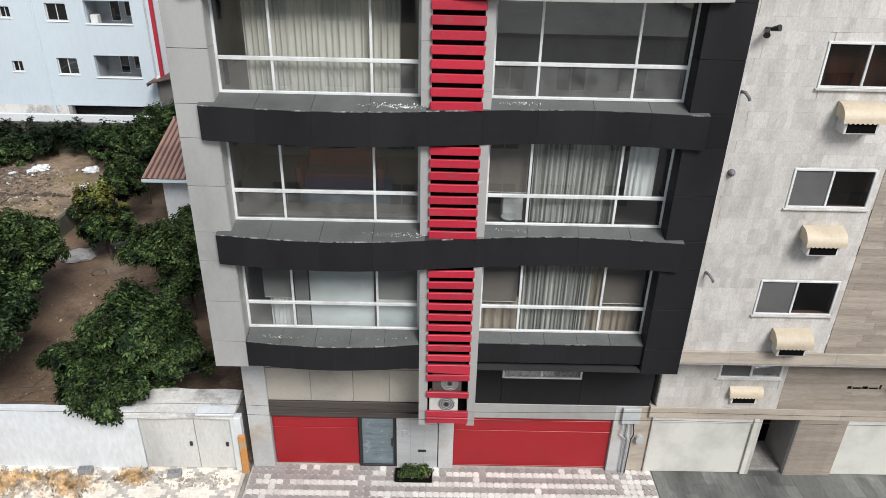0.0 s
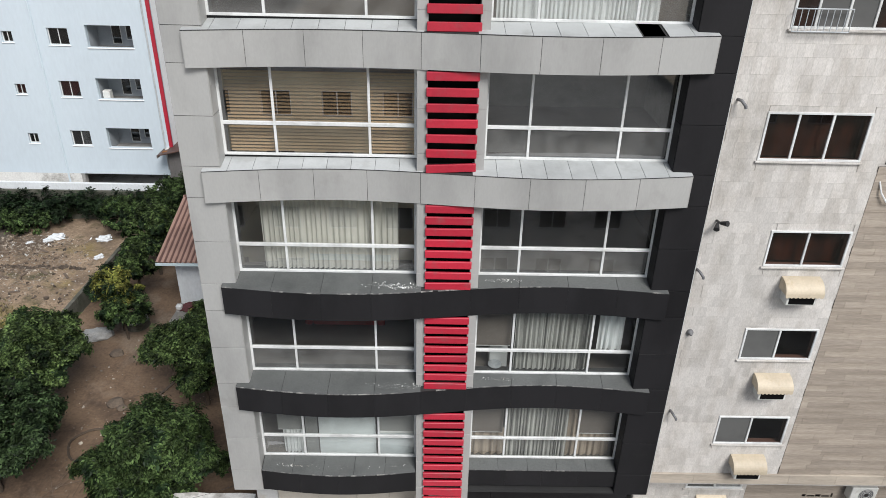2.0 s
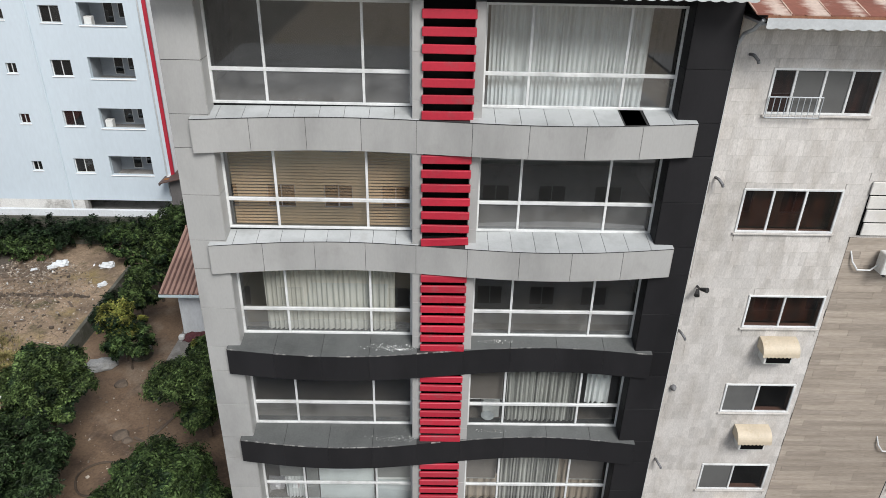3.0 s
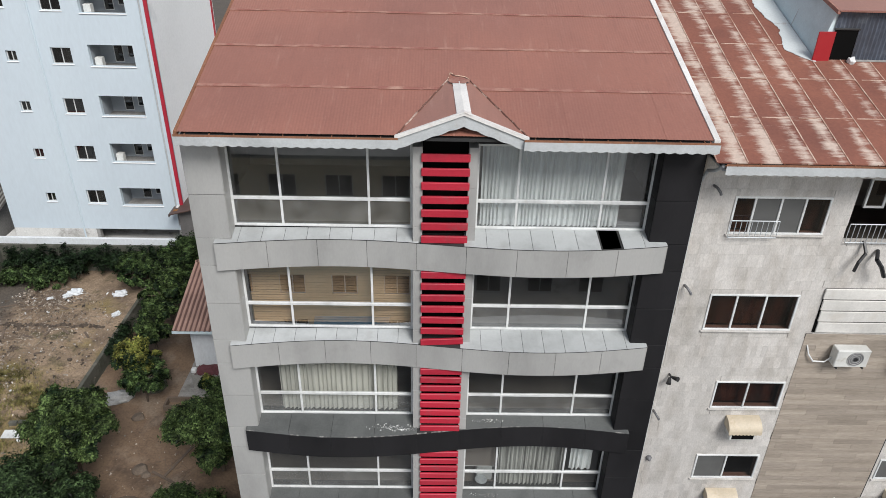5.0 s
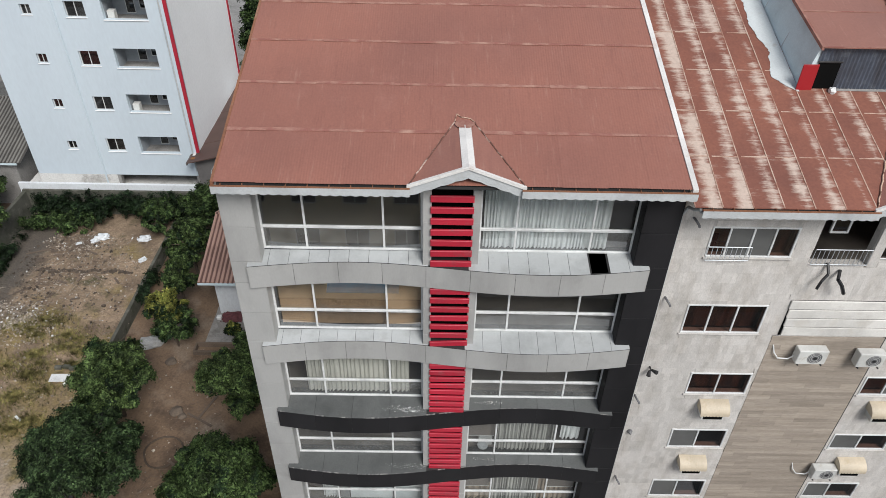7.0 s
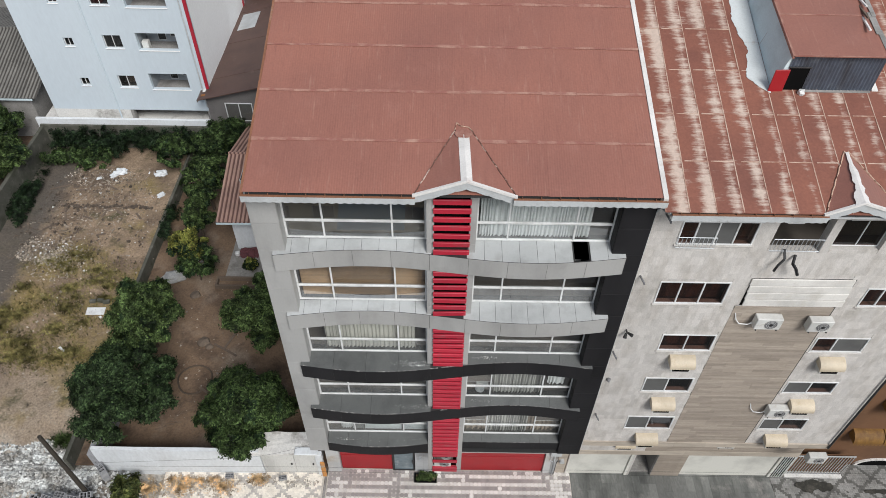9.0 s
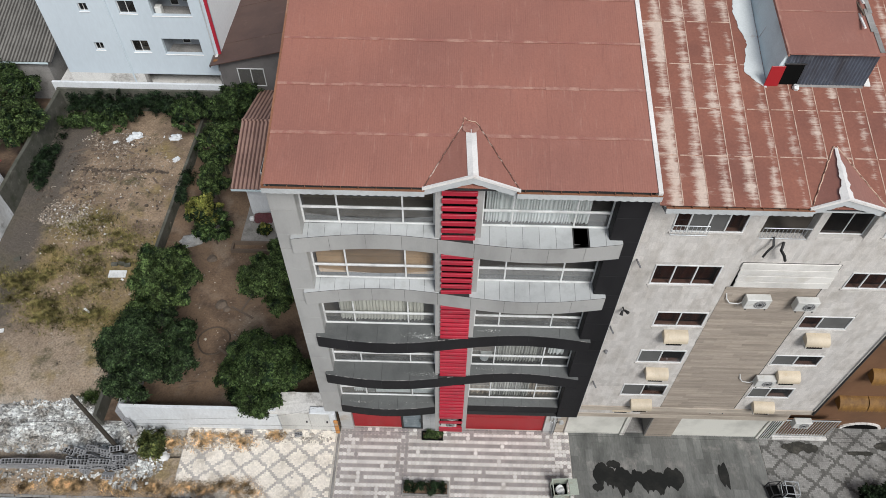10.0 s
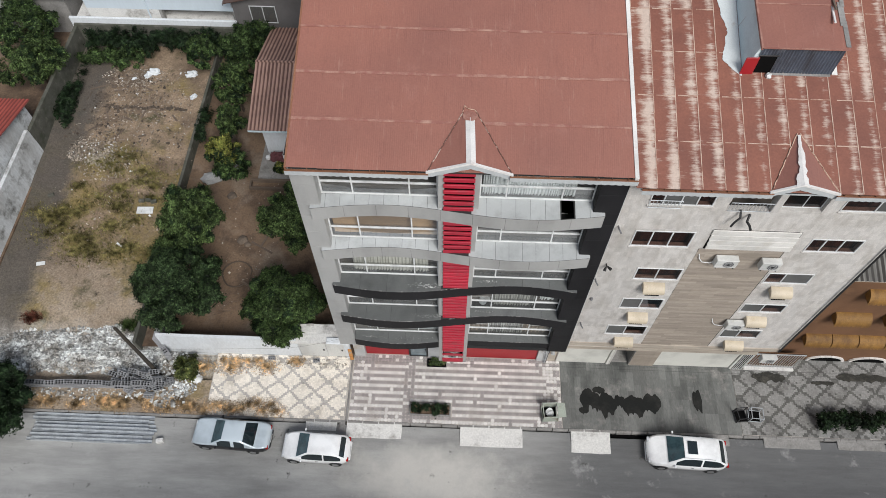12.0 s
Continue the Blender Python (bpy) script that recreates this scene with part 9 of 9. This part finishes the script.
for x, y, rx, ry, seed in ((8.75, 14.75, 0.62, 0.62, 1.3), (9.75, 14.5, 0.6, 0.72, 2.6), (10.5, 14.75, 0.32, 0.36, 3.5), (11.35, 14.5, 0.75, 0.62, 4.1), (12.4, 14.7, 0.55, 0.55, 5.8), (9.3, 15.35, 0.38, 0.22, 6.4), (8.35, 14.1, 0.3, 0.2, 6.9)):
    stain(x, y, rx, ry, seed, "dark wet stain spread over the stone slabs")
stain(15.1, 14.95, 0.28, 0.65, 7.7, "small dark stain on the stone slabs")

for x, y, rx, ry, seed in ((19.6, 16.55, 1.0, 0.32, 2.2), (25.3, 16.7, 1.6, 0.25, 3.4), (22.8, 16.3, 0.7, 0.12, 5.6)):
    stain(x, y, rx, ry, seed + 22, "dark mossy dirt caked on worn paving", SOIL_DARK)

# dirt and straw drifted along the foot of the garden wall
chunks("wall_foot_dirt", [(-7.5, 16.4, 1.6, 0.35), (-10.5, 16.3, 1.8, 0.45), (-13.2, 16.1, 1.6, 0.6), (-12, 13.6, 2.0, 0.3)], 900, 0.012, 0.055, LOT, "crumbs of earth and stones along the wall's foot", 91, lambda x, y: 0.0)
blades("wall_foot_straw", 2600, [(-10.8, 16.1, 1.0), (-12.8, 16.0, 1.1), (-14.6, 15.9, 0.9), (-9.0, 16.5, 0.6)], 0.10, STRAW, "dry straw and weeds along the wall's foot", 92, lambda x, y: 0.0)
for x, y, rz in ((-10.5, 16.62, 4), (-7.75, 16.55, 12)):
    ob = new("loose_block", BLOCK_ME)
    ob.matrix_basis = pose(x, y, 0.0, 0, 0, rz)
    tagged(ob, "grey hollow block lying by the garden wall", "block")

# ---- levels: the street lies a metre below the flats' datum, the gardens a little higher ----
STREET = Matrix.Translation((0.44, 0.62, -1.0)) @ Matrix.Scale(1.025, 4) @ Matrix.Translation((-0.44, -0.62, 0))
GARDEN = Matrix.Translation((0.44, 0.62, -0.4)) @ Matrix.Scale(1.01, 4) @ Matrix.Translation((-0.44, -0.62, 0))
STREET_KINDS = ("ground", "road", "pavement", "verge", "kerb", "drain", "driveway_ramp", "sedan_car", "hatchback_car", "crossover_car", "steel_channel", "planter", "refuse_cage", "block_wall", "timber_pole", "wall_garden_front", "wall_lot_front", "garden_gate", "gate_canopy", "ochre", "opposite", "street_awning", "wet_stain", "loose_b", "rubble_scatter", "verge_straw", "wall_foot")
GARDEN_KINDS = ("ground_", "tree", "plaster_scraps", "clods", "lot_block", "lot_", "garden_debris", "garden_twigs", "garden_hose", "red_weeds", "rubble_heap", "white_sack", "plank", "white_board", "timber_bed", "well_ring", "garden_stone", "tarpaulin", "cloth_table", "wall_divider", "wall_lot", "hedge")
for ob in list(scene.objects):
    if ob.parent or ob.type not in ("MESH", "EMPTY"):
        continue
    near_street = ob.name.startswith(STREET_KINDS) and not ob.name.startswith("ground_")
    if ob.name.startswith(("tree", "hedge")):
        box_of = [v[1] for o in ([ob] if ob.type == "MESH" else ob.children) for v in o.bound_box]
        near_street = min(box_of) < 15.8 and max(box_of) < 17.2
    if near_street:
        ob.matrix_basis = STREET @ ob.matrix_basis
    elif ob.name.startswith(GARDEN_KINDS):
        ob.matrix_basis = GARDEN @ ob.matrix_basis
